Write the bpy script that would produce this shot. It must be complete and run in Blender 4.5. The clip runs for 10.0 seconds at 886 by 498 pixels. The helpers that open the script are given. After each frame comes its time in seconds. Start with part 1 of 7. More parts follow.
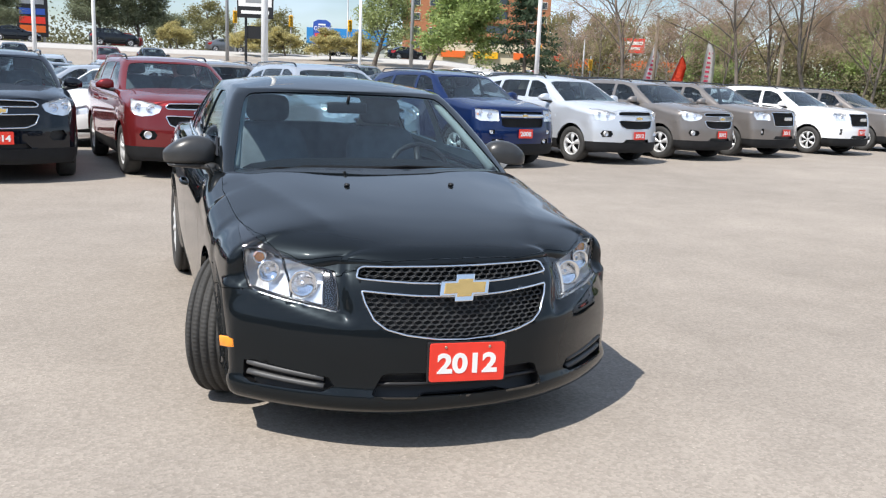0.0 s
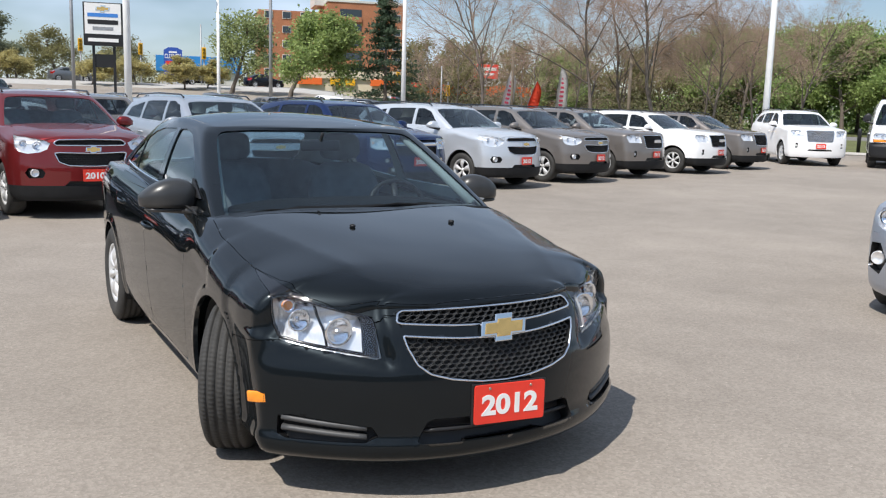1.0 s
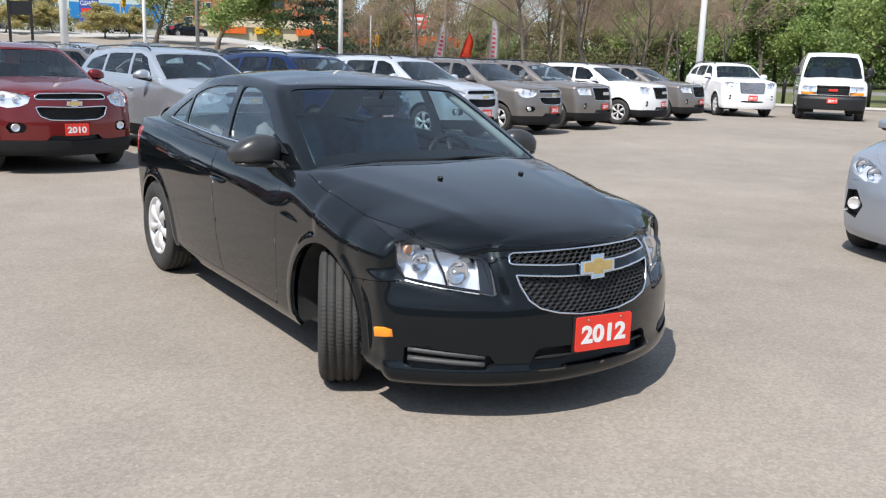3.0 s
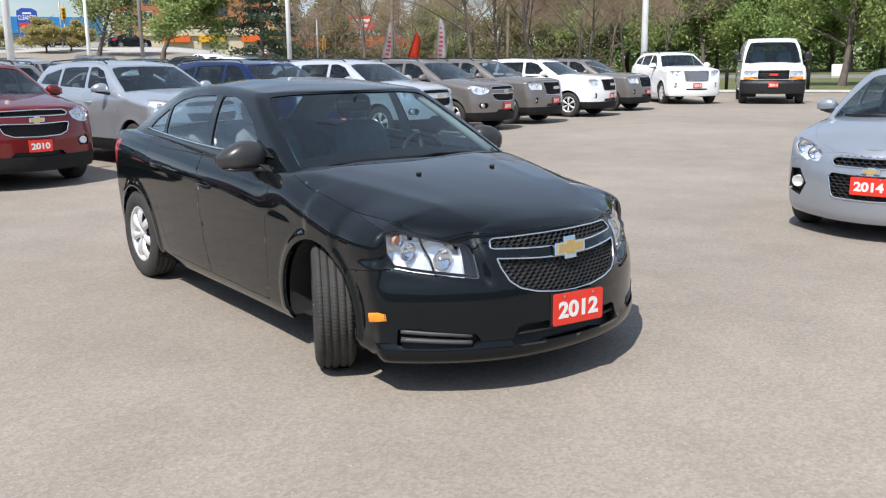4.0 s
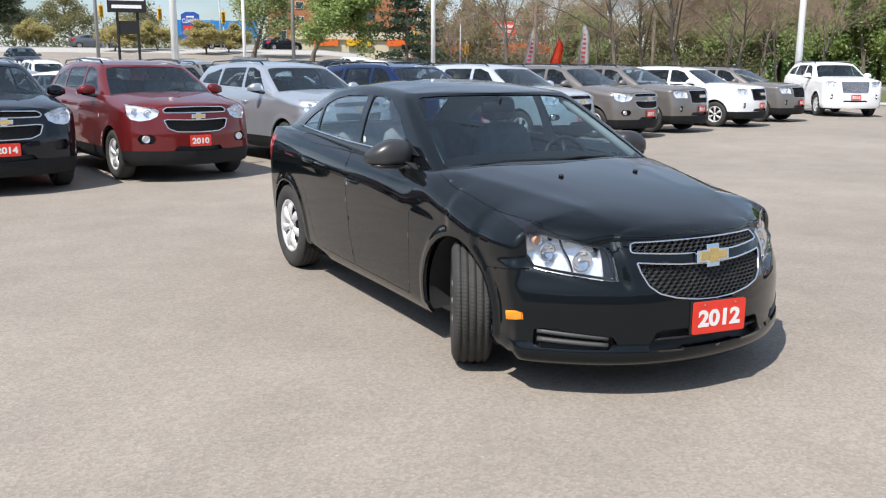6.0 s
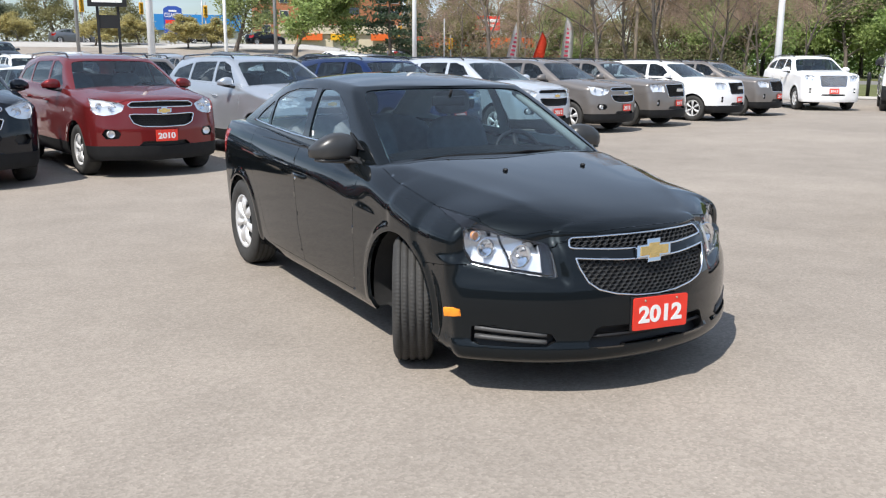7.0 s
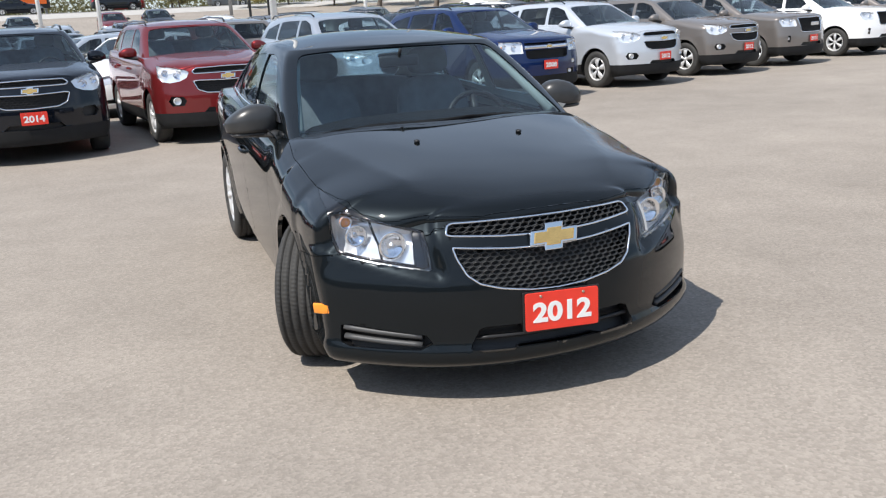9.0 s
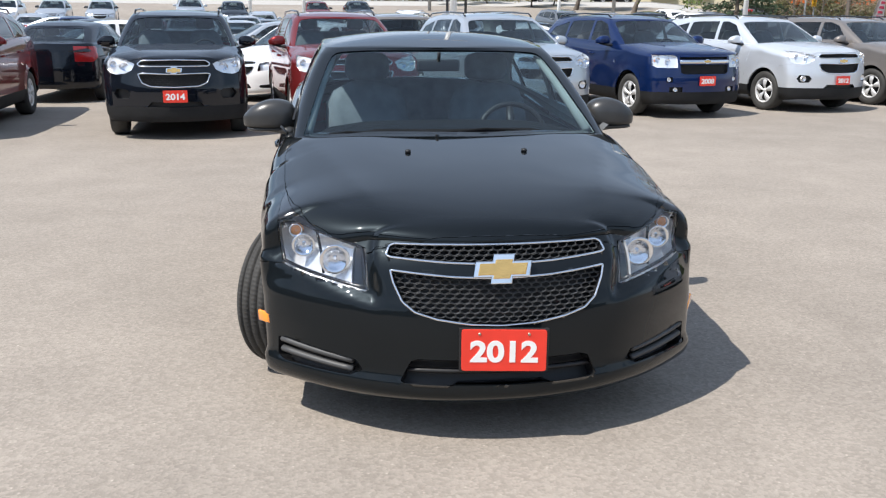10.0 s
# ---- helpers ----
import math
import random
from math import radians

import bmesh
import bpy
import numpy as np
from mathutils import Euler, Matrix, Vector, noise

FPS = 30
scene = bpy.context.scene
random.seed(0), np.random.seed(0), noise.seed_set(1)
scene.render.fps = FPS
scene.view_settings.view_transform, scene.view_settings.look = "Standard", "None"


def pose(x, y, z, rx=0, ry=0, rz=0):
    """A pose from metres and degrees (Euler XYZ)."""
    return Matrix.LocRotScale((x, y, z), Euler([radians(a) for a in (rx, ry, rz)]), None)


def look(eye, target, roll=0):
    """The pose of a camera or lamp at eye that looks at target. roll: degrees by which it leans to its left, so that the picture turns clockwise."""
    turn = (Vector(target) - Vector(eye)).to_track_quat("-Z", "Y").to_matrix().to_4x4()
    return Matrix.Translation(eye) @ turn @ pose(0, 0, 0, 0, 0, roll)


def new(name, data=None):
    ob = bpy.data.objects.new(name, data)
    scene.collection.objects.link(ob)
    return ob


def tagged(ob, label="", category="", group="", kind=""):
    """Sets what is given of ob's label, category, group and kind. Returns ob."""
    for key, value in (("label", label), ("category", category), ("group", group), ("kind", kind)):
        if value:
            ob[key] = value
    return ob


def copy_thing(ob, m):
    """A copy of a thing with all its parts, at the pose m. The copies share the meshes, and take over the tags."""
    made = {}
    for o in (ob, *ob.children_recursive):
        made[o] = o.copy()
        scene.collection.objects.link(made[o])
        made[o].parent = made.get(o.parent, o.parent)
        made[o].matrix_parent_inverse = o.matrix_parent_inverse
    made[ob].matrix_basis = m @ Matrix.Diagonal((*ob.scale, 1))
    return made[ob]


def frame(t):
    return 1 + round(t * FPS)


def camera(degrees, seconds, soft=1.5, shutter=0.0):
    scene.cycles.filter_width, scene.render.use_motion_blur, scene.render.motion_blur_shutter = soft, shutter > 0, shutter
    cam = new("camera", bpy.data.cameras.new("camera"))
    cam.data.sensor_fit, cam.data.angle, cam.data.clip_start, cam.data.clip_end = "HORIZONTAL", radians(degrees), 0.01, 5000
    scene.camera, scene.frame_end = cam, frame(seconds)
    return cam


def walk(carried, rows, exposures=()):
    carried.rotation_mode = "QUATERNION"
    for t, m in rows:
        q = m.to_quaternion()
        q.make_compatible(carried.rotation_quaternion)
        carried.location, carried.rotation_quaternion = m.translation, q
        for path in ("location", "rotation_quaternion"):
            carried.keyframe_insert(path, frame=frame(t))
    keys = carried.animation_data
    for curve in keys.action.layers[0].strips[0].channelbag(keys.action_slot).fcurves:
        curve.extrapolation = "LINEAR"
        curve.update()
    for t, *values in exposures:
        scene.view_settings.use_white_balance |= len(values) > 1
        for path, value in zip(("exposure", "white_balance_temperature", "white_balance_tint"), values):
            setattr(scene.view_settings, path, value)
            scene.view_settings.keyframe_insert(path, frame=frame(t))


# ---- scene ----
from mathutils.bvhtree import BVHTree
cam = camera(53.4, 10.0, soft=1.2)
PATH = [
    (0, (-1.359, -3.147, 1.504), (-0.643, -1.318, 1.126), 2.4),
    (0.5, (-1.686, -2.986, 1.524), (-0.869, -1.187, 1.211), 2.3),
    (1, (-1.974, -2.79, 1.533), (-0.969, -1.089, 1.222), 1.6),
    (1.5, (-2.186, -2.532, 1.556), (-1.028, -0.928, 1.258), -1.0),
    (2, (-2.469, -2.46, 1.545), (-1.279, -0.879, 1.253), 0.8),
    (2.5, (-2.684, -2.539, 1.548), (-1.501, -0.978, 1.145), 2.6),
    (2.7, (-2.771, -2.618, 1.565), (-1.664, -1.005, 1.145), 1.8),
    (3.8, (-3.054, -2.866, 1.557), (-1.767, -1.385, 1.171), 1.6),
    (4, (-3.158, -2.903, 1.581), (-1.939, -1.373, 1.167), -0.6),
    (4.5, (-3.222, -2.97, 1.598), (-2.119, -1.331, 1.284), -0.3),
    (5, (-3.233, -2.956, 1.596), (-2.134, -1.309, 1.317), -0.1),
    (5.5, (-3.255, -2.942, 1.574), (-2.256, -1.244, 1.233), -0.7),
    (6, (-3.234, -2.948, 1.564), (-2.261, -1.247, 1.163), 0.3),
    (6.2, (-3.184, -2.935, 1.536), (-2.177, -1.261, 1.105), 0.7),
    (7.5, (-2.806, -3.031, 1.562), (-1.839, -1.329, 1.152), -0.7),
    (8, (-2.492, -2.949, 1.55), (-1.632, -1.199, 1.106), 0.0),
    (8.5, (-2.053, -2.992, 1.573), (-1.161, -1.254, 1.145), -2.0),
    (9, (-1.603, -3.045, 1.573), (-0.946, -1.228, 1.056), -3.0),
    (9.5, (-1.147, -2.977, 1.59), (-0.651, -1.104, 1.095), 1.7),
    (10, (-0.65, -2.993, 1.562), (-0.385, -1.075, 1.058), 0.4),
]
walk(cam, [(t, look(eye, target, roll)) for t, eye, target, roll in PATH], exposures=[(t, stops, 6500, 10) for t, stops in ((0.0, 0.27), (0.5, 0.28), (1.0, -0.08), (1.5, -0.08), (2.0, -0.07), (2.5, 0.06), (4.0, 0.05), (4.5, 0.02), (5.0, -0.03), (5.5, -0.10), (6.0, 0.11), (7.5, 0.12), (8.0, 0.10), (9.0, 0.09), (10.0, 0.20))])

# ---- world, sun ----
SUN = Vector((-0.65, -0.29, 1.05)).normalized()
ELEV = math.asin(SUN.z)
world = bpy.data.worlds.new("sky")
scene.world = world
world.use_nodes = True
wn, wl = world.node_tree.nodes, world.node_tree.links
wn.clear()
sky = wn.new("ShaderNodeTexSky")
sky.sky_type, sky.sun_disc, sky.sun_elevation = "NISHITA", False, ELEV
sky.sun_rotation = math.atan2(SUN.x, SUN.y)
sky.air_density, sky.dust_density, sky.ozone_density = 1.0, 0.5, 2.6
wco = wn.new("ShaderNodeTexCoord")
wmap = wn.new("ShaderNodeMapping")
wmap.inputs["Scale"].default_value = (1.0, 1.0, 2.6)
cloud = wn.new("ShaderNodeTexNoise")
cloud.inputs["Scale"].default_value, cloud.inputs["Detail"].default_value, cloud.inputs["Roughness"].default_value = 3.1, 4.0, 0.5
ramp = wn.new("ShaderNodeValToRGB")
ramp.color_ramp.elements[0].position, ramp.color_ramp.elements[1].position = 0.44, 0.74
wmix = wn.new("ShaderNodeMix")
wmix.data_type = "RGBA"
wmix.inputs["B"].default_value = (8.3, 9.9, 12.3, 1)
wbg = wn.new("ShaderNodeBackground")
wbg.inputs["Strength"].default_value = 0.104
wout = wn.new("ShaderNodeOutputWorld")
wl.new(wco.outputs["Generated"], wmap.inputs["Vector"])
wl.new(wmap.outputs["Vector"], cloud.inputs["Vector"])
wl.new(cloud.outputs["Fac"], ramp.inputs["Fac"])
wsep, wlow, wmul, wadd, veil = (wn.new("ShaderNode" + q) for q in ("SeparateXYZ", "MapRange", "Math", "Math", "ValToRGB"))
wlow.interpolation_type = "SMOOTHSTEP"
for key, value in (("From Min", 0.14), ("From Max", 0.42), ("To Min", 1.0), ("To Max", 0.12)):
    wlow.inputs[key].default_value = value
# puffs low in the sky, a thin even veil above them
veil.color_ramp.interpolation = "B_SPLINE"
for p, v in ((0.2, 0.12), (0.42, 0.46), (0.68, 0.34)):
    e = veil.color_ramp.elements.new(p)
    e.color = (v, v, v, 1)
veil.color_ramp.elements[0].color, veil.color_ramp.elements[-1].color = (0, 0, 0, 1), (0.18, 0.18, 0.18, 1)
wmul.operation, wadd.operation = "MULTIPLY", "ADD"
wl.new(wco.outputs["Generated"], wsep.inputs["Vector"])
wl.new(wsep.outputs["Z"], wlow.inputs["Value"])
wl.new(wsep.outputs["Z"], veil.inputs["Fac"])
wl.new(ramp.outputs["Color"], wmul.inputs[0])
wl.new(wlow.outputs["Result"], wmul.inputs[1])
wl.new(wmul.outputs["Value"], wadd.inputs[0])
wl.new(veil.outputs["Color"], wadd.inputs[1])
wl.new(wadd.outputs["Value"], wmix.inputs["Factor"])
wl.new(sky.outputs["Color"], wmix.inputs["A"])
wl.new(wmix.outputs["Result"], wbg.inputs["Color"])
wl.new(wbg.outputs["Background"], wout.inputs["Surface"])
sun = new("sun", bpy.data.lights.new("sun", "SUN"))
sun.data.energy, sun.data.angle, sun.data.color = 5.0, radians(0.53), (1.0, 0.955, 0.89)
sun.matrix_world = look(SUN * 60, (0, 0, 0))


# ---- materials ----
def mat(name, color, rough=0.5, metal=0.0, coat=0.0, spec=0.5, var=0.0, scale=8.0, bump=0.0, bscale=60.0, fine=0.0):
    """A principled material with colour variation at two scales and fine relief."""
    m = bpy.data.materials.new(name)
    m.use_nodes = True
    n, l = m.node_tree.nodes, m.node_tree.links
    b = n["Principled BSDF"]
    b.inputs["Base Color"].default_value = (*color, 1)
    b.inputs["Roughness"].default_value, b.inputs["Metallic"].default_value = rough, metal
    b.inputs["Coat Weight"].default_value, b.inputs["Coat Roughness"].default_value = coat, 0.03
    b.inputs["Specular IOR Level"].default_value = spec
    co = n.new("ShaderNodeTexCoord")
    if var or fine:
        a = n.new("ShaderNodeTexNoise")
        a.inputs["Scale"].default_value, a.inputs["Detail"].default_value = scale, 6
        f = n.new("ShaderNodeTexNoise")
        f.inputs["Scale"].default_value, f.inputs["Detail"].default_value = scale * 23, 3
        l.new(co.outputs["Object"], a.inputs["Vector"])
        l.new(co.outputs["Object"], f.inputs["Vector"])
        m1 = n.new("ShaderNodeMapRange")
        m1.inputs["From Min"].default_value, m1.inputs["From Max"].default_value = 0.3, 0.7
        m1.inputs["To Min"].default_value, m1.inputs["To Max"].default_value = 1 - var, 1 + var
        m2 = n.new("ShaderNodeMapRange")
        m2.inputs["From Min"].default_value, m2.inputs["From Max"].default_value = 0.3, 0.7
        m2.inputs["To Min"].default_value, m2.inputs["To Max"].default_value = 1 - fine, 1 + fine
        l.new(a.outputs["Fac"], m1.inputs["Value"])
        l.new(f.outputs["Fac"], m2.inputs["Value"])
        mu = n.new("ShaderNodeMath")
        mu.operation = "MULTIPLY"
        l.new(m1.outputs["Result"], mu.inputs[0])
        l.new(m2.outputs["Result"], mu.inputs[1])
        vm = n.new("ShaderNodeVectorMath")
        vm.operation = "SCALE"
        vm.inputs[0].default_value = color
        l.new(mu.outputs["Value"], vm.inputs["Scale"])
        l.new(vm.outputs["Vector"], b.inputs["Base Color"])
    if bump:
        t = n.new("ShaderNodeTexNoise")
        t.inputs["Scale"].default_value, t.inputs["Detail"].default_value = bscale, 4
        l.new(co.outputs["Object"], t.inputs["Vector"])
        bp = n.new("ShaderNodeBump")
        bp.inputs["Strength"].default_value, bp.inputs["Distance"].default_value = bump, 0.01
        l.new(t.outputs["Fac"], bp.inputs["Height"])
        l.new(bp.outputs["Normal"], b.inputs["Normal"])
    return m


def paint(name, color, metal=0.55, rough=0.32, spec=0.0, gloss=0.04):
    m = mat(name, color, rough=rough, metal=metal, coat=1.0, spec=spec, var=0.05, scale=1.5)
    m.node_tree.nodes["Principled BSDF"].inputs["Coat Roughness"].default_value = gloss
    return m


def glass(name, tint, f0=0.045, rough=0.0):
    """Thin clear glass: tinted see-through, with a gloss that grows towards grazing."""
    m = bpy.data.materials.new(name)
    m.use_nodes = True
    n, l = m.node_tree.nodes, m.node_tree.links
    n.clear()
    tr, gl, mx, lw, out = (n.new("ShaderNode" + k) for k in ("BsdfTransparent", "BsdfGlossy", "MixShader", "LayerWeight", "OutputMaterial"))
    tr.inputs["Color"].default_value = (*tint, 1)
    gl.inputs["Roughness"].default_value = rough
    lw.inputs["Blend"].default_value = 0.5
    pw, rg = n.new("ShaderNodeMath"), n.new("ShaderNodeMapRange")
    pw.operation = "POWER"
    pw.inputs[1].default_value = 5.0
    rg.inputs["To Min"].default_value, rg.inputs["To Max"].default_value = f0, 1.0
    l.new(lw.outputs["Facing"], pw.inputs[0])
    l.new(pw.outputs["Value"], rg.inputs["Value"])
    l.new(rg.outputs["Result"], mx.inputs["Fac"])
    l.new(tr.outputs["BSDF"], mx.inputs[1])
    l.new(gl.outputs["BSDF"], mx.inputs[2])
    l.new(mx.outputs["Shader"], out.inputs["Surface"])
    return m


BLACK_PAINT = paint("black_metallic_paint", (0.0120, 0.0155, 0.0182), 0.6, 0.40, gloss=0.03)
bp_nodes, bp_links = BLACK_PAINT.node_tree.nodes, BLACK_PAINT.node_tree.links
bp_weight, bp_range = bp_nodes.new("ShaderNodeLayerWeight"), bp_nodes.new("ShaderNodeMapRange")
bp_weight.inputs["Blend"].default_value = 0.5
for key, value in (("From Min", 0.28), ("From Max", 0.75), ("To Min", 1.32), ("To Max", 1.88)):
    bp_range.inputs[key].default_value = value
bp_links.new(bp_weight.outputs["Facing"], bp_range.inputs["Value"])
bp_links.new(bp_range.outputs["Result"], bp_nodes["Principled BSDF"].inputs["Coat IOR"])
BLACK_PAINT.node_tree.nodes["Principled BSDF"].inputs["Specular Tint"].default_value = (0.08, 0.08, 0.09, 1)
RED_PAINT = paint("red_metallic_paint", (0.185, 0.021, 0.022), 0.5, 0.36)
DARK_PAINT = paint("dark_blue_black_paint", (0.006, 0.008, 0.013), 0.25, 0.34)
SILVER_PAINT = paint("silver_metallic_paint", (0.66, 0.69, 0.73), 0.5, 0.35)
MID_SILVER = paint("mid_silver_metallic_paint", (0.54, 0.57, 0.61), 0.7, 0.33)
DULL_SILVER = paint("dull_silver_metallic_paint", (0.38, 0.41, 0.46), 0.55, 0.34)
TAUPE_PAINT = paint("taupe_metallic_paint", (0.23, 0.208, 0.192), 0.5, 0.36)
BLUE_PAINT = paint("blue_metallic_paint", (0.005, 0.019, 0.085), 0.4, 0.34)
WHITE_PAINT = paint("white_paint", (0.88, 0.88, 0.88), 0.0, 0.35)
GREY_PAINT = paint("grey_metallic_paint", (0.20, 0.21, 0.22), 0.7, 0.36)
PLASTIC = mat("black_plastic", (0.012, 0.012, 0.013), rough=0.5, var=0.15, fine=0.1, bump=0.05, bscale=400)
GREY_PLASTIC = mat("grey_plastic", (0.060, 0.061, 0.062), rough=0.5, var=0.15, fine=0.1, bump=0.08, bscale=500)
CLADDING = mat("charcoal_cladding", (0.014, 0.0142, 0.015), rough=0.7, spec=0.25, var=0.15, fine=0.1, bump=0.05, bscale=300)
GLOSS_BLACK = mat("gloss_black", (0.008, 0.008, 0.009), rough=0.12, coat=0.6, var=0.1)
CHROME = mat("chrome", (0.80, 0.82, 0.85), rough=0.08, metal=1.0)
SATIN = mat("silver_wheel_paint", (0.70, 0.70, 0.70), rough=0.38, metal=0.35, var=0.08, scale=10)
REFLECTOR = mat("lamp_reflector", (0.92, 0.92, 0.92), rough=0.22, metal=0.55, bump=0.45, bscale=48)
GOLD = mat("gold_emblem", (0.82, 0.54, 0.20), rough=0.24, metal=0.75, var=0.08, scale=20)
RUBBER = mat("tyre_rubber", (0.040, 0.039, 0.037), rough=0.75, var=0.2, scale=12, fine=0.2, bump=0.15, bscale=180)
PALE_AMBER = mat("pale_amber_bulb", (0.80, 0.33, 0.12), rough=0.25, coat=0.5, var=0.1, scale=30)
AMBER = mat("amber_lens", (0.95, 0.30, 0.02), rough=0.18, coat=0.6, var=0.1, scale=30)
TAIL_RED = mat("red_lens", (0.40, 0.012, 0.012), rough=0.12, coat=0.8, var=0.15, scale=20)
SIGN_RED = mat("red_year_board", (0.80, 0.045, 0.025), rough=0.4, var=0.06, scale=12)
SIGN_WHITE = mat("white_lettering", (0.85, 0.84, 0.82), rough=0.45, var=0.04)
CLOTH = mat("grey_seat_cloth", (0.19, 0.205, 0.22), rough=0.9, var=0.15, scale=14, fine=0.2, bump=0.3, bscale=260)
TRIM = mat("pale_interior_trim", (0.52, 0.56, 0.54), rough=0.7, var=0.08, fine=0.06)
SCUTTLE = mat("dull_black_scuttle", (0.007, 0.007, 0.008), rough=0.9, spec=0.12, var=0.2, fine=0.2)
DASH = mat("dark_dashboard", (0.010, 0.011, 0.012), rough=0.85, spec=0.1, var=0.2, fine=0.2, bump=0.2, bscale=500)
UNDER = mat("underbody", (0.015, 0.015, 0.015), rough=0.85, var=0.3, bump=0.2, bscale=40)
SCREW = mat("screw_head", (0.5, 0.45, 0.35), rough=0.35, metal=0.9, var=0.1)
SCREEN = glass("windscreen_glass", (0.55, 0.72, 0.78), 0.085)
SIDE_GLASS = glass("side_glass", (0.76, 0.88, 0.90), 0.20)
MIRROR_GREY = mat("satin_grey_mirror_cover", (0.060, 0.060, 0.060), rough=0.34, metal=0.4, var=0.08, scale=20, fine=0.05)
SHELF = mat("pale_grey_shelf", (0.13, 0.14, 0.15), rough=0.85, var=0.1, scale=8, fine=0.1)
TINTED = glass("tinted_glass", (0.34, 0.37, 0.38), 0.07)
flute = REFLECTOR.node_tree.nodes.new("ShaderNodeMapping")
flute.inputs["Scale"].default_value = (1.0, 1.0, 0.12)
for node in REFLECTOR.node_tree.nodes:
    if node.type == "TEX_NOISE":
        REFLECTOR.node_tree.links.new(flute.outputs["Vector"], node.inputs["Vector"])
    if node.type == "TEX_COORD":
        REFLECTOR.node_tree.links.new(node.outputs["Object"], flute.inputs["Vector"])
LENS = glass("lamp_lens", (0.95, 0.97, 1.0), 0.045)


# ---- mesh helpers ----
def part(name, bm, material, parent=None, label="", smooth=True):
    """Links a bmesh as one mesh object, under a thing or a part if one is given."""
    me = bpy.data.meshes.new(name)
    for f in bm.faces:
        f.smooth = smooth
    bm.to_mesh(me)
    bm.free()
    me.materials.append(material)
    ob = new(name, me)
    if parent is not None:
        ob.parent = parent
    if label:
        tagged(ob, label)
    return ob


def thing(name, label, category, group="", m=None):
    ob = new(name)
    ob.empty_display_size = 0.2
    if m is not None:
        ob.matrix_basis = m
    return tagged(ob, label, category, group)


def curve(*keys):
    """A smooth monotone curve through (x, y) keys, for arrays."""
    x, y = (np.array(v, float) for v in zip(*keys))
    h, d = np.diff(x), np.diff(y) / np.diff(x)
    s = np.zeros(len(x))
    s[0], s[-1] = d[0], d[-1]
    for i in range(1, len(x) - 1):
        s[i] = 0 if d[i - 1] * d[i] <= 0 else 2 * d[i - 1] * d[i] / (d[i - 1] + d[i])

    def f(q):
        q = np.clip(np.asarray(q, float), x[0], x[-1])
        i = np.clip(np.searchsorted(x, q) - 1, 0, len(h) - 1)
        u = (q - x[i]) / h[i]
        return (1 + 2 * u) * (1 - u) ** 2 * y[i] + u * (1 - u) ** 2 * h[i] * s[i] + u * u * (3 - 2 * u) * y[i + 1] + u * u * (u - 1) * h[i] * s[i + 1]
    return f


def fair(f, x0, x1, sigma=0.07, n=500):
    """A curve with its bends evened out."""
    x = np.linspace(x0, x1, n)
    w = int(3 * sigma / (x1 - x0) * n) + 1
    k = np.exp(-0.5 * (np.arange(-w, w + 1) * (x1 - x0) / n / sigma) ** 2)
    k /= k.sum()
    y = f(x)
    y = np.concatenate([2 * y[0] - y[w:0:-1], y, 2 * y[-1] - y[-2:-w - 2:-1]])
    y = np.convolve(y, k, "valid")
    return lambda q: np.interp(q, x, y)


def smooth_step(q, a, b):
    u = np.clip((np.asarray(q, float) - a) / (b - a), 0, 1)
    return u * u * (3 - 2 * u)


def resample(p, n):
    d = np.concatenate([[0], np.cumsum(np.hypot(*np.diff(p, axis=0).T))])
    q = np.linspace(0, d[-1], n)
    return np.stack([np.interp(q, d, p[:, k]) for k in range(p.shape[1])], 1)


def soften(p, sigma, mirror_x=True):
    """Rounds a half outline that starts and ends on the middle line."""
    n = int(3 * sigma) + 1
    k = np.exp(-0.5 * (np.arange(-n, n + 1) / sigma) ** 2)
    k /= k.sum()
    flip = np.array([-1, 1])
    e = np.concatenate([p[n:0:-1] * flip, p, p[-2:-n - 2:-1] * flip])
    return np.stack([np.convolve(e[:, i], k, "valid") for i in range(2)], 1)


def mirrored_grid(P):
    """A bmesh from a grid of points (columns x rows) of the half x >= 0 and its mirror image; the first and last column lie on the middle line."""
    bm = bmesh.new()
    for sign in (1, -1):
        V = [[bm.verts.new((sign * p[0], p[1], p[2])) for p in col] for col in P]
        for i in range(len(V) - 1):
            for j in range(len(V[0]) - 1):
                q = [V[i][j], V[i + 1][j], V[i + 1][j + 1], V[i][j + 1]]
                bm.faces.new(q if sign > 0 else q[::-1])
    bmesh.ops.remove_doubles(bm, verts=bm.verts[:], dist=0.0008)
    bmesh.ops.dissolve_degenerate(bm, dist=0.0005, edges=bm.edges[:])
    bm.normal_update()
    return bm


def inside(p, poly):
    c, j = False, len(poly) - 1
    for i in range(len(poly)):
        a, b = poly[i], poly[j]
        if (a[1] > p[1]) != (b[1] > p[1]) and p[0] < (b[0] - a[0]) * (p[1] - a[1]) / (b[1] - a[1]) + a[0]:
            c = not c
        j = i
    return c


def rounded(poly, r=0.02, n=3):
    """A polygon with its corners cut round."""
    out = []
    m = len(poly)
    for i in range(m):
        p, a, b = (Vector(poly[k % m]) for k in (i, i - 1, i + 1))
        da, db = (a - p), (b - p)
        q = min(r, da.length * 0.45, db.length * 0.45)
        s, e = p + da.normalized() * q, p + db.normalized() * q
        for k in range(n + 1):
            u = k / n
            out.append(tuple((1 - u) ** 2 * s + 2 * u * (1 - u) * p + u * u * e))
    return out


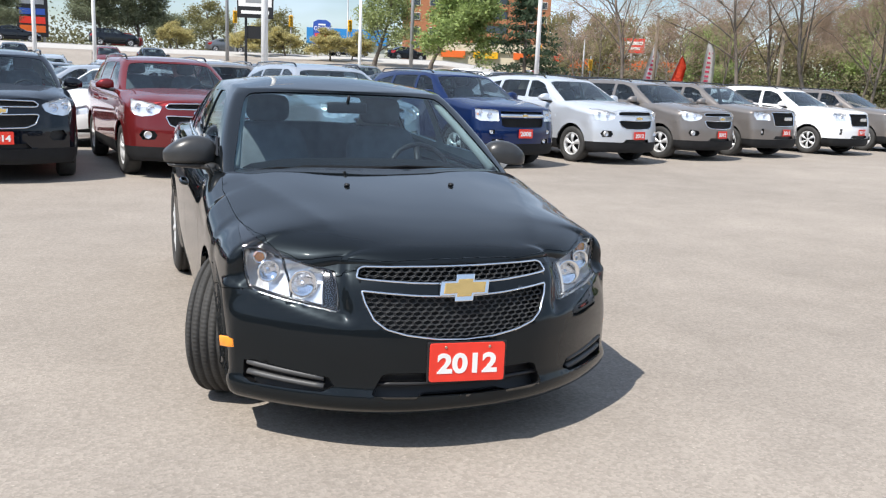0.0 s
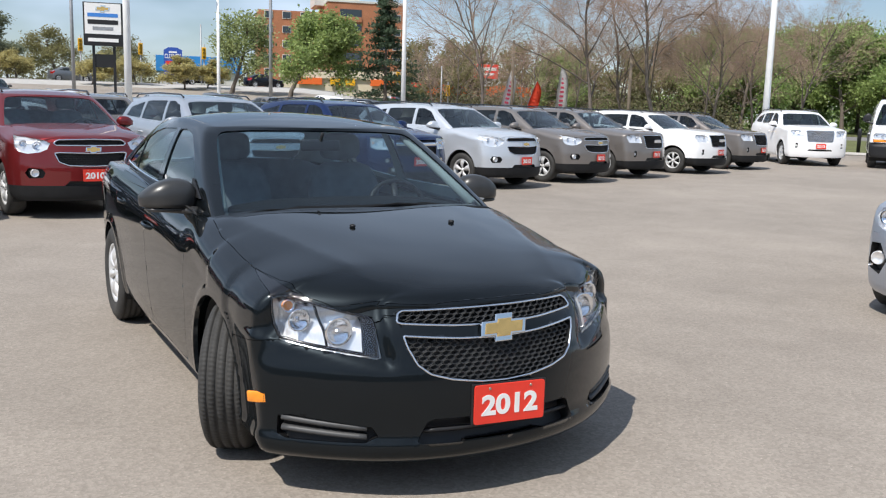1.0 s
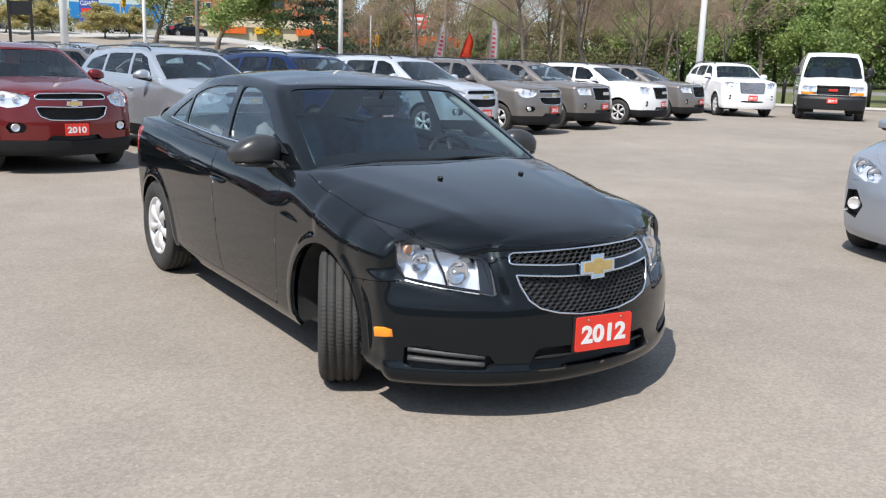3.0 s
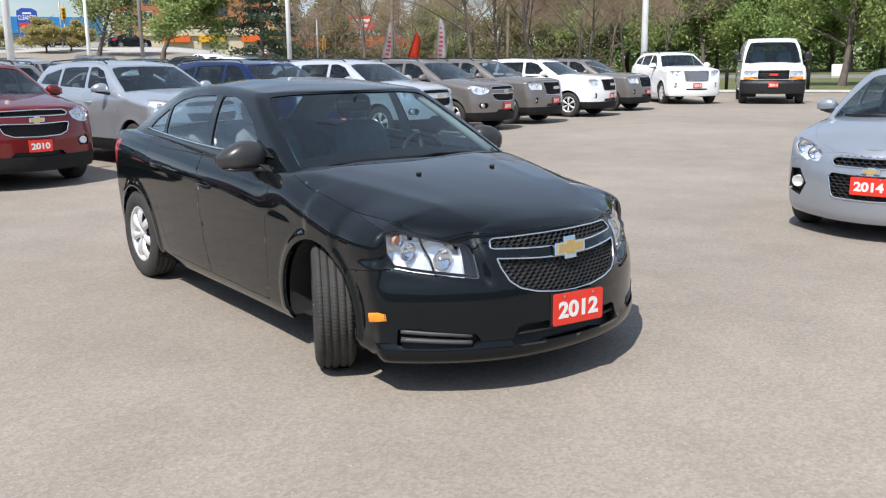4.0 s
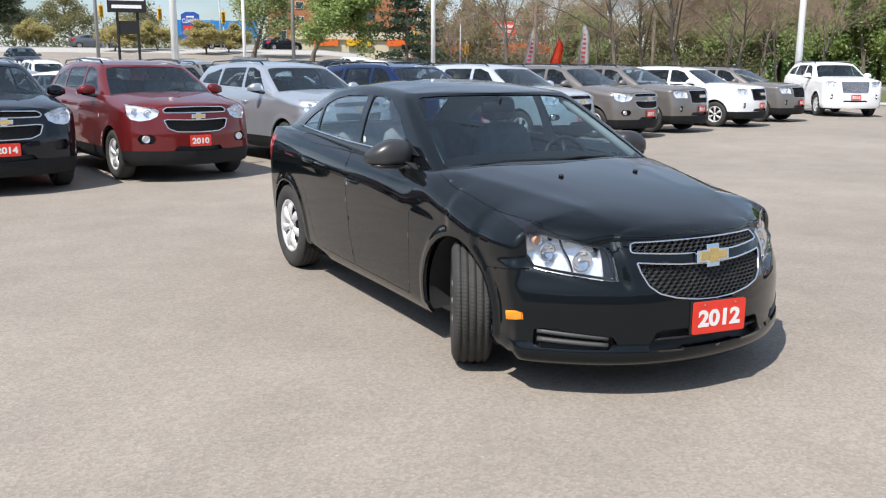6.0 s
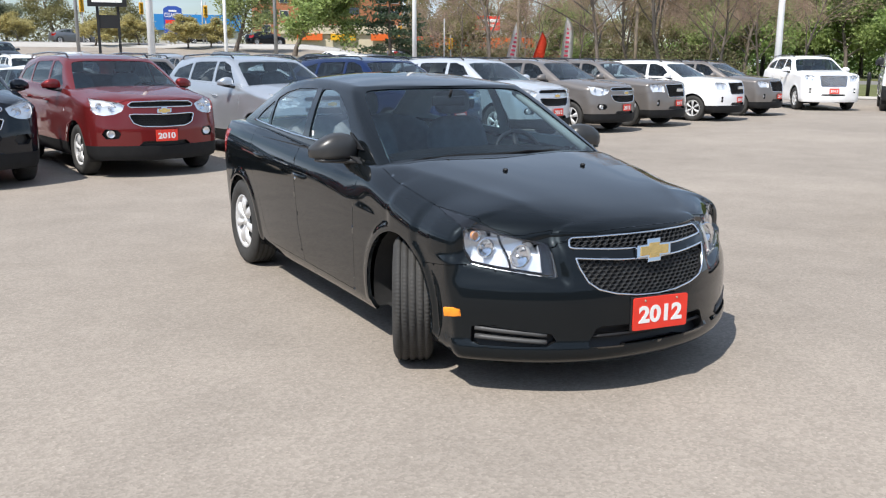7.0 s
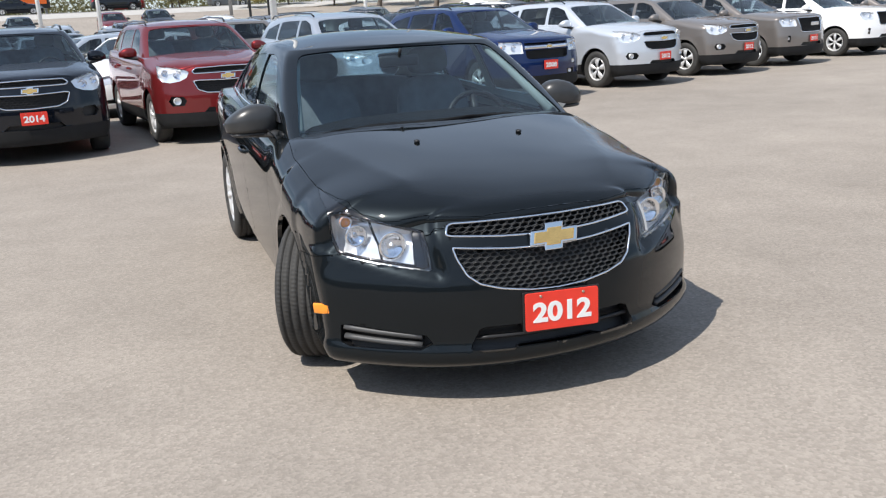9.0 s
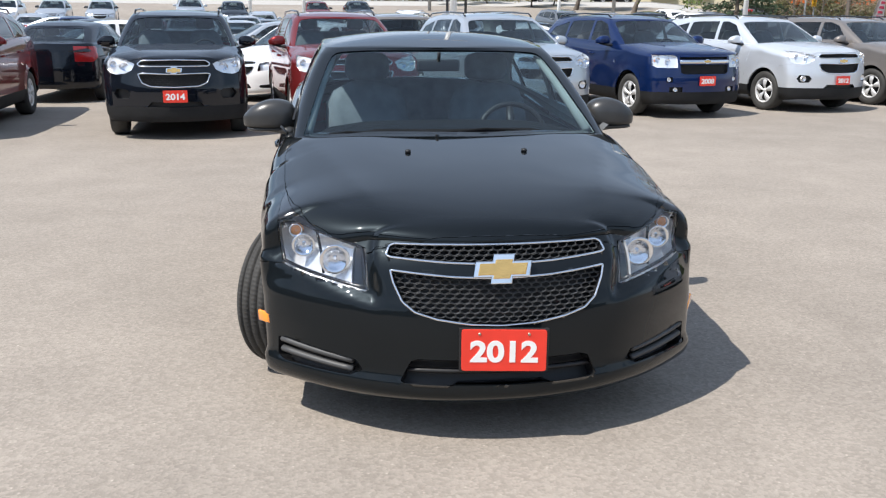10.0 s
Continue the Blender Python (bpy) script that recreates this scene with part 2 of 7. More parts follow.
def cut(bm, poly, ax, ay, ok, margin=0.06):
    """Cuts a polygon, seen along the third axis, out of a shell and returns the piece."""
    lo = [min(p[k] for p in poly) - 0.02 for k in (0, 1)]
    hi = [max(p[k] for p in poly) + 0.02 for k in (0, 1)]

    def box(f):
        a = [v.co[ax] for v in f.verts]
        b = [v.co[ay] for v in f.verts]
        return min(a), max(a), min(b), max(b)
    cand = []
    for f in bm.faces:
        b = box(f)
        if b[1] > lo[0] and b[0] < hi[0] and b[3] > lo[1] and b[2] < hi[1] and ok(f):
            cand.append(f)
    for i in range(len(poly)):
        p, q = poly[i], poly[(i + 1) % len(poly)]
        if math.hypot(q[0] - p[0], q[1] - p[1]) < 1e-6:
            continue
        near, rest = [], []
        for f in cand:
            b = box(f)
            hitting = b[1] > min(p[0], q[0]) - margin * 0.3 and b[0] < max(p[0], q[0]) + margin * 0.3 and b[3] > min(p[1], q[1]) - margin * 0.3 and b[2] < max(p[1], q[1]) + margin * 0.3
            (near if hitting else rest).append(f)
        if not near:
            continue
        geom = set(near)
        for f in near:
            geom.update(f.edges)
            geom.update(f.verts)
        co, no = [0.0] * 3, [0.0] * 3
        co[ax], co[ay] = p
        no[ax], no[ay] = -(q[1] - p[1]), q[0] - p[0]
        r = bmesh.ops.bisect_plane(bm, geom=list(geom), dist=1e-5, plane_co=co, plane_no=Vector(no).normalized())
        cand = rest + [g for g in r["geom"] if isinstance(g, bmesh.types.BMFace)]
    cand = [f for f in cand if f.is_valid]
    picked = []
    for f in cand:
        c = f.calc_center_median()
        if inside((c[ax], c[ay]), poly):
            picked.append(f)
    piece = bmesh.new()
    vm = {}
    for f in picked:
        for v in f.verts:
            if v not in vm:
                vm[v] = piece.verts.new(v.co)
    for f in picked:
        piece.faces.new([vm[v] for v in f.verts])
    bmesh.ops.delete(bm, geom=picked, context="FACES")
    piece.normal_update()
    bm.normal_update()
    return piece


def largest(bm):
    """Keeps the biggest connected piece of a shell."""
    left, groups = set(bm.faces), []
    while left:
        todo = [left.pop()]
        for f in todo:
            for e in f.edges:
                for g in e.link_faces:
                    if g in left:
                        left.discard(g)
                        todo.append(g)
        groups.append(todo)
    groups.sort(key=len)
    for g in groups[:-1]:
        bmesh.ops.delete(bm, geom=g, context="FACES")
    return bm


def push(bm, d):
    """Moves a shell along its normals."""
    bm.normal_update()
    for v, n in [(v, v.normal.copy()) for v in bm.verts]:
        v.co += n * d
    return bm


def rim(bm, gap=0.0025, depth=0.02):
    """Draws the edge of a piece in by a gap and gives it a turned-in rim."""
    bm.normal_update()
    edges = [e for e in bm.edges if e.is_boundary]
    move, normal = {}, {}
    for e in edges:
        f = e.link_faces[0]
        a, b = e.verts
        d = (b.co - a.co).normalized()
        w = f.calc_center_median() - a.co
        w -= d * w.dot(d)
        if w.length > 1e-9:
            w.normalize()
            for v in (a, b):
                move[v] = move.get(v, Vector()) + w
    for v in move:
        normal[v] = v.normal.copy()
    if gap:
        for v, w in move.items():
            if w.length > 0.3:
                v.co += w.normalized() * gap
    low = {v: bm.verts.new(v.co - normal[v] * depth) for v in move}
    for e in edges:
        a, b = e.verts
        if a not in low or b not in low:
            continue
        l = e.link_loops[0]
        if l.vert is a:
            bm.faces.new([b, a, low[a], low[b]])
        else:
            bm.faces.new([a, b, low[b], low[a]])
        e.smooth = False
    bm.normal_update()
    return bm


def copied(bm):
    return bm.copy()


def box(size, at=(0, 0, 0), bevel=0.0, seg=2, rot=None):
    bm = bmesh.new()
    bmesh.ops.create_cube(bm, size=1.0)
    bmesh.ops.scale(bm, vec=size, verts=bm.verts)
    if bevel:
        bmesh.ops.bevel(bm, geom=bm.edges[:], offset=bevel, segments=seg, affect="EDGES", profile=0.5)
    if rot is not None:
        bmesh.ops.transform(bm, matrix=rot, verts=bm.verts)
    bmesh.ops.translate(bm, vec=at, verts=bm.verts)
    return bm


def join(*bms):
    """Several closed pieces of one part in one bmesh."""
    out = bms[0]
    for b in bms[1:]:
        me = bpy.data.meshes.new("tmp")
        b.to_mesh(me)
        b.free()
        out.from_mesh(me)
        bpy.data.meshes.remove(me)
    return out


def tube(points, r, closed=False, sides=8, flat=1.0, up=(0, 0, 1)):
    """A rod swept along points; r a number or one for each point; flat squeezes it along its second axis."""
    bm = bmesh.new()
    pts = [Vector(p) for p in points]
    n = len(pts)
    rs = list(r) if isinstance(r, (list, tuple, np.ndarray)) else [r] * n
    rings = []
    for i, p in enumerate(pts):
        a = pts[(i - 1) % n] if closed or i else p
        b = pts[(i + 1) % n] if closed or i < n - 1 else p
        d = (b - a)
        d = d.normalized() if d.length > 1e-9 else Vector((0, 0, 1))
        u = Vector(up)
        if abs(u.dot(d)) > 0.95:
            u = Vector((1, 0, 0))
        s = d.cross(u).normalized()
        t = s.cross(d)
        rings.append([bm.verts.new(p + (s * math.cos(2 * math.pi * k / sides) * flat + t * math.sin(2 * math.pi * k / sides)) * rs[i]) for k in range(sides)])
    for i in range(n if closed else n - 1):
        A, B = rings[i], rings[(i + 1) % n]
        for k in range(sides):
            bm.faces.new([A[k], A[(k + 1) % sides], B[(k + 1) % sides], B[k]])
    if not closed:
        bm.faces.new(rings[0][::-1])
        bm.faces.new(rings[-1])
    bmesh.ops.recalc_face_normals(bm, faces=bm.faces[:])
    return bm


def lathe(profile, seg, closed=False, skew=None):
    """Turns a profile of (radius, x) about the x axis."""
    bm = bmesh.new()
    rings = []
    for i in range(seg):
        a = 2 * math.pi * i / seg
        ring = []
        for j, (r, x) in enumerate(profile):
            q = r + (skew(i, j) if skew else 0.0)
            ring.append(bm.verts.new((x, q * math.sin(a), q * math.cos(a))))
        rings.append(ring)
    m = len(profile)
    for i in range(seg):
        A, B = rings[i], rings[(i + 1) % seg]
        for j in range(m if closed else m - 1):
            bm.faces.new([A[j], B[j], B[(j + 1) % m], A[(j + 1) % m]])
    bmesh.ops.remove_doubles(bm, verts=bm.verts[:], dist=1e-5)
    bmesh.ops.recalc_face_normals(bm, faces=bm.faces[:])
    return bm


def plate_shape(poly, thick, bevel=0.0):
    """A flat polygon in x, z with thickness along y (front face at y = -thick / 2)."""
    bm = bmesh.new()
    vs = [bm.verts.new((p[0], thick / 2, p[1])) for p in poly]
    f = bm.faces.new(vs)
    r = bmesh.ops.extrude_face_region(bm, geom=[f])
    bmesh.ops.translate(bm, vec=(0, -thick, 0), verts=[g for g in r["geom"] if isinstance(g, bmesh.types.BMVert)])
    bmesh.ops.recalc_face_normals(bm, faces=bm.faces[:])
    if bevel:
        front = [e for e in bm.edges if all(v.co.y < 0 for v in e.verts)]
        bmesh.ops.bevel(bm, geom=front, offset=bevel, segments=2, affect="EDGES", profile=0.5)
    return bm


def lettering(text, height, depth=0.002, bold=0.012):
    """Flat raised letters that stand in the x, z plane and read from -y."""
    cu = bpy.data.curves.new("text", "FONT")
    cu.body, cu.align_x, cu.align_y, cu.size, cu.extrude, cu.offset = text, "CENTER", "CENTER", height * 1.38, depth, bold
    ob = bpy.data.objects.new("text", cu)
    scene.collection.objects.link(ob)
    dg = bpy.context.evaluated_depsgraph_get()
    me = bpy.data.meshes.new_from_object(ob.evaluated_get(dg))
    bm = bmesh.new()
    bm.from_mesh(me)
    bpy.data.objects.remove(ob)
    bpy.data.curves.remove(cu)
    bpy.data.meshes.remove(me)
    bmesh.ops.transform(bm, matrix=pose(0, 0, 0, 90, 0, 0), verts=bm.verts)
    return bm


# ---- cars ----
def lower_shell(s, step):
    """The body below the windows: plan outline, side, front and rear profiles, and the crowned top."""
    W, L, k, kr = s["W"], s["L"], s["k"], s["kr"]
    side = curve(*s["side"])
    xs = np.linspace(0, W, 120)
    pf = s.get("pf", 2.0)
    ys = np.linspace(k * W ** pf, L - kr * W ** 2, 500)
    ref = np.concatenate([np.stack([xs, k * xs ** pf], 1), np.stack([np.full(500, W), ys], 1), np.stack([xs[::-1], L - kr * xs[::-1] ** 2], 1)])
    ref[:, 0] *= side(ref[:, 1])
    ref = soften(resample(ref, 700), s.get("soft", 0.06) / 0.009)
    ref[0, 0] = ref[-1, 0] = 0
    n = int(3.3 / step * 2)
    ref = resample(ref, n)
    t = np.gradient(ref, axis=0)
    t /= np.hypot(*t.T)[:, None]
    nx, ny = t[:, 1], -t[:, 0]
    nx[0] = nx[-1] = 0
    nose = "nose" in s
    wF, wR = np.clip(-ny, 0, 1) ** 2, np.clip(ny, 0, 1) ** 2
    if nose:
        wF = smooth_step(-ny, 0.08, 0.62)
    wS = 1 - wF - wR
    zb = curve(*s["zb"])(ref[:, 1])
    zs = fair(curve(*s["zs"]), 0, L)(ref[:, 1])
    fF, fS, fR = (curve(*s[q]) for q in ("offF", "offS", "offR"))
    nv, nt = s.get("nv", 22), s.get("nt", 14)

    def skirt(z, v, r):
        """A row of the side at the heights z."""
        line = fair(curve(*s["crease"]), 0, L, 0.12)(ref[:, 1]) - 0.80 if "crease" in s else 0.0
        off = wF * fF(z) + wS * fS(z - line) + wR * fR(z)
        off = off - 0.022 * r ** 2 * (wS + 0.6 * wF + wR)
        off = off - s.get("tuck", 0.03) * max(0.0, (0.10 - v) / 0.10) ** 2 * (1 - 0.8 * wF)
        if nose:
            z0, z1, hgt = s.get("lip", (0.0, 1.0, 0.0))
            off = off + hgt * np.exp(-((z - z0) / z1) ** 4) * np.clip((0.85 - ref[:, 1]) / 0.45, 0, 1)
            # the ledge of the bumper below the lamp, and the pocket that it sits in
            x0, z0, x1, z1, hgt = s.get("ledge", (0.0, 0.0, 1.0, 0.0, 0.0))
            zl = z0 + (ref[:, 0] - x0) * (z1 - z0) / (x1 - x0)
            inner = smooth_step(ref[:, 0] - x0 - (z - z0) * 0.26, 0.0, 0.035) * smooth_step(0.66 - ref[:, 1], 0.0, 0.25)
            off = off - hgt * inner * smooth_step(z - zl, -0.012, 0.022)
            # flared lips of the wheel openings
            for yc in s["axles"]:
                q = np.hypot(ref[:, 1] - yc, z - s["r"] - s.get("arch_up", 0.0)) - s["arch"]
                off = off + wS * 0.011 * (1 - smooth_step(q, 0.030, 0.055)) * (z > 0.25)
        return np.stack([ref[:, 0] + nx * off, ref[:, 1] + ny * off, z], 1)
    rows = []
    for v in np.linspace(0, 1, nv):
        rows.append(skirt(zb + (zs - zb) * v, v, max(0.0, (v - 0.86) / 0.14)))
    top = rows[-1]
    zcy = fair(curve(*s["zc"]), 0, L, 0.09)(top[:, 1])
    for w in np.linspace(0, 1, nt)[1:]:
        c = (1 - (1 - w) ** s.get("crown", 2.3)) * np.clip(top[:, 0] / 0.05, 0, 1)
        rows.append(np.stack([top[:, 0] * (1 - w), top[:, 1], top[:, 2] + np.maximum(zcy - top[:, 2], 0) * c], 1))
    if nose:
        # in front of the doors: round wing tops and one arched bonnet with a soft fold on each side
        q = s["nose"]
        zs, front = fair(curve(*q["zs"]), 0, L, 0.03)(ref[:, 1]), []
        m = int(nv * 0.74)
        for v in np.linspace(0, 1, m):
            front.append(skirt(zb + (zs - zb) * v, v * 0.86, 0.0))
        edge = front[-1]
        # the section follows an evened outline and meets the real edge at the wing
        top = np.column_stack([soften(edge[:, :2], 0.13 / (2 * step)), soften(np.stack([0 * edge[:, 2], edge[:, 2]], 1), 0.13 / (2 * step))[:, 1]])
        e = curve(*q["round"])(top[:, 1])
        zc = fair(curve(*q["zc"]), 0, L, 0.03)(top[:, 1])
        f1 = (1 - 0.93 ** e) ** (1 / e)
        levels = [(1 - (f1 * g) ** e) ** (1 / e) for g in np.linspace(0, 1, nv - m + 1)[1:]] + [np.full(len(e), 0.93 * (1 - w)) for w in np.linspace(0, 1, nt)[1:]]
        for u in levels:
            x = top[:, 0] * u
            z = top[:, 2] + np.maximum(zc - top[:, 2], 0) * (1 - u ** e) ** (1 / e)
            (xa, ya), (xb, yb) = q.get("fold", ((0.44, 0.3), (0.66, 1.2)))
            line = xa + (xb - xa) * (top[:, 1] - ya) / (yb - ya)
            z = z + q.get("fold_up", 0.006) * np.clip(1 - np.abs(x - line) / 0.15, 0, 1) ** 2 * smooth_step(top[:, 1], ya - 0.06, ya + 0.25) * smooth_step(1.5 - top[:, 1], 0.0, 0.2)
            front.append(np.stack([x, top[:, 1], z], 1) + (edge - top) * smooth_step(u, 0.72, 1.0)[:, None])
        rows = [a + (b - a) * smooth_step(ref[:, 1], *q.get("blend", (1.25, 1.65)))[:, None] for a, b in zip(front, rows)]
    return mirrored_grid(np.stack(rows, 1)), rows[0]


def cabin_shell(s, step):
    """Windscreen, pillars, side glass and roof in one shell."""
    fb, rb = s["fbow"], s["rbow"]
    us = np.linspace(0, 1, 80)
    ws = np.linspace(fb, 1 - rb, 300)
    tp = curve(*s["gside"])
    ref = np.concatenate([np.stack([us, fb * us ** 2.2], 1), np.stack([np.ones(300), ws], 1), np.stack([us[::-1], 1 - rb * us[::-1] ** 2.2], 1)])
    ref[:, 0] *= tp(ref[:, 1])
    scale = np.array([0.75, 2.6])
    ref = soften(resample(ref * scale, 600), s.get("gsoft", 0.045) / 0.0068) / scale
    ref[0, 0] = ref[-1, 0] = 0
    n = int(4.4 / step)
    ref = resample(ref * scale, n) / scale
    yF, yR, gX, zt, zc = (curve(*s[q]) for q in ("gF", "gR", "gX", "gzt", "gzc"))
    top, rows = zt(ref[:, 1]), []
    nv, nt = s.get("gv", 14), s.get("gt", 12)
    for v in np.linspace(0, 1, nv):
        y0, y1 = float(yF(v)), float(yR(v))
        rows.append(np.stack([ref[:, 0] * float(gX(v)), y0 + ref[:, 1] * (y1 - y0), s["gz0"] + (top - s["gz0"]) * v], 1))
    T = rows[-1]
    zcy = fair(zc, s["gzc"][0][0], s["gzc"][-1][0], 0.12)(T[:, 1])
    for w in np.linspace(0, 1, nt)[1:]:
        rows.append(np.stack([T[:, 0] * (1 - w), T[:, 1], T[:, 2] + np.maximum(zcy - T[:, 2], 0) * (1 - (1 - w) ** 2.4)], 1))
    return mirrored_grid(np.stack(rows, 1))


def sym(half):
    """A closed polygon from its half with x >= 0, from top to bottom."""
    return list(half) + [(-x, z) for x, z in reversed(half) if x > 1e-6]


def flipped(poly):
    return [(-x, z) for x, z in poly]


def circle(cy, cz, r, n=28, low=-0.3):
    """An arch opening: a round top that runs straight down."""
    pts = [(cy + r * math.cos(a), cz + r * math.sin(a)) for a in np.linspace(-0.25, math.pi + 0.25, n)]
    return [(pts[0][0], low)] + pts + [(pts[-1][0], low)]


def make_tyre(r, w, rim_r, fine):
    h = w / 2
    if fine:
        prof = [(rim_r - 0.012, -h * 0.78), (rim_r + 0.01, -h * 0.92), (rim_r + 0.045, -h * 1.02), (r - 0.045, -h * 1.0), (r - 0.02, -h * 0.90), (r - 0.006, -h * 0.78)]
        for g in (-0.56, -0.19, 0.19, 0.56):
            a, b = g * h - 0.005, g * h + 0.005
            prof += [(r - 0.001, a - 0.0012), (r - 0.009, a), (r - 0.009, b), (r - 0.001, b + 0.0012)]
        prof += [(r - 0.006, h * 0.78), (r - 0.02, h * 0.90), (r - 0.045, h * 1.0), (rim_r + 0.045, h * 1.02), (rim_r + 0.01, h * 0.92), (rim_r - 0.012, h * 0.78)]
        m = len(prof)

        def sipe(i, j):
            if 4 <= j <= 6 or m - 7 <= j <= m - 5:
                return -0.003 if i % 4 == 0 else 0.0
            if (9 <= j <= 10 or 13 <= j <= 14 or 17 <= j <= 18):
                return -0.004 if (i + j // 4 * 2 + (j % 4 > 1)) % 4 == 0 else 0.0
            return 0.0
        return lathe(prof, 420, skew=sipe)
    prof = [(rim_r - 0.012, -h * 0.75), (rim_r + 0.03, -h), (r - 0.03, -h), (r - 0.004, -h * 0.75), (r, 0), (r - 0.004, h * 0.75), (r - 0.03, h), (rim_r + 0.03, h), (rim_r - 0.012, h * 0.75)]
    return lathe(prof, 40)


def make_wheel(parent, at, r, w, rim_r, spokes, outer, steer=0.0, fine=False, paddle=0.55, finish=None, plain=False):
    """A wheel under a car: tyre, rim and spokes; outer is -1 or 1, the side that shows."""
    finish = finish or SATIN
    ob = part("wheel", make_tyre(r, w, rim_r, fine), RUBBER, parent)
    ob.name = "tyre"
    ob.matrix_basis = pose(at[0], at[1], at[2], 0, 0, steer)
    h = w / 2
    seg = 64 if fine else 36
    barrel = lathe([(rim_r, outer * h * 0.80), (rim_r - 0.004, outer * h * 0.86), (rim_r - 0.02, outer * h * 0.80), (rim_r - 0.03, outer * h * 0.5), (rim_r - 0.035, -outer * h * 0.7)], seg)
    rm = part("rim", barrel, finish, ob, "silver wheel rim")
    bm = bmesh.new()
    for i in range(spokes):
        a = 2 * math.pi * i / spokes
        wi, wo = 2 * math.pi / spokes * paddle * 0.62, 2 * math.pi / spokes * paddle * 0.5
        ring = []
        for q in np.linspace(0, 1, 6):
            rad = 0.035 + (rim_r - 0.022 - 0.035) * q
            half = (wi * 0.9 * (1 - q) + wo * q) * (1 + 0.18 * math.sin(q * math.pi))
            depth = outer * (h * 0.62 + 0.028 * math.sin(q * math.pi * 0.9))
            row = []
            for e, dd in ((-1, -0.014), (-0.72, 0.004), (0, 0.009), (0.72, 0.004), (1, -0.014)):
                row.append(bm.verts.new((depth + outer * dd, rad * math.sin(a + e * half), rad * math.cos(a + e * half))))
            ring.append(row)
        for p in range(5):
            for q in range(4):
                bm.faces.new([ring[p][q], ring[p][q + 1], ring[p + 1][q + 1], ring[p + 1][q]])
    bmesh.ops.recalc_face_normals(bm, faces=bm.faces[:])
    part("spokes", bm, finish, rm)
    if not plain:
        part("hub_cap", lathe([(0.0, outer * (h * 0.62 + 0.022)), (0.022, outer * (h * 0.62 + 0.02)), (0.034, outer * (h * 0.62 + 0.008)), (0.046, outer * h * 0.5)], 24), finish, rm)
    part("brake_disc", lathe([(0.0, outer * h * 0.2), (rim_r * 0.72, outer * h * 0.2), (rim_r * 0.74, outer * h * 0.1), (rim_r - 0.02, outer * h * 0.05)], 24), UNDER, rm)
    return ob


def ellipsoid(size, at, p=2.6, seg=24, rings=14):
    """A rounded block, between a box and a ball."""
    bm = bmesh.new()
    bmesh.ops.create_uvsphere(bm, u_segments=seg, v_segments=rings, radius=1.0)
    for v in bm.verts:
        c = v.co
        g = (abs(c.x) ** p + abs(c.y) ** p + abs(c.z) ** p) ** (1 / p)
        v.co = Vector((c.x / g * size[0], c.y / g * size[1], c.z / g * size[2])) + Vector(at)
    return bm


def seat(parent, x, y, z, material):
    """A front seat with cushion, backrest and headrest."""
    def soft(size, at, tilt=0.0):
        bm = ellipsoid(size, (0, 0, 0), 4.0, 20, 12)
        bmesh.ops.transform(bm, matrix=pose(at[0], at[1], at[2], tilt), verts=bm.verts)
        return bm
    part("seat_cushion", soft((0.25, 0.26, 0.09), (x, y, z)), material, parent)
    part("seat_back", soft((0.245, 0.075, 0.33), (x, y + 0.36, z + 0.34), -14), material, parent)
    part("headrest", soft((0.135, 0.05, 0.085), (x, y + 0.47, z + 0.76), -8), material, parent)


def year_board(parent, at, text, wide=0.305, high=0.155, tilt=0.0, turn=0.0, screws=True):
    """A red board with a white year in place of a plate."""
    r = 0.012
    half = rounded([(-wide / 2, high / 2), (-wide / 2, -high / 2), (wide / 2, -high / 2), (wide / 2, high / 2)], r, 3)
    ob = part("year_board", plate_shape(half, 0.006, 0.001), SIGN_RED, parent, "red board with a white year", smooth=False)
    ob.matrix_basis = pose(at[0], at[1], at[2], tilt, 0, turn)
    bm = lettering(text, high * 0.50, 0.0012, 0.0040)
    xs = [v.co.x for v in bm.verts]
    f = wide * 0.80 / (max(xs) - min(xs))
    bmesh.ops.transform(bm, matrix=Matrix.Translation((-(max(xs) + min(xs)) / 2 * f, -0.0038, -high * 0.05)) @ Matrix.Diagonal((f, 1, 1.0, 1)), verts=bm.verts)
    part("year_number", bm, SIGN_WHITE, ob, "white numerals", smooth=False)
    if screws:
        for sx in (-1, 1):
            part("screw", ellipsoid((0.006, 0.003, 0.006), (sx * wide * 0.29, -0.004, high * 0.40), 2.0, 10, 6), SCREW, ob)
    return ob


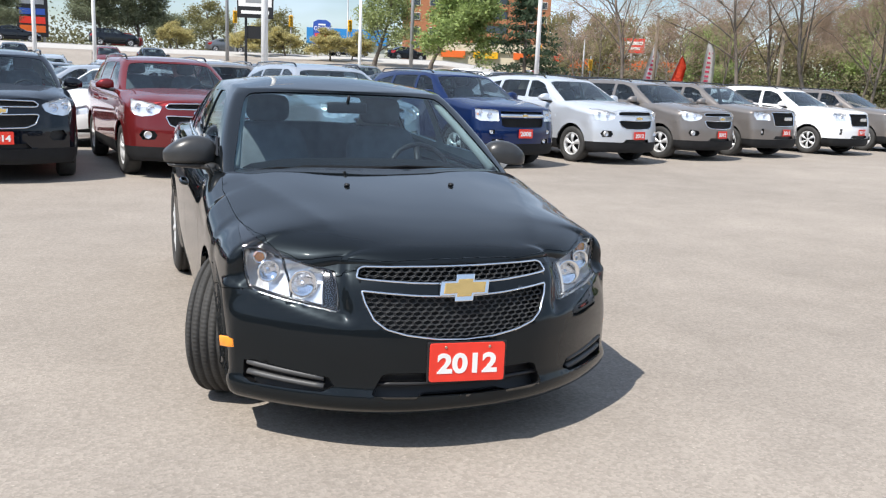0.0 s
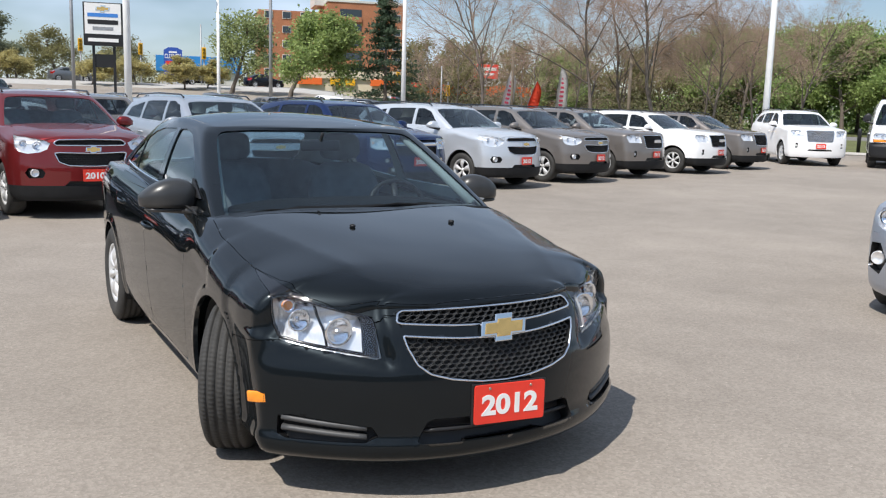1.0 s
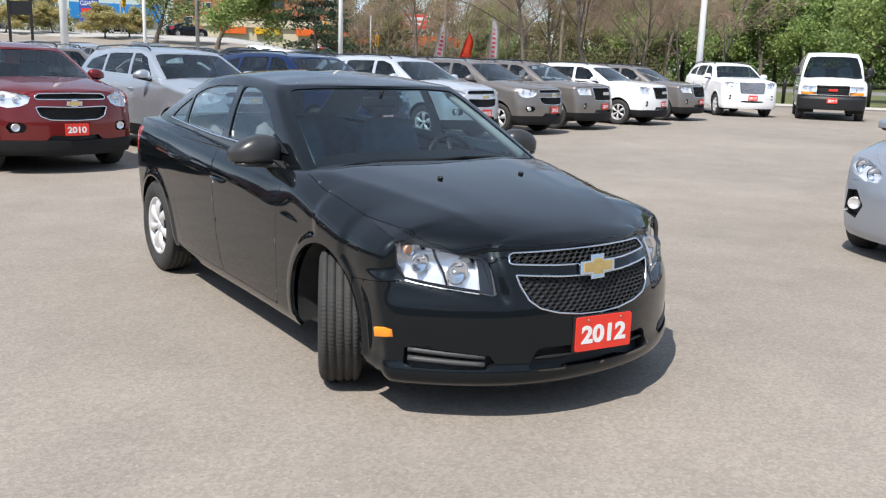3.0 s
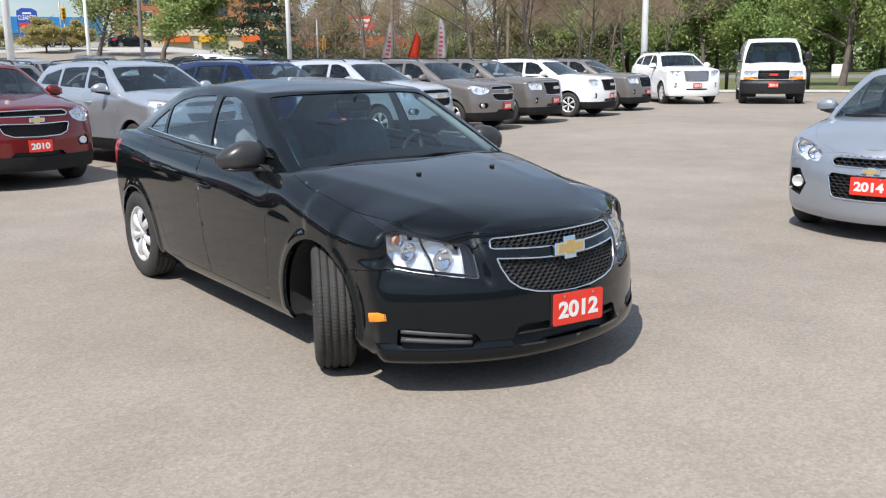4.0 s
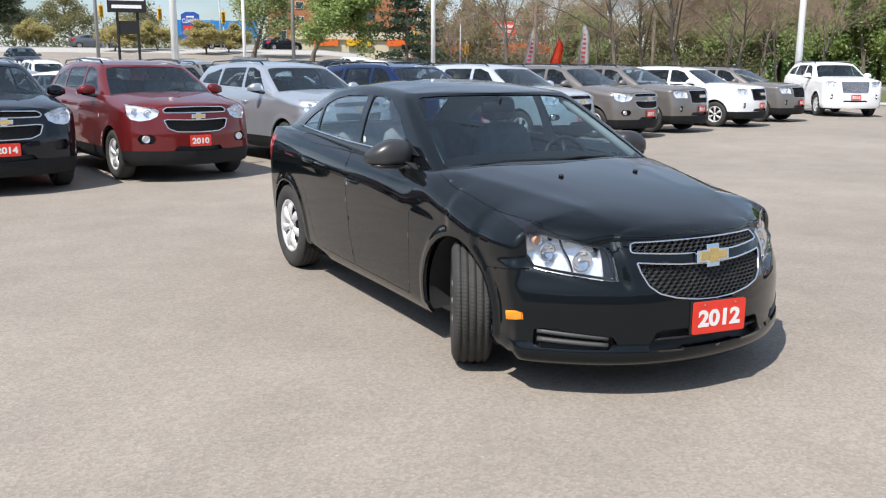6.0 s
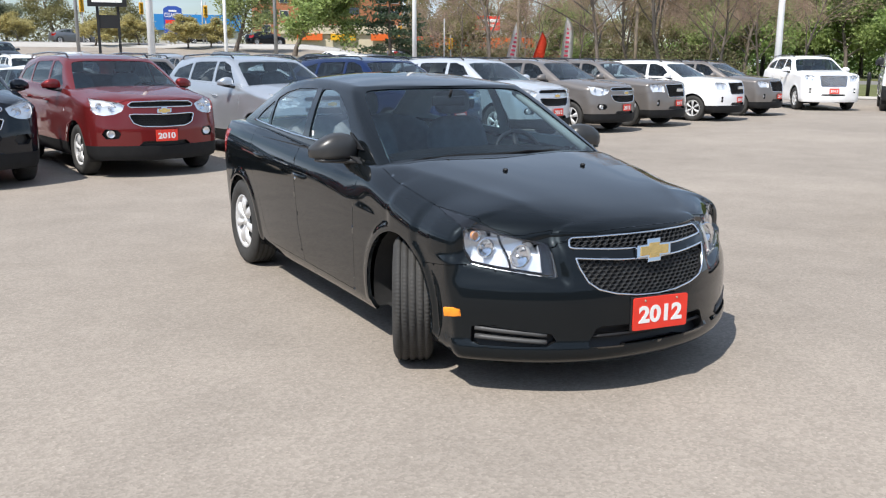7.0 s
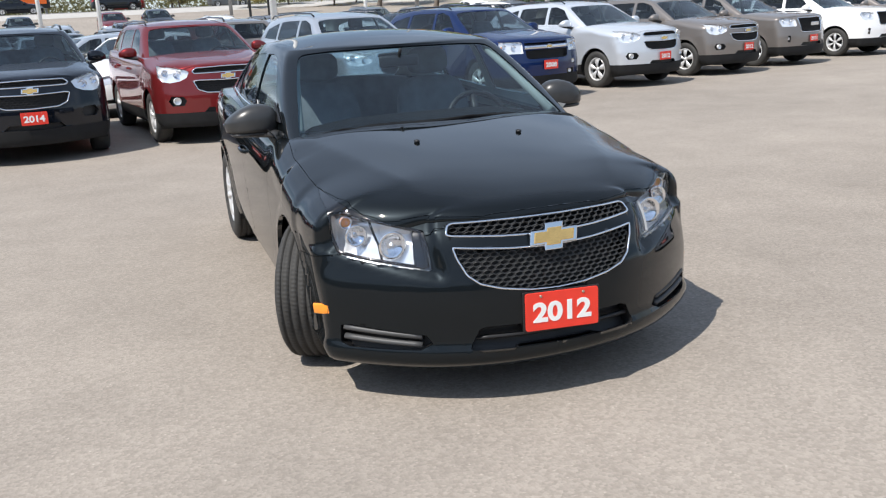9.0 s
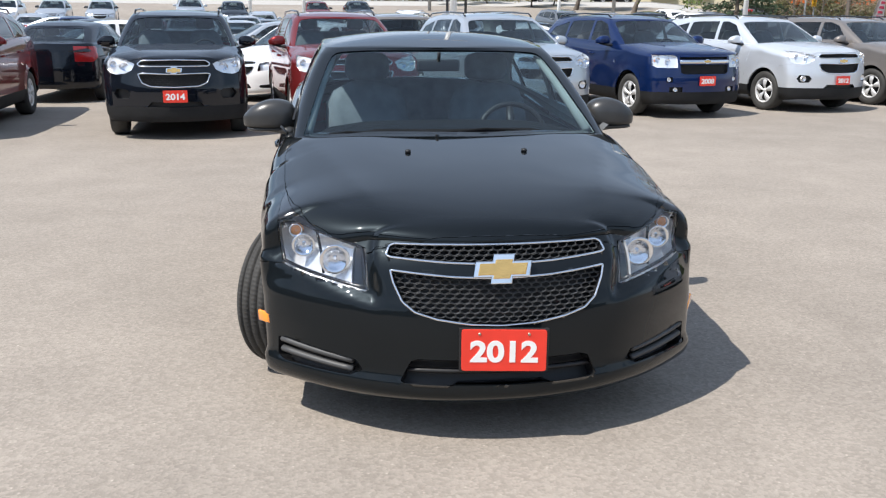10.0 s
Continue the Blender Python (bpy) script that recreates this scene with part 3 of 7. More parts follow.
def bowtie(parent, at, wide, tilt=0.0, gold=None):
    """The cross-shaped badge: a plain shape in gold with a bright rim."""
    a, b, c = wide / 2, wide * 0.19, wide * 0.155
    half = [(-a + wide * 0.05, b * 0.62), (-c, b * 0.62), (-c + 0.02 * wide, b * 1.25), (c + 0.05 * wide, b * 1.25), (c + 0.03 * wide, b * 0.62), (a, b * 0.62),
            (a - wide * 0.05, -b * 0.62), (c, -b * 0.62), (c - 0.02 * wide, -b * 1.25), (-c - 0.05 * wide, -b * 1.25), (-c - 0.03 * wide, -b * 0.62), (-a, -b * 0.62)]
    grow = [(x * 1.0 + math.copysign(wide * 0.022, x), z + math.copysign(wide * 0.022, z)) for x, z in half]
    ob = part("badge", plate_shape(grow, 0.016, 0.004), CHROME, parent, "bright badge rim", smooth=False)
    ob.matrix_basis = pose(at[0], at[1], at[2], tilt)
    face = plate_shape([(x * 0.88, z * (0.86 if abs(z) < b else 0.70)) for x, z in half], 0.012, 0.003)
    bmesh.ops.translate(face, vec=(0, -0.006, 0), verts=face.verts)
    part("badge_face", face, gold or GOLD, ob, "gold badge face", smooth=False)
    return ob


def front_y(bm):
    """A function that gives the front surface's y at x, z."""
    me = bm.copy()
    tree = BVHTree.FromBMesh(me)
    me.free()

    def f(x, z, d=0.0):
        hit = tree.ray_cast(Vector((x, -3, z)), Vector((0, 1, 0)))
        if hit[0] is None:
            hit = tree.find_nearest(Vector((x, 0.1, z)))
        return hit[0].y + d
    return f


def side_x(bm):
    """A function that gives the left side's x at y, z."""
    me = bm.copy()
    tree = BVHTree.FromBMesh(me)
    me.free()

    def f(y, z, d=0.0):
        hit = tree.ray_cast(Vector((3, y, z)), Vector((-1, 0, 0)))
        if hit[0] is None:
            hit = tree.find_nearest(Vector((0.9, y, z)))
        return hit[0].x + d
    return f


def honeycomb(poly, fy, cell, deep, bar, thick=0.012):
    """A net of hexagonal cells that fills a polygon on the front, set back by deep."""
    bm = bmesh.new()
    x0, x1 = min(p[0] for p in poly), max(p[0] for p in poly)
    z0, z1 = min(p[1] for p in poly), max(p[1] for p in poly)
    w, h = cell, cell * 0.62
    rows = int((z1 - z0) / (h * 0.75)) + 3
    cols = int((x1 - x0) / w) + 3
    for j in range(-1, rows):
        for i in range(-1, cols):
            cx, cz = x0 + (i + 0.5 * (j % 2)) * w, z0 + j * h * 0.75
            if not inside((cx, cz), poly):
                continue
            y = fy(cx, min(cz, z1 - 0.022), deep)
            hexa = [(0, 0.5), (0.5, 0.25), (0.5, -0.25), (0, -0.5), (-0.5, -0.25), (-0.5, 0.25)]
            rings = []
            for f, dy in ((1.0, 0.0), (1 - bar, 0.0), (1 - bar * 1.2, thick)):
                rings.append([bm.verts.new((cx + hx * w * f, y + dy, cz + hz * h * f)) for hx, hz in hexa])
            for A, B in zip(rings, rings[1:]):
                for q in range(6):
                    bm.faces.new([A[q], A[(q + 1) % 6], B[(q + 1) % 6], B[q]])
    bmesh.ops.recalc_face_normals(bm, faces=bm.faces[:])
    return bm


def on_front(poly, fy, d=0.0):
    out = []
    for i in range(len(poly)):
        a, b = Vector(poly[i]), Vector(poly[(i + 1) % len(poly)])
        m = max(1, int((b - a).length / 0.03))
        for k in range(m):
            p = a + (b - a) * k / m
            out.append((p.x, fy(p.x, p.y, d), p.y))
    return out


def build_car(name, label, s, paint_mat, m, category="car", group="", step=0.06, year="", tint=None, fine=False, simple=False, badge=True, wheel_finish=None):
    """A car from its specification s, as one thing with its parts, front at the local y = 0 and facing -y."""
    car = thing(name, label, category, group)
    body, bottom = lower_shell(s, step)
    cabin = cabin_shell(s, step)
    left, right = (lambda f: f.normal.x > 0.35), (lambda f: f.normal.x < -0.35)
    front, back = (lambda f: f.normal.y < -0.12), (lambda f: f.normal.y > 0.2)
    glass_mat = tint or SIDE_GLASS
    fy = front_y(body)
    wy = front_y(cabin)
    body_x, cabin_x = side_x(body), side_x(cabin)
    # wheel openings
    for yc in s["axles"]:
        for ok in (left, right):
            cut(body, circle(yc, s["r"] + s.get("arch_up", 0.0), s["arch"]), 1, 2, ok).free()
    # lamps
    lamps = []
    for poly in s.get("headlight", ()):
        for q in (poly, flipped(poly)):
            lamps.append((cut(body, q, 0, 2, (lambda f: f.normal.y < -0.02 and f.calc_center_median().y < 0.74) if "nose" in s else front), q))
    if "lamp_tail" in s:
        for q in (s["lamp_tail"], flipped(s["lamp_tail"])):
            wing = largest(cut(body, q, 0, 2, lambda f: f.normal.y < -0.02 and f.calc_center_median().y < 0.76))
            part("lamp_tail", rim(wing, 0.0015, 0.02), GLOSS_BLACK, car, "gloss black pointed tail of the lamp")
    tails = []
    for poly in s.get("tail", ()):
        for ok in (left, right):
            tails.append(cut(body, poly, 1, 2, lambda f, sg=(1 if ok is left else -1): (f.normal.x * sg > 0.35 or f.normal.y > 0.3) and f.calc_center_median().x * sg > s["W"] * 0.55))
    # grilles
    nets = []
    for poly, kind in s.get("grille", ()):
        q = sym(poly)
        nets.append((cut(body, q, 0, 2, front), q, kind))
    for poly in s.get("recess", ()):
        for q in (poly, flipped(poly)):
            nets.append((cut(body, q, 0, 2, front), q, "recess"))
    # bonnet, doors, bumper
    panels = []
    if not simple:
        panels.append(("bonnet", cut(body, sym(s["bonnet"]), 0, 1, lambda f: f.normal.z > 0.35)))
        for poly in s["doors"]:
            for ok in (left, right):
                panels.append(("door", cut(body, poly, 1, 2, ok)))
        panels.append(("bumper", cut(body, s["bumper"], 1, 2, lambda f: f.normal.z < 0.9)))
        if "rear_bumper" in s:
            panels.append(("rear_bumper", cut(body, s["rear_bumper"], 1, 2, lambda f: f.normal.z < 0.9)))
    # glass
    panes = [("windscreen", largest(cut(cabin, rounded(sym(s["screen"]), 0.05), 0, 2, lambda f: f.normal.y < -0.2 and f.normal.z < 0.93)), SCREEN), ("rear_window", cut(cabin, rounded(sym(s["rear_screen"]), 0.05), 0, 2, lambda f: f.normal.y > 0.12), glass_mat)]
    for poly in s["windows"]:
        for ok in (left, right):
            panes.append(("side_window", cut(cabin, rounded(poly, 0.03), 1, 2, ok), glass_mat))
    clad = None
    if s.get("clad"):
        clad = cut(body, [(-0.5, -0.2), (s["L"] + 0.5, -0.2), (s["L"] + 0.5, s["clad"]), (-0.5, s["clad"])], 1, 2, lambda f: True)
        if not simple:
            extra = []
            for nm, p in panels:
                c = cut(p, [(-0.5, -0.2), (s["L"] + 0.5, -0.2), (s["L"] + 0.5, s["clad"]), (-0.5, s["clad"])], 1, 2, lambda f: True)
                if len(c.faces):
                    extra.append(c)
                else:
                    c.free()
            clad = join(clad, *extra)
    y0, y1, hw = s["hole"]
    cut(body, sym([(0.0, y0 - 0.04), (hw * 0.8, y0 + 0.02), (hw, y0 + 0.12), (hw, y1 - 0.5), (hw * 0.8, y1 - 0.15), (0.0, y1)]), 0, 1, lambda f: f.normal.z > 0.5).free()
    part("body", rim(body, 0.0, 0.022), paint_mat, car)
    liner = push(copied(cabin), -0.014)
    bmesh.ops.reverse_faces(liner, faces=liner.faces[:])
    part("headliner", liner, TRIM, car, "pale interior lining")
    part("roof", rim(cabin, 0.0, 0.010), paint_mat, car)
    if clad is not None:
        part("lower_cladding", rim(clad, 0.0, 0.02), CLADDING, car, "dark grey plastic lower cladding")
    for nm, p in panels:
        part(nm, rim(p, 0.0026 if fine else 0.0013, 0.02), s.get("bumper_mat", paint_mat) if nm == "bumper" else paint_mat, car)
    for nm, p, gm in panes:
        ob = part(nm, push(p, -0.005), gm, car, "clear tinted glass")
        ob.visible_shadow = False
    # door trim inside
    for sx in (() if simple else (-1, 1)):
        bm = bmesh.new()
        rows = []
        for y in np.linspace(s["seat_y"] - 0.55, s["hole"][1] - 0.55, 16):
            x = body_x(y, s["gz0"] - 0.12) - 0.07
            rows.append([bm.verts.new((sx * (x - d), y, z)) for d, z in ((0.0, s["seat"] - 0.1), (0.03, s["gz0"] - 0.15), (0.0, s["gz0"] + 0.05), (-0.03, s["gz0"] + 0.08))])
        for a, b in zip(rows, rows[1:]):
            for q in range(3):
                bm.faces.new([a[q], a[q + 1], b[q + 1], b[q]])
        part("door_trim", bm, SHELF, car)
    # underbody and wheel wells
    bm = bmesh.new()
    loop = [bm.verts.new((x * 0.94, y, z + 0.03)) for x, y, z in bottom] + [bm.verts.new((-x * 0.94, y, z + 0.03)) for x, y, z in bottom[::-1][1:-1]]
    bm.faces.new(loop)
    part("underbody", bm, UNDER, car, smooth=False)
    for yc in s["axles"]:
        for sx in (-1, 1):
            R = s["arch"] + 0.012
            wb = bmesh.new()
            n, rows = 20, []
            for i in range(n + 1):
                a = math.radians(-20 + 220 * i / n)
                y, z = yc + R * math.cos(a), s["r"] + s.get("arch_up", 0.0) + R * math.sin(a)
                rows.append([wb.verts.new((sx * q, y, z)) for q in (s["W"] - 0.05, 0.48)])
            for i in range(n):
                wb.faces.new([rows[i][0], rows[i + 1][0], rows[i + 1][1], rows[i][1]])
            wb.faces.new([r[1] for r in rows])
            if simple:
                wb.free()
            else:
                part("wheel_well", wb, UNDER, car)
            st = s.get("steer", 0.0) if yc == s["axles"][0] else 0.0
            make_wheel(car, (sx * (s["W"] - (s.get("front_in", 0.018) if yc == s["axles"][0] else 0.018) - s["tw"] / 2), yc, s["r"]), s["r"], s["tw"], s["rim"], s["spokes"], sx, st, fine, finish=wheel_finish, paddle=s.get("paddle", 0.55), plain=simple)
    # lamps
    for p, q in lamps:
        cx, cz = sum(a[0] for a in q) / len(q), sum(a[1] for a in q) / len(q)
        sx = 1 if cx > 0 else -1
        deep = 0.07 if fine else 0.045
        bed = push(copied(p), -deep)
        masks = [cut(bed, [(sx * x, z) for x, z in poly], 0, 2, lambda f: True) for poly in s.get("lamp_mask", ())]
        hl = part("headlight", rim(bed, 0.0, 0.002 - deep), REFLECTOR, car, "clear lamp with bright reflectors")
        for mask in masks:
            part("lamp_mask", rim(push(mask, deep - 0.012), 0.0, 0.03), GLOSS_BLACK, hl, "gloss black lamp trim")
        wq = max(abs(a[0]) for a in q) - min(abs(a[0]) for a in q)
        if not simple:
            spots = [(sx * x, z, rr) for x, z, rr in s["bowls"]] if "bowls" in s else [(cx + sx * fx * wq, cz + fx * s.get("bulb_rise", 0.25) * wq, rr) for fx, rr in s.get("bulbs", ((-0.12, 0.05), (0.2, 0.042)))]
            for x, z, rr in spots:
                y = fy(x, z, 0.03)
                bowl = lathe([(0.006, 0.0), (0.3 * rr, -0.004), (0.7 * rr, 0.014), (rr * 0.95, 0.028), (rr, 0.024)], 40, skew=lambda i, j: 0.0018 * (i % 2) * (j > 0))
                bmesh.ops.transform(bowl, matrix=pose(x, y + 0.022, z, 0, 0, -90), verts=bowl.verts)
                part("reflector_bowl", bowl, CHROME, hl)
                part("bulb", ellipsoid((rr * 0.2, rr * 0.35, rr * 0.2), (x, y - 0.005, z), 2, 10, 8), LENS, hl)
            if s.get("amber_bulb"):
                x, z = s["amber_bulb"]
                y = fy(sx * x, z, 0.028)
                part("turn_lamp", ellipsoid((0.028, 0.008, 0.022), (sx * x, y + 0.020, z), 2.2, 14, 8), PALE_AMBER, hl, "amber turn lamp")
        if fine:
            part("lamp_divider", tube([(sx * x, fy(sx * x, z, 0.034), z) for x, z in ((0.672, 0.764), (0.664, 0.72), (0.652, 0.665), (0.650, 0.612))], 0.006, sides=6), GLOSS_BLACK, hl, "dark lamp divider")
            part("bezel", tube([(x, y, z) for x, y, z in on_front([(cx + (a[0] - cx) * 0.945, min(cz + (a[1] - cz) * 0.93, s.get("bezel_top", 9.0))) for a in q], fy, 0.012)], 0.008, closed=True, sides=6, up=(0, 1, 0)), GLOSS_BLACK, hl, "gloss black bezel")
        part("lens", push(p, -0.001), LENS, hl, "clear lamp lens").visible_shadow = False
    for p in tails:
        part("tail_lamp", rim(p, 0.002, 0.02), TAIL_RED, car, "red tail lamp")
    # grilles
    for p, q, kind in nets:
        backing = part("grille_backing" if kind != "recess" else "lamp_recess", rim(push(copied(p), -0.055), 0.0, -0.055), PLASTIC, car, "black recess")
        if kind in ("hex", "hexbare"):
            part("grille_net", honeycomb(q, fy, 0.036 if fine else 0.06, 0.018, 0.12 if fine else 0.2), GREY_PLASTIC if fine else PLASTIC, backing, "black honeycomb net")
        elif kind == "bars":
            bm = bmesh.new()
            zs = [a[1] for a in q]
            for z in np.linspace(min(zs) + 0.03, max(zs) - 0.03, 4):
                xs = max(a[0] for a in q) * 0.96
                pts = [(x, fy(x, z, 0.02), z) for x in np.linspace(-xs, xs, 13)]
                bm = join(bm, tube(pts, 0.010, sides=6))
            part("grille_bars", bm, PLASTIC, backing)
        elif kind == "mesh":
            part("grille_net", honeycomb(q, fy, 0.05, 0.012, 0.34), CHROME, backing, "bright chrome net")
        if kind in ("hex", "bars", "mesh", "bare"):
            part("grille_surround", tube(on_front(rounded(q, 0.007 if fine else 0.02), fy, 0.002), 0.0062 if fine else 0.012, closed=True, sides=8, flat=0.8, up=(0, 1, 0)), s.get("surround", CHROME), car, "bright chrome surround")
        if kind == "recess" and not simple:
            xs, zs = [a[0] for a in q], [a[1] for a in q]
            cx, cz = (min(xs) + max(xs)) / 2, (min(zs) + max(zs)) / 2
            if s.get("fog"):
                rr = s["fog"]
                y = fy(cx, cz, 0.012)
                lamp = lathe([(0.0, 0.0), (rr * 0.7, 0.006), (rr, 0.02), (rr * 1.15, 0.02), (rr * 1.15, -0.02)], 20)
                bmesh.ops.transform(lamp, matrix=pose(cx, y + 0.02, cz, 0, 0, -90), verts=lamp.verts)
                part("fog_lamp", lamp, REFLECTOR, backing, "round chrome fog lamp")
    # interior
    if not simple:
        part("cabin_floor", box((s["W"] * 1.5, s["gR"][-1][1] - s["gF"][0][1], 0.05), (0, (s["gF"][0][1] + s["gR"][-1][1]) / 2, s["seat"] - 0.22)), DASH, car, smooth=False)
    for sx in (-1, 1):
        seat(car, sx * s["W"] * 0.41, s["seat_y"], s["seat"], CLOTH)
    part("rear_seat", join(ellipsoid((s["W"] * 0.70, 0.10, 0.34), (0, s["seat_y"] + 1.25, s["seat"] + 0.30), 4.0), ellipsoid((s["W"] * 0.70, 0.26, 0.12), (0, s["seat_y"] + 1.0, s["seat"]), 4.0)), CLOTH, car)
    yw = s["gF"][0][1]
    part("dashboard", ellipsoid((s["W"] * 0.80, 0.34, 0.16), (0, yw + 0.40, s["gz0"] - 0.06), 3.5), DASH, car)
    ring = [(s["W"] * 0.41 + 0.185 * math.cos(a), s["seat_y"] - 0.40 + 0.07 * math.sin(a), s["gz0"] + 0.00 + 0.17 * math.sin(a)) for a in np.linspace(0, 2 * math.pi, 28, endpoint=False)]
    if not simple:
        part("steering_wheel", tube(ring, 0.015, closed=True, sides=8), PLASTIC, car)
    part("rear_shelf", box((s["W"] * 1.45, 0.45, 0.03), (0, s["gR"][0][1] - 0.52, s["gz0"] + 0.02)), SHELF, car, smooth=False)
    # mirrors
    mx, my, mz = s["mirror"]
    for sx in (-1, 1):
        sz = s.get("mirror_size", (0.115, 0.07, 0.08))
        bm = ellipsoid(sz, (0, 0, 0), 3.0)
        for v in bm.verts:
            if v.co.y > 0.02:
                v.co.y = 0.02 + (v.co.y - 0.02) * 0.25
            v.co.z = max(v.co.z, (-0.42 if fine else -0.50) * sz[2])
            out = v.co.x / sz[0] * sx
            v.co.z *= 1.08 - (0.72 if fine else 0.55) * max(0.0, (out + 0.3) / 1.3) ** 2 if v.co.z > 0 else 1.0
            v.co.y += 0.035 * max(out, 0) ** 2
        bmesh.ops.translate(bm, vec=(sx * (mx - sz[0]), my, mz), verts=bm.verts)
        mi = part("wing_mirror", bm, s.get("mirror_mat") or paint_mat, car, "rounded mirror housing")
        if fine:
            part("mirror_base", ellipsoid((sz[0] * 0.92, sz[1] * 0.80, 0.016), (sx * (mx - sz[0] * 1.08), my, mz - sz[2] * 0.55), 3.0), MIRROR_GREY, mi, "satin grey mirror foot")
        if simple:
            continue
        part("mirror_arm", tube([(sx * (s["W"] - 0.11), my - 0.10, mz - sz[2] * (0.66 if fine else 0.95)), (sx * (mx - sz[0] * 1.55), my - 0.04, mz - sz[2] * (0.60 if fine else 0.80)), (sx * (mx - sz[0] * 0.5), my, mz - sz[2] * 0.56)], [0.026, 0.022, 0.014], sides=8, flat=1.7), (s.get("mirror_mat") if fine else None) or PLASTIC, mi)
        part("mirror_glass", ellipsoid((sz[0] * 0.82, 0.004, sz[2] * 0.75), (sx * (mx - sz[0]), my + sz[1] * 0.36, mz), 3.0, 16, 8), CHROME, mi)
    # handles
    for yh, zh in s.get("handles", ()):
        for sx in (-1, 1):
            xh = s["W"] + float(curve(*s["offS"])(zh)) + 0.004
            pts = [(sx * (xh - 0.012), yh - 0.10, zh - 0.004), (sx * (xh + 0.022), yh - 0.07, zh), (sx * (xh + 0.028), yh, zh + 0.004), (sx * (xh + 0.022), yh + 0.07, zh + 0.006), (sx * (xh - 0.012), yh + 0.10, zh + 0.006)]
            part("door_handle", tube(pts, [0.012, 0.013, 0.014, 0.013, 0.012], sides=8, flat=0.7), s.get("handle_mat") or paint_mat, car)
    # wipers
    if not simple:
        gF = curve(*s["gF"])
        for x0, x1 in s.get("wipers", ((-0.62, -0.05), (0.05, 0.62))):
            z0 = s["cowl"]
            pts = [(x, s["cowl_y"] + s["fbow"] * 2.4 * (abs(x) / 0.75) ** 2.2 + dy, z0 + dz) for x, dy, dz in ((x0, 0.0, 0.012), ((x0 + x1) / 2, -0.005, 0.022), (x1, 0.0, 0.012))]
            wi = part("wiper", tube(pts, [0.008, 0.011, 0.009], sides=6), PLASTIC, car)
            part("wiper_blade", tube([(p[0], p[1] + 0.012, p[2] - 0.006) for p in pts], 0.007, sides=5), RUBBER, wi)
    # rails
    if s.get("rails"):
        xr, y0, y1, zr = s["rails"]
        for sx in (-1, 1):
            pts = [(sx * xr, y0, zr - 0.05), (sx * xr, y0 + 0.10, zr), (sx * xr * 1.0, (y0 + y1) / 2, zr + 0.025), (sx * xr, y1 - 0.1, zr), (sx * xr, y1, zr - 0.05)]
            part("roof_rail", tube(pts, 0.014, sides=8), s.get("rail_mat") or GLOSS_BLACK, car)
    if year:
        px, pz = s["board"]
        year_board(car, (0, fy(0, pz) - 0.02, pz), year, turn=s.get("board_turn", 0.0))
    if badge and s.get("badge"):
        z, wide, gold = s["badge"]
        bowtie(car, (0, fy(0, z) - 0.012, z), wide, tilt=-12, gold=gold)
    car.matrix_basis = m
    return car, fy, wy, body_x, cabin_x


def bonnet_line(y0, z0, y1, z1, p=0.56):
    """Keys of a bonnet's middle line, steep at the nose and flatter towards the windscreen."""
    return [(y, z0 + (z1 - z0) * ((y - y0) / (y1 - y0)) ** p) for y in np.linspace(y0, y1, 30)[1:]]


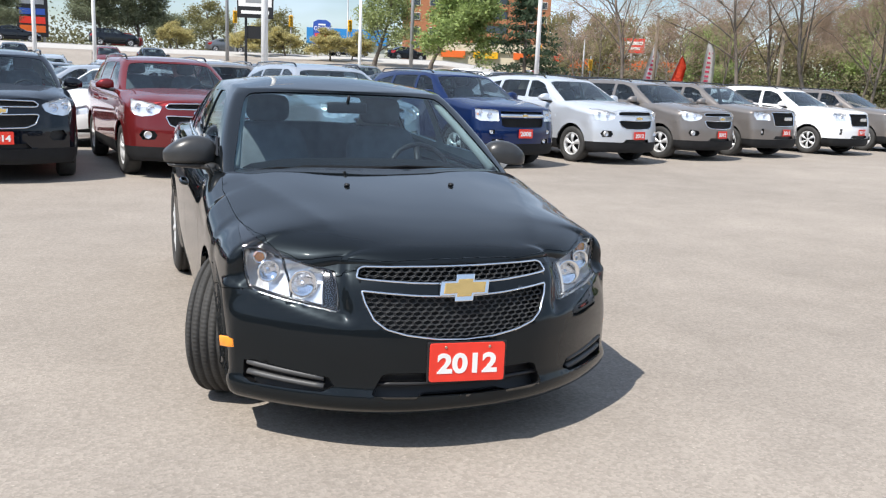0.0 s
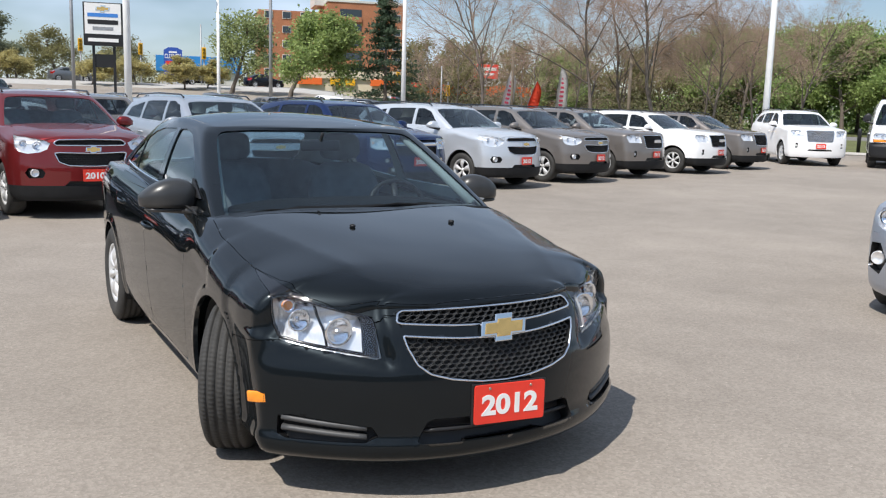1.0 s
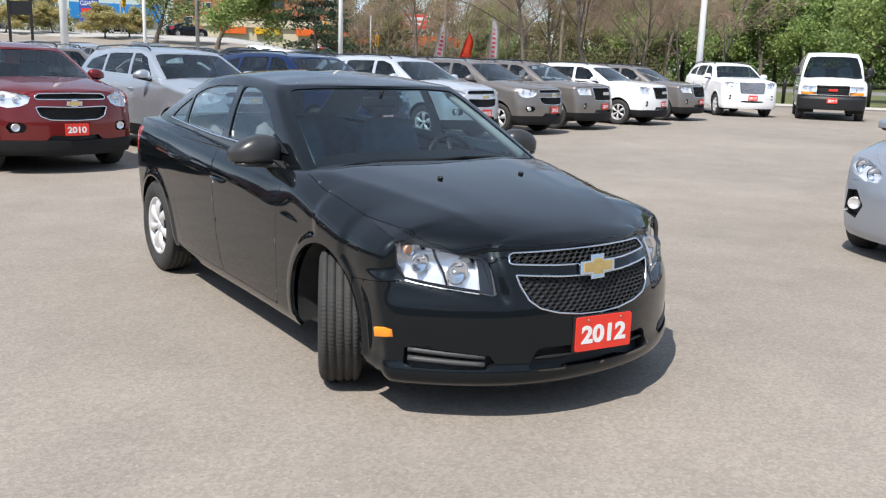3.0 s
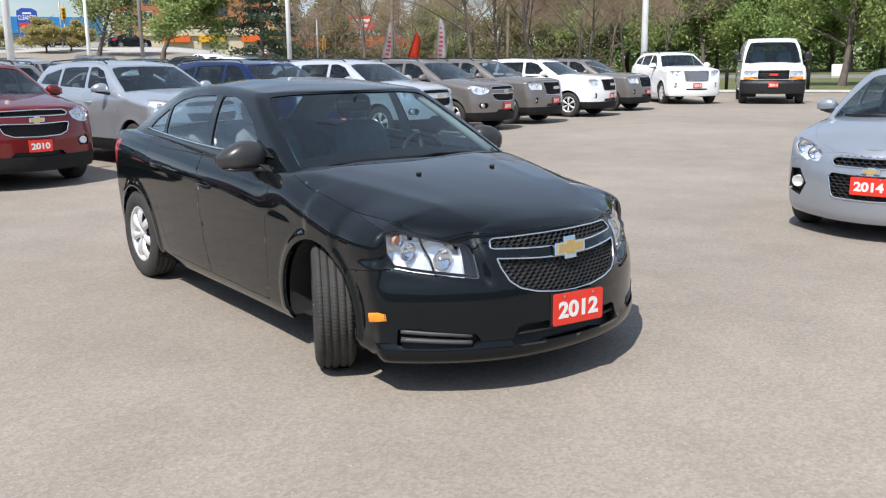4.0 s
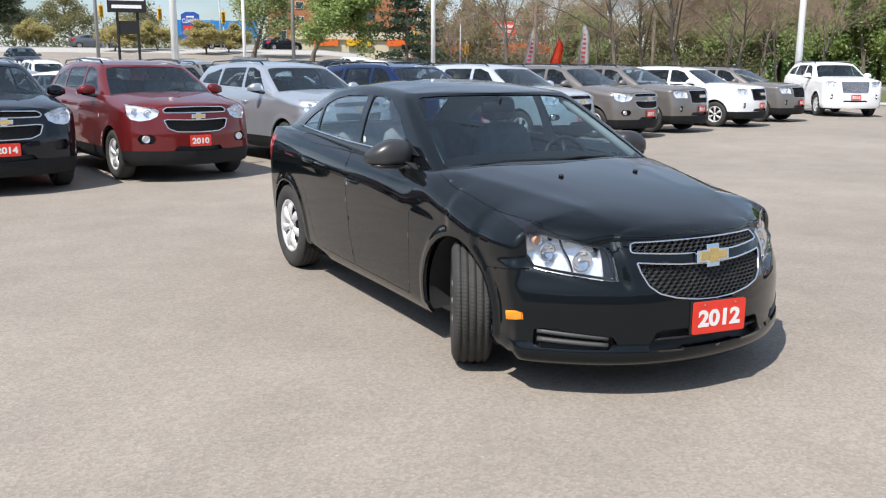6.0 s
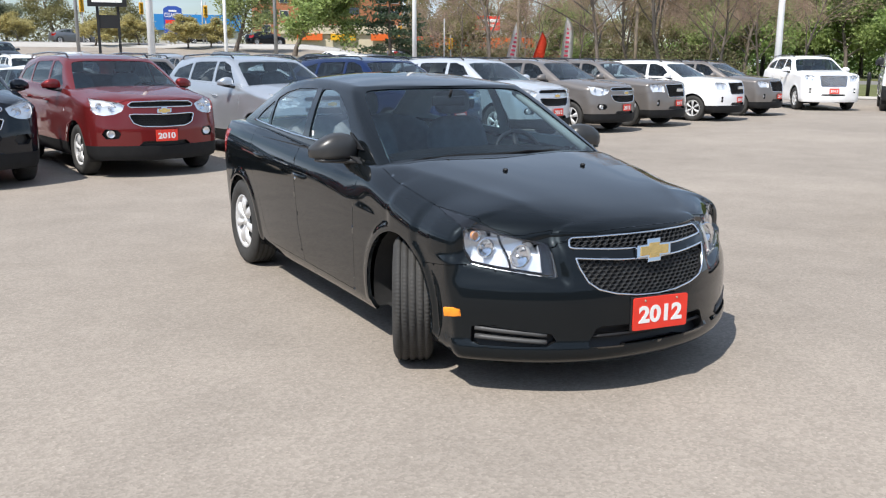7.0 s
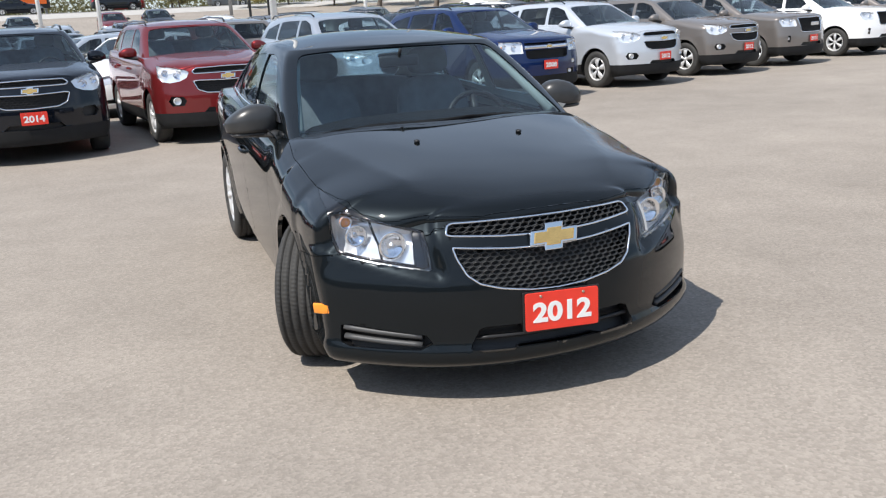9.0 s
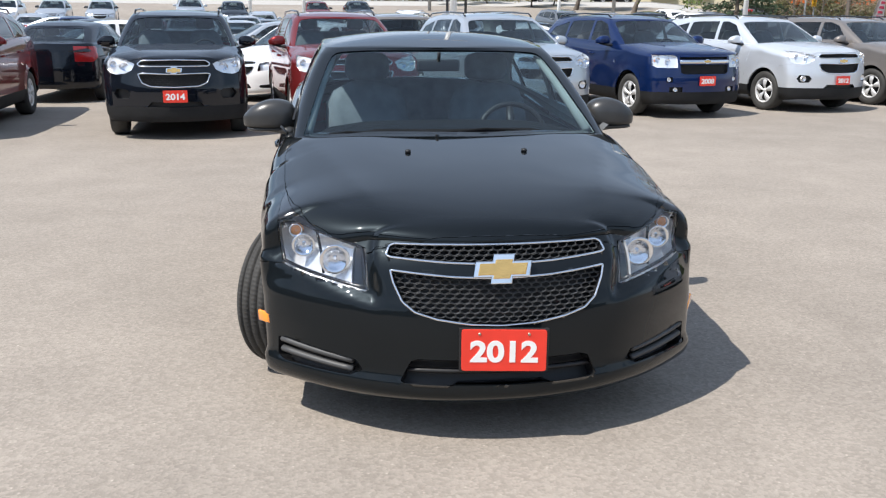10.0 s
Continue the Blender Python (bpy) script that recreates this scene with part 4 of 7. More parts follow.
SALOON = dict(
    W=0.907, L=4.58, k=0.53, pf=2.3, kr=0.50, soft=0.055,
    side=((0, 1.0), (0.9, 1.0), (2.3, 1.0), (3.6, 0.985), (4.6, 0.925)),
    zb=((0, 0.165), (0.5, 0.18), (1.3, 0.185), (3.2, 0.195), (4.0, 0.24), (4.6, 0.27)),
    zs=((0, 0.765), (0.2, 0.775), (0.45, 0.805), (0.7, 0.855), (1.0, 0.915), (1.36, 0.975), (2.25, 1.015), (3.5, 1.085), (4.1, 1.09), (4.6, 1.07)),
    zc=((0, 0.765), (0.15, 0.768), (0.35, 0.845), (0.66, 0.937), (0.93, 1.0), (1.25, 1.033), (1.6, 1.04), (3.9, 1.13), (4.2, 1.12), (4.6, 1.08)),
    offF=((0.14, -0.045), (0.20, -0.008), (0.30, 0.0), (0.42, 0.0), (0.52, -0.010), (0.58, -0.030), (0.67, -0.057), (0.72, -0.085), (0.765, -0.125), (0.86, -0.18), (1.0, -0.22)),
    offS=((0.10, -0.055), (0.25, -0.026), (0.40, -0.012), (0.55, -0.005), (0.66, -0.001), (0.72, 0.0), (0.79, -0.001), (0.82, -0.005), (0.88, -0.019), (0.95, -0.038), (1.1, -0.085)),
    crease=((0, 0.80), (0.6, 0.78), (1.0, 0.76), (1.25, 0.745), (1.53, 0.79), (2.14, 0.857), (3.0, 0.885), (3.7, 0.93), (4.6, 0.95)),
    nose=dict(zs=((0, 0.765), (0.12, 0.765), (0.163, 0.737), (0.21, 0.722), (0.35, 0.70), (0.5, 0.685), (0.7, 0.68), (1.0, 0.72), (1.3, 0.78), (1.7, 0.86), (4.6, 0.9)),
        zc=((0, 0.70), (0.12, 0.765), *bonnet_line(0.12, 0.765, 1.25, 1.032), (1.6, 1.055), (4.6, 1.06)),
        round=((0, 2.1), (0.2, 2.3), (0.45, 2.8), (0.7, 2.85), (1.15, 3.5), (1.5, 4.2), (4.6, 4.2)), fold=((0.42, 0.26), (0.71, 1.2)), fold_up=0.006),
    offR=((0.2, -0.05), (0.35, 0.0), (0.6, 0.0), (0.85, -0.03), (1.1, -0.06)),
    gz0=0.95, gF=((0, 1.135), (0.11, 1.235), (0.55, 1.63), (1, 2.03)), gR=((0, 4.48), (0.32, 4.2), (0.7, 3.8), (1, 3.48)),
    gX=((0, 0.822), (0.11, 0.812), (0.32, 0.79), (0.64, 0.735), (0.9, 0.672), (1, 0.635)), gzt=((0, 1.40), (0.2, 1.425), (0.45, 1.44), (0.7, 1.425), (1, 1.375)),
    gzc=((2.0, 1.405), (2.25, 1.455), (2.75, 1.495), (3.15, 1.472), (3.5, 1.385)), fbow=0.045, rbow=0.05, gside=((0, 0.97), (0.15, 0.99), (0.5, 1.0), (0.8, 0.97), (1, 0.90)),
    axles=(0.985, 3.67), r=0.332, arch=0.362, tw=0.205, rim=0.212, spokes=7, paddle=0.44, steer=-28.5, front_in=0.0, tuck=0.03, nv=48, nt=34, crown=2.6, ledge=(0.44, 0.536, 0.82, 0.628, 0.022), lip=(0.222, 0.045, 0.018), arch_up=0.003,
    headlight=([(0.492, 0.727), (0.55, 0.741), (0.61, 0.757), (0.68, 0.776), (0.73, 0.792), (0.765, 0.799), (0.805, 0.797), (0.826, 0.79), (0.826, 0.74), (0.820, 0.69), (0.808, 0.635), (0.74, 0.618), (0.64, 0.600), (0.50, 0.578), (0.484, 0.585)],),
    tail=([(3.97, 1.035), (4.8, 1.045), (4.8, 0.78), (4.22, 0.75), (4.06, 0.86)],),
    grille=(([(0.0, 0.757), (0.20, 0.757), (0.385, 0.754), (0.404, 0.746), (0.418, 0.716), (0.40, 0.711), (0.2, 0.700), (0.0, 0.694)], "hex"),
            ([(0.0, 0.646), (0.18, 0.652), (0.405, 0.668), (0.395, 0.625), (0.365, 0.560), (0.32, 0.525), (0.24, 0.502), (0.12, 0.484), (0.0, 0.478)], "hex"),
            ([(0.0, 0.345), (0.31, 0.345), (0.335, 0.335), (0.372, 0.262), (0.36, 0.255), (0.0, 0.252)], "low")),
    recess=([(0.535, 0.318), (0.80, 0.352), (0.832, 0.345), (0.835, 0.275), (0.81, 0.262), (0.56, 0.262), (0.515, 0.285)],),
    bonnet=[(0.0, 0.136), (0.15, 0.142), (0.30, 0.158), (0.41, 0.178), (0.50, 0.222), (0.60, 0.295), (0.70, 0.392), (0.765, 0.52), (0.800, 0.69), (0.812, 0.85), (0.822, 1.15), (0.80, 1.36), (0.60, 1.31), (0.3, 1.245), (0.0, 1.225)],
    doors=([(1.55, 0.255), (2.36, 0.265), (2.42, 0.5), (2.475, 1.2), (1.42, 1.2), (1.50, 0.95), (1.52, 0.75), (1.53, 0.5)], [(2.367, 0.265), (3.06, 0.275), (3.14, 0.40), (3.24, 0.62), (3.37, 0.80), (3.40, 1.2), (2.482, 1.2), (2.427, 0.5)]),
    bumper=[(-0.4, 0.0), (0.68, 0.0), (0.68, 0.598), (0.41, 0.632), (0.05, 0.8), (-0.4, 0.8)], rear_bumper=[(3.90, 0.0), (5, 0.0), (5, 0.70), (4.2, 0.70), (3.92, 0.62)],
    screen=[(0.0, 1.398), (0.40, 1.395), (0.585, 1.383), (0.64, 1.27), (0.735, 1.03), (0.745, 0.975), (0.0, 0.965)], rear_screen=[(0.0, 1.36), (0.50, 1.352), (0.62, 1.12), (0.0, 1.10)],
    windows=([(1.745, 1.070), (2.43, 1.078), (2.475, 1.385), (2.35, 1.388), (2.20, 1.36), (2.0, 1.265), (1.83, 1.145)], [(2.545, 1.080), (3.235, 1.112), (3.275, 1.300), (3.12, 1.348), (2.90, 1.378), (2.56, 1.388)], [(3.285, 1.115), (3.60, 1.135), (3.50, 1.20), (3.31, 1.285)]),
    hole=(1.30, 3.95, 0.70), seat=0.52, seat_y=2.10, mirror=(1.06, 1.74, 1.055), mirror_size=(0.138, 0.090, 0.094), handles=((2.345, 0.838), (3.17, 0.897)), wipers=(), cowl=1.0, cowl_y=1.2,
    board=(0, 0.392), bowls=((0.605, 0.668, 0.058), (0.725, 0.700, 0.046), (0.755, 0.752, 0.026)), bezel_top=0.80, amber_bulb=(0.752, 0.754),
    lamp_mask=([(0.46, 0.75), (0.500, 0.75), (0.514, 0.56), (0.46, 0.56)],),
    lamp_tail=[(0.68, 0.776), (0.685, 0.784), (0.74, 0.813), (0.775, 0.838), (0.800, 0.860), (0.818, 0.835), (0.826, 0.79), (0.805, 0.797), (0.765, 0.799), (0.73, 0.792)])

CROSSOVER = dict(
    W=0.925, L=4.77, k=0.44, kr=0.25, soft=0.11, nv=28, nt=18,
    nose=dict(zs=((0, 1.05), (0.10, 1.05), (0.16, 1.0), (0.25, 0.95), (0.45, 0.93), (0.8, 0.95), (1.2, 1.02), (1.6, 1.08), (4.8, 1.1)),
        zc=((0, 1.0), (0.10, 1.05), *bonnet_line(0.10, 1.05, 1.2, 1.215), (1.6, 1.225), (4.8, 1.23)),
        round=((0, 2.1), (0.2, 2.3), (0.5, 2.8), (0.9, 3.3), (1.4, 4.0), (4.8, 4.0)), blend=(1.05, 1.45)),
    side=((0, 0.99), (0.9, 1.0), (3.8, 1.0), (4.77, 0.96)),
    zb=((0, 0.24), (0.6, 0.25), (1.4, 0.24), (3.4, 0.26), (4.2, 0.30), (4.8, 0.33)),
    zs=((0, 1.06), (0.25, 1.075), (0.6, 1.10), (1.0, 1.135), (1.4, 1.165), (2.4, 1.19), (3.8, 1.24), (4.8, 1.24)),
    zc=((0, 1.06), (0.12, 1.065), (0.35, 1.12), (0.8, 1.175), (1.2, 1.21), (4.8, 1.25)),
    offF=((0.2, -0.05), (0.30, -0.01), (0.45, 0.0), (0.62, 0.0), (0.80, -0.02), (0.95, -0.045), (1.05, -0.09), (1.12, -0.16), (1.3, -0.2)),
    offS=((0.2, -0.05), (0.35, -0.015), (0.55, 0.0), (0.80, 0.0), (1.0, -0.012), (1.12, -0.03), (1.3, -0.06)),
    offR=((0.2, -0.05), (0.4, 0.0), (0.8, -0.01), (1.25, -0.05)),
    gz0=1.08, gF=((0, 1.02), (0.15, 1.17), (0.6, 1.62), (1, 2.02)), gR=((0, 4.74), (0.3, 4.68), (1, 4.30)),
    gX=((0, 0.855), (0.2, 0.835), (0.6, 0.765), (0.9, 0.69), (1, 0.645)), gzt=((0, 1.585), (0.25, 1.635), (0.6, 1.64), (1, 1.59)),
    gzc=((2.0, 1.59), (2.4, 1.655), (3.0, 1.685), (3.8, 1.665), (4.3, 1.60)), fbow=0.045, rbow=0.03, gside=((0, 0.97), (0.2, 1.0), (0.6, 1.0), (1, 0.93)),
    axles=(0.95, 3.80), r=0.355, arch=0.41, tw=0.225, rim=0.225, spokes=5, paddle=0.42,
    headlight=([(0.49, 0.985), (0.60, 1.035), (0.74, 1.068), (0.83, 1.072), (0.862, 1.02), (0.868, 0.93), (0.83, 0.868), (0.74, 0.845), (0.62, 0.862), (0.53, 0.905)],),
    tail=([(4.45, 1.15), (4.9, 1.15), (4.9, 0.88), (4.55, 0.90)],),
    grille=(([(0, 1.035), (0.40, 1.025), (0.455, 0.985), (0.43, 0.955), (0, 0.955)], "hex"), ([(0, 0.855), (0.40, 0.865), (0.455, 0.855), (0.41, 0.745), (0.30, 0.70), (0, 0.69)], "hex"),
            ([(0, 0.50), (0.30, 0.50), (0.36, 0.44), (0, 0.43)], "low")),
    recess=([(0.60, 0.655), (0.74, 0.665), (0.78, 0.60), (0.74, 0.535), (0.60, 0.54), (0.565, 0.60)],), fog=0.045,
    bonnet=[(0, 0.06), (0.45, 0.15), (0.62, 0.30), (0.72, 0.48), (0.76, 0.8), (0.75, 1.12), (0.4, 1.04), (0, 1.02)],
    doors=([(1.52, 0.42), (2.45, 0.42), (2.50, 1.3), (1.32, 1.3), (1.42, 0.9)], [(2.457, 0.42), (3.2, 0.42), (3.36, 0.75), (3.52, 0.95), (3.52, 1.3), (2.507, 1.3)]),
    bumper=[(-0.4, 0), (0.60, 0), (0.60, 0.80), (0.35, 0.86), (0.05, 1.08), (-0.4, 1.08)], rear_bumper=[(4.22, 0), (5.2, 0), (5.2, 0.72), (4.3, 0.72)],
    screen=[(0, 1.57), (0.42, 1.567), (0.60, 1.545), (0.68, 1.38), (0.765, 1.17), (0.76, 1.13), (0, 1.12)], rear_screen=[(0, 1.56), (0.52, 1.55), (0.66, 1.27), (0, 1.25)],
    windows=([(1.72, 1.215), (2.44, 1.225), (2.47, 1.565), (2.30, 1.57), (2.05, 1.50)], [(2.53, 1.225), (3.42, 1.25), (3.38, 1.55), (3.2, 1.565), (2.55, 1.57)], [(3.50, 1.255), (4.25, 1.29), (4.10, 1.44), (3.48, 1.545)]),
    hole=(1.25, 4.5, 0.74), seat=0.72, seat_y=2.15, mirror=(1.115, 1.72, 1.225), mirror_size=(0.125, 0.075, 0.085), handles=((2.28, 1.0), (3.25, 1.03)), wipers=((-0.60, -0.06), (0.02, 0.60)), cowl=1.17, cowl_y=1.06,
    rails=(0.60, 2.15, 4.15, 1.672), board=(0, 0.575), clad=0.44, bulbs=((-0.22, 0.055), (0.16, 0.045)), bulb_rise=0.2, badge=(0.905, 0.20, GOLD))

TALL_GRILLE = dict(CROSSOVER, W=0.93, L=4.71, k=0.33, soft=0.09,
    nose=dict(zs=((0, 1.09), (0.10, 1.09), (0.16, 1.06), (0.25, 1.02), (0.45, 1.0), (0.8, 1.0), (1.2, 1.05), (1.6, 1.1), (4.8, 1.1)),
        zc=((0, 1.04), (0.10, 1.09), *bonnet_line(0.10, 1.09, 1.2, 1.225), (1.6, 1.23), (4.8, 1.23)),
        round=((0, 2.3), (0.2, 2.6), (0.5, 3.0), (0.9, 3.5), (1.4, 4.0), (4.8, 4.0)), blend=(1.05, 1.45)),
    zs=((0, 1.10), (0.25, 1.11), (0.6, 1.13), (1.0, 1.15), (1.4, 1.175), (2.4, 1.19), (3.8, 1.23), (4.8, 1.23)),
    zc=((0, 1.10), (0.12, 1.10), (0.35, 1.155), (0.8, 1.195), (1.2, 1.215), (4.8, 1.25)),
    headlight=([(0.50, 1.05), (0.66, 1.07), (0.83, 1.075), (0.86, 1.0), (0.82, 0.88), (0.50, 0.88)],),
    grille=(([(0, 1.06), (0.41, 1.06), (0.43, 1.03), (0.39, 0.78), (0.36, 0.75), (0, 0.745)], "hex"), ([(0, 0.52), (0.34, 0.52), (0.40, 0.45), (0, 0.44)], "low")),
    recess=([(0.66, 0.68), (0.72, 0.68), (0.73, 0.54), (0.67, 0.54)],), fog=0.028, badge=None, paddle=0.36, spokes=6, board=(0, 0.60))
BRIGHT_GRILLE = dict(TALL_GRILLE, clad=0.0, zb=((0, 0.26), (0.6, 0.27), (1.4, 0.26), (3.4, 0.28), (4.2, 0.32), (4.8, 0.35)),
    grille=(([(0, 1.06), (0.41, 1.06), (0.43, 1.03), (0.39, 0.76), (0.36, 0.73), (0, 0.725)], "mesh"), ([(0, 0.50), (0.34, 0.50), (0.38, 0.46), (0, 0.45)], "low")))
BOXY = dict(CROSSOVER, W=0.91, k=0.34,
    nose=dict(CROSSOVER["nose"], zs=((0, 1.03), (0.10, 1.03), (0.16, 1.02), (0.25, 1.0), (0.45, 0.98), (0.8, 0.98), (1.2, 1.03), (1.6, 1.08), (4.8, 1.1))),
    headlight=([(0.50, 1.02), (0.80, 1.045), (0.85, 1.04), (0.86, 0.87), (0.80, 0.83), (0.50, 0.83)],), amber_bulb=(0.80, 0.94),
    grille=(([(0, 1.0), (0.46, 1.0), (0.46, 0.965), (0, 0.965)], "low"), ([(0, 0.88), (0.46, 0.88), (0.45, 0.76), (0.40, 0.73), (0, 0.73)], "hexbare")),
    recess=([(0.58, 0.68), (0.66, 0.68), (0.67, 0.60), (0.58, 0.60)], [(0.42, 0.52), (0.62, 0.52), (0.62, 0.44), (0.42, 0.44)]), fog=0.03, badge=(0.93, 0.15, GOLD), spokes=5, paddle=0.4, board=(0, 0.62))
SIDE = ((0.14, -0.06), (0.25, -0.022), (0.45, -0.002), (0.60, 0.0), (0.74, -0.006), (0.835, -0.009), (0.86, -0.013), (0.90, -0.026), (0.95, -0.042), (1.1, -0.072))
HATCH = dict({q: v for q, v in SALOON.items() if q not in ("ledge", "nose", "crease", "front_in", "nv", "lip", "arch_up", "pf", "bowls", "lamp_mask", "lamp_tail")}, W=0.865, L=4.04, k=0.60, kr=0.35, offS=SIDE,
    zs=((0, 0.80), (0.2, 0.81), (0.45, 0.86), (0.7, 0.92), (1.0, 0.965), (1.3, 1.0), (2.2, 1.05), (4.1, 1.08)),
    zc=((0, 0.80), (0.15, 0.805), (0.4, 0.90), (0.75, 0.985), (1.1, 1.03), (4.1, 1.09)),
    offF=((0.14, -0.05), (0.24, -0.01), (0.36, 0.0), (0.5, -0.005), (0.65, -0.03), (0.74, -0.06), (0.82, -0.12), (1.0, -0.18)),
    gz0=0.96, gF=((0, 1.0), (0.1, 1.1), (0.55, 1.48), (1, 1.9)), gR=((0, 4.0), (0.3, 3.95), (1, 3.55)), gzt=((0, 1.43), (0.25, 1.47), (0.6, 1.48), (1, 1.44)), gzc=((1.9, 1.435), (2.3, 1.49), (2.8, 1.515), (3.5, 1.46)),
    axles=(0.82, 3.345), r=0.31, arch=0.345, rim=0.20, spokes=5, paddle=0.5, steer=0.0,
    headlight=([(0.46, 0.75), (0.56, 0.805), (0.67, 0.845), (0.77, 0.858), (0.81, 0.785), (0.77, 0.715), (0.62, 0.668), (0.50, 0.675)],), amber_bulb=None, bulbs=((-0.22, 0.058), (0.18, 0.062)), bulb_rise=0.35,
    tail=([(3.7, 1.02), (4.3, 1.02), (4.3, 0.85), (3.8, 0.85)],),
    grille=(([(0, 0.735), (0.31, 0.735), (0.36, 0.70), (0.33, 0.655), (0, 0.65)], "hex"), ([(0, 0.585), (0.35, 0.60), (0.375, 0.56), (0.335, 0.40), (0.30, 0.375), (0, 0.37)], "hex")),
    recess=([(0.61, 0.46), (0.70, 0.585), (0.81, 0.575), (0.83, 0.38), (0.68, 0.34)],), fog=0.048,
    bonnet=[(0, 0.05), (0.35, 0.15), (0.55, 0.33), (0.68, 0.58), (0.72, 0.85), (0.70, 1.16), (0.35, 1.06), (0, 1.03)],
    doors=([(1.38, 0.26), (2.2, 0.27), (2.25, 1.2), (1.2, 1.2), (1.30, 0.8)], [(2.207, 0.27), (2.75, 0.28), (2.95, 0.6), (3.1, 0.8), (3.1, 1.2), (2.257, 1.2)]),
    bumper=[(-0.4, 0), (0.52, 0), (0.52, 0.66), (0.36, 0.66), (0.05, 0.82), (-0.4, 0.82)], rear_bumper=[(3.6, 0), (4.5, 0), (4.5, 0.66), (3.65, 0.66)],
    screen=[(0, 1.425), (0.38, 1.422), (0.56, 1.40), (0.64, 1.25), (0.72, 1.05), (0.72, 1.0), (0, 0.99)], rear_screen=[(0, 1.41), (0.48, 1.40), (0.6, 1.15), (0, 1.13)],
    windows=([(1.58, 1.08), (2.2, 1.09), (2.24, 1.42), (2.05, 1.42), (1.85, 1.34)], [(2.29, 1.09), (2.95, 1.12), (2.95, 1.38), (2.7, 1.42), (2.31, 1.42)]),
    hole=(1.2, 3.7, 0.68), seat=0.55, seat_y=1.9, mirror=(1.03, 1.60, 1.10), mirror_size=(0.105, 0.08, 0.07), handles=((2.08, 0.90), (2.9, 0.94)), wipers=((-0.58, -0.05), (0.05, 0.58)), cowl=1.03, cowl_y=1.04,
    board=(0, 0.50), badge=(0.625, 0.15, GOLD), mirror_mat=None)
VAN = dict({q: v for q, v in CROSSOVER.items() if q != "nose"}, W=1.0, L=5.69, k=0.25, soft=0.07, side=((0, 0.97), (0.6, 1.0), (5.69, 1.0)),
    zb=((0, 0.32), (0.6, 0.34), (5.7, 0.36)), zs=((0, 1.12), (0.5, 1.17), (0.9, 1.22), (1.3, 1.26), (5.7, 1.30)), zc=((0, 1.12), (0.12, 1.13), (0.5, 1.24), (0.9, 1.30), (5.7, 1.32)),
    offF=((0.2, -0.03), (0.4, 0.0), (0.66, 0.0), (0.7, -0.05), (0.9, -0.06), (1.08, -0.09), (1.2, -0.16), (1.4, -0.2)),
    gz0=1.16, gF=((0, 0.78), (0.15, 0.88), (0.6, 1.22), (1, 1.52)), gR=((0, 5.68), (1, 5.55)), gX=((0, 0.955), (0.3, 0.92), (0.75, 0.85), (1, 0.74)), gzt=((0, 1.96), (0.15, 2.04), (1, 2.02)),
    gzc=((1.5, 1.97), (2.0, 2.06), (4, 2.09), (5.6, 2.04)), fbow=0.025, rbow=0.01, gside=((0, 0.98), (0.1, 1.0), (1, 1.0)),
    axles=(0.88, 4.30), r=0.37, arch=0.43, tw=0.235, rim=0.21, spokes=8, paddle=0.7,
    headlight=([(0.48, 1.03), (0.86, 1.03), (0.90, 0.96), (0.90, 0.87), (0.48, 0.87)],), amber_bulb=None,
    grille=(([(0, 1.04), (0.46, 1.04), (0.46, 0.78), (0, 0.78)], "bars"),), recess=([(0.48, 0.855), (0.90, 0.855), (0.90, 0.77), (0.48, 0.77)],), fog=0, surround=PLASTIC,
    bonnet=[(0, 0.06), (0.6, 0.14), (0.80, 0.32), (0.82, 0.78), (0.4, 0.72), (0, 0.70)], doors=([(1.35, 0.42), (2.25, 0.42), (2.25, 1.5), (1.1, 1.5), (1.2, 0.9)],),
    bumper=[(-0.4, 0), (0.45, 0), (0.45, 0.76), (-0.4, 0.76)], screen=[(0, 1.93), (0.5, 1.925), (0.70, 1.90), (0.80, 1.6), (0.865, 1.32), (0.86, 1.26), (0, 1.26)], rear_screen=[(0, 1.9), (0.6, 1.9), (0.7, 1.4), (0, 1.4)],
    windows=([(1.35, 1.40), (2.2, 1.40), (2.2, 1.88), (1.65, 1.88)],), hole=(1.0, 5.4, 0.82), seat=0.95, seat_y=1.75, mirror=(1.22, 1.25, 1.45), mirror_size=(0.12, 0.07, 0.15), handles=((2.1, 1.0),), rails=None, board=(0, 0.60), clad=0.0,
    cowl=1.29, cowl_y=0.80, wipers=((-0.7, -0.08), (0.02, 0.7)), badge=None, mirror_mat=PLASTIC, bumper_mat=PLASTIC, tail=())


def place(s, x, y, turn):
    """The pose of a car whose right front wheel stands at x, y."""
    return pose(x, y, 0, 0, 0, turn) @ pose(s["W"] - 0.12, -s["axles"][0], 0)


PILLAR_TRIM = mat("grey_pillar_trim", (0.26, 0.29, 0.28), rough=0.8, var=0.08, fine=0.06)
BADGE_SILVER = mat("silver_badge", (0.75, 0.76, 0.78), rough=0.2, metal=0.9)
SALOON["mirror_mat"] = MIRROR_GREY

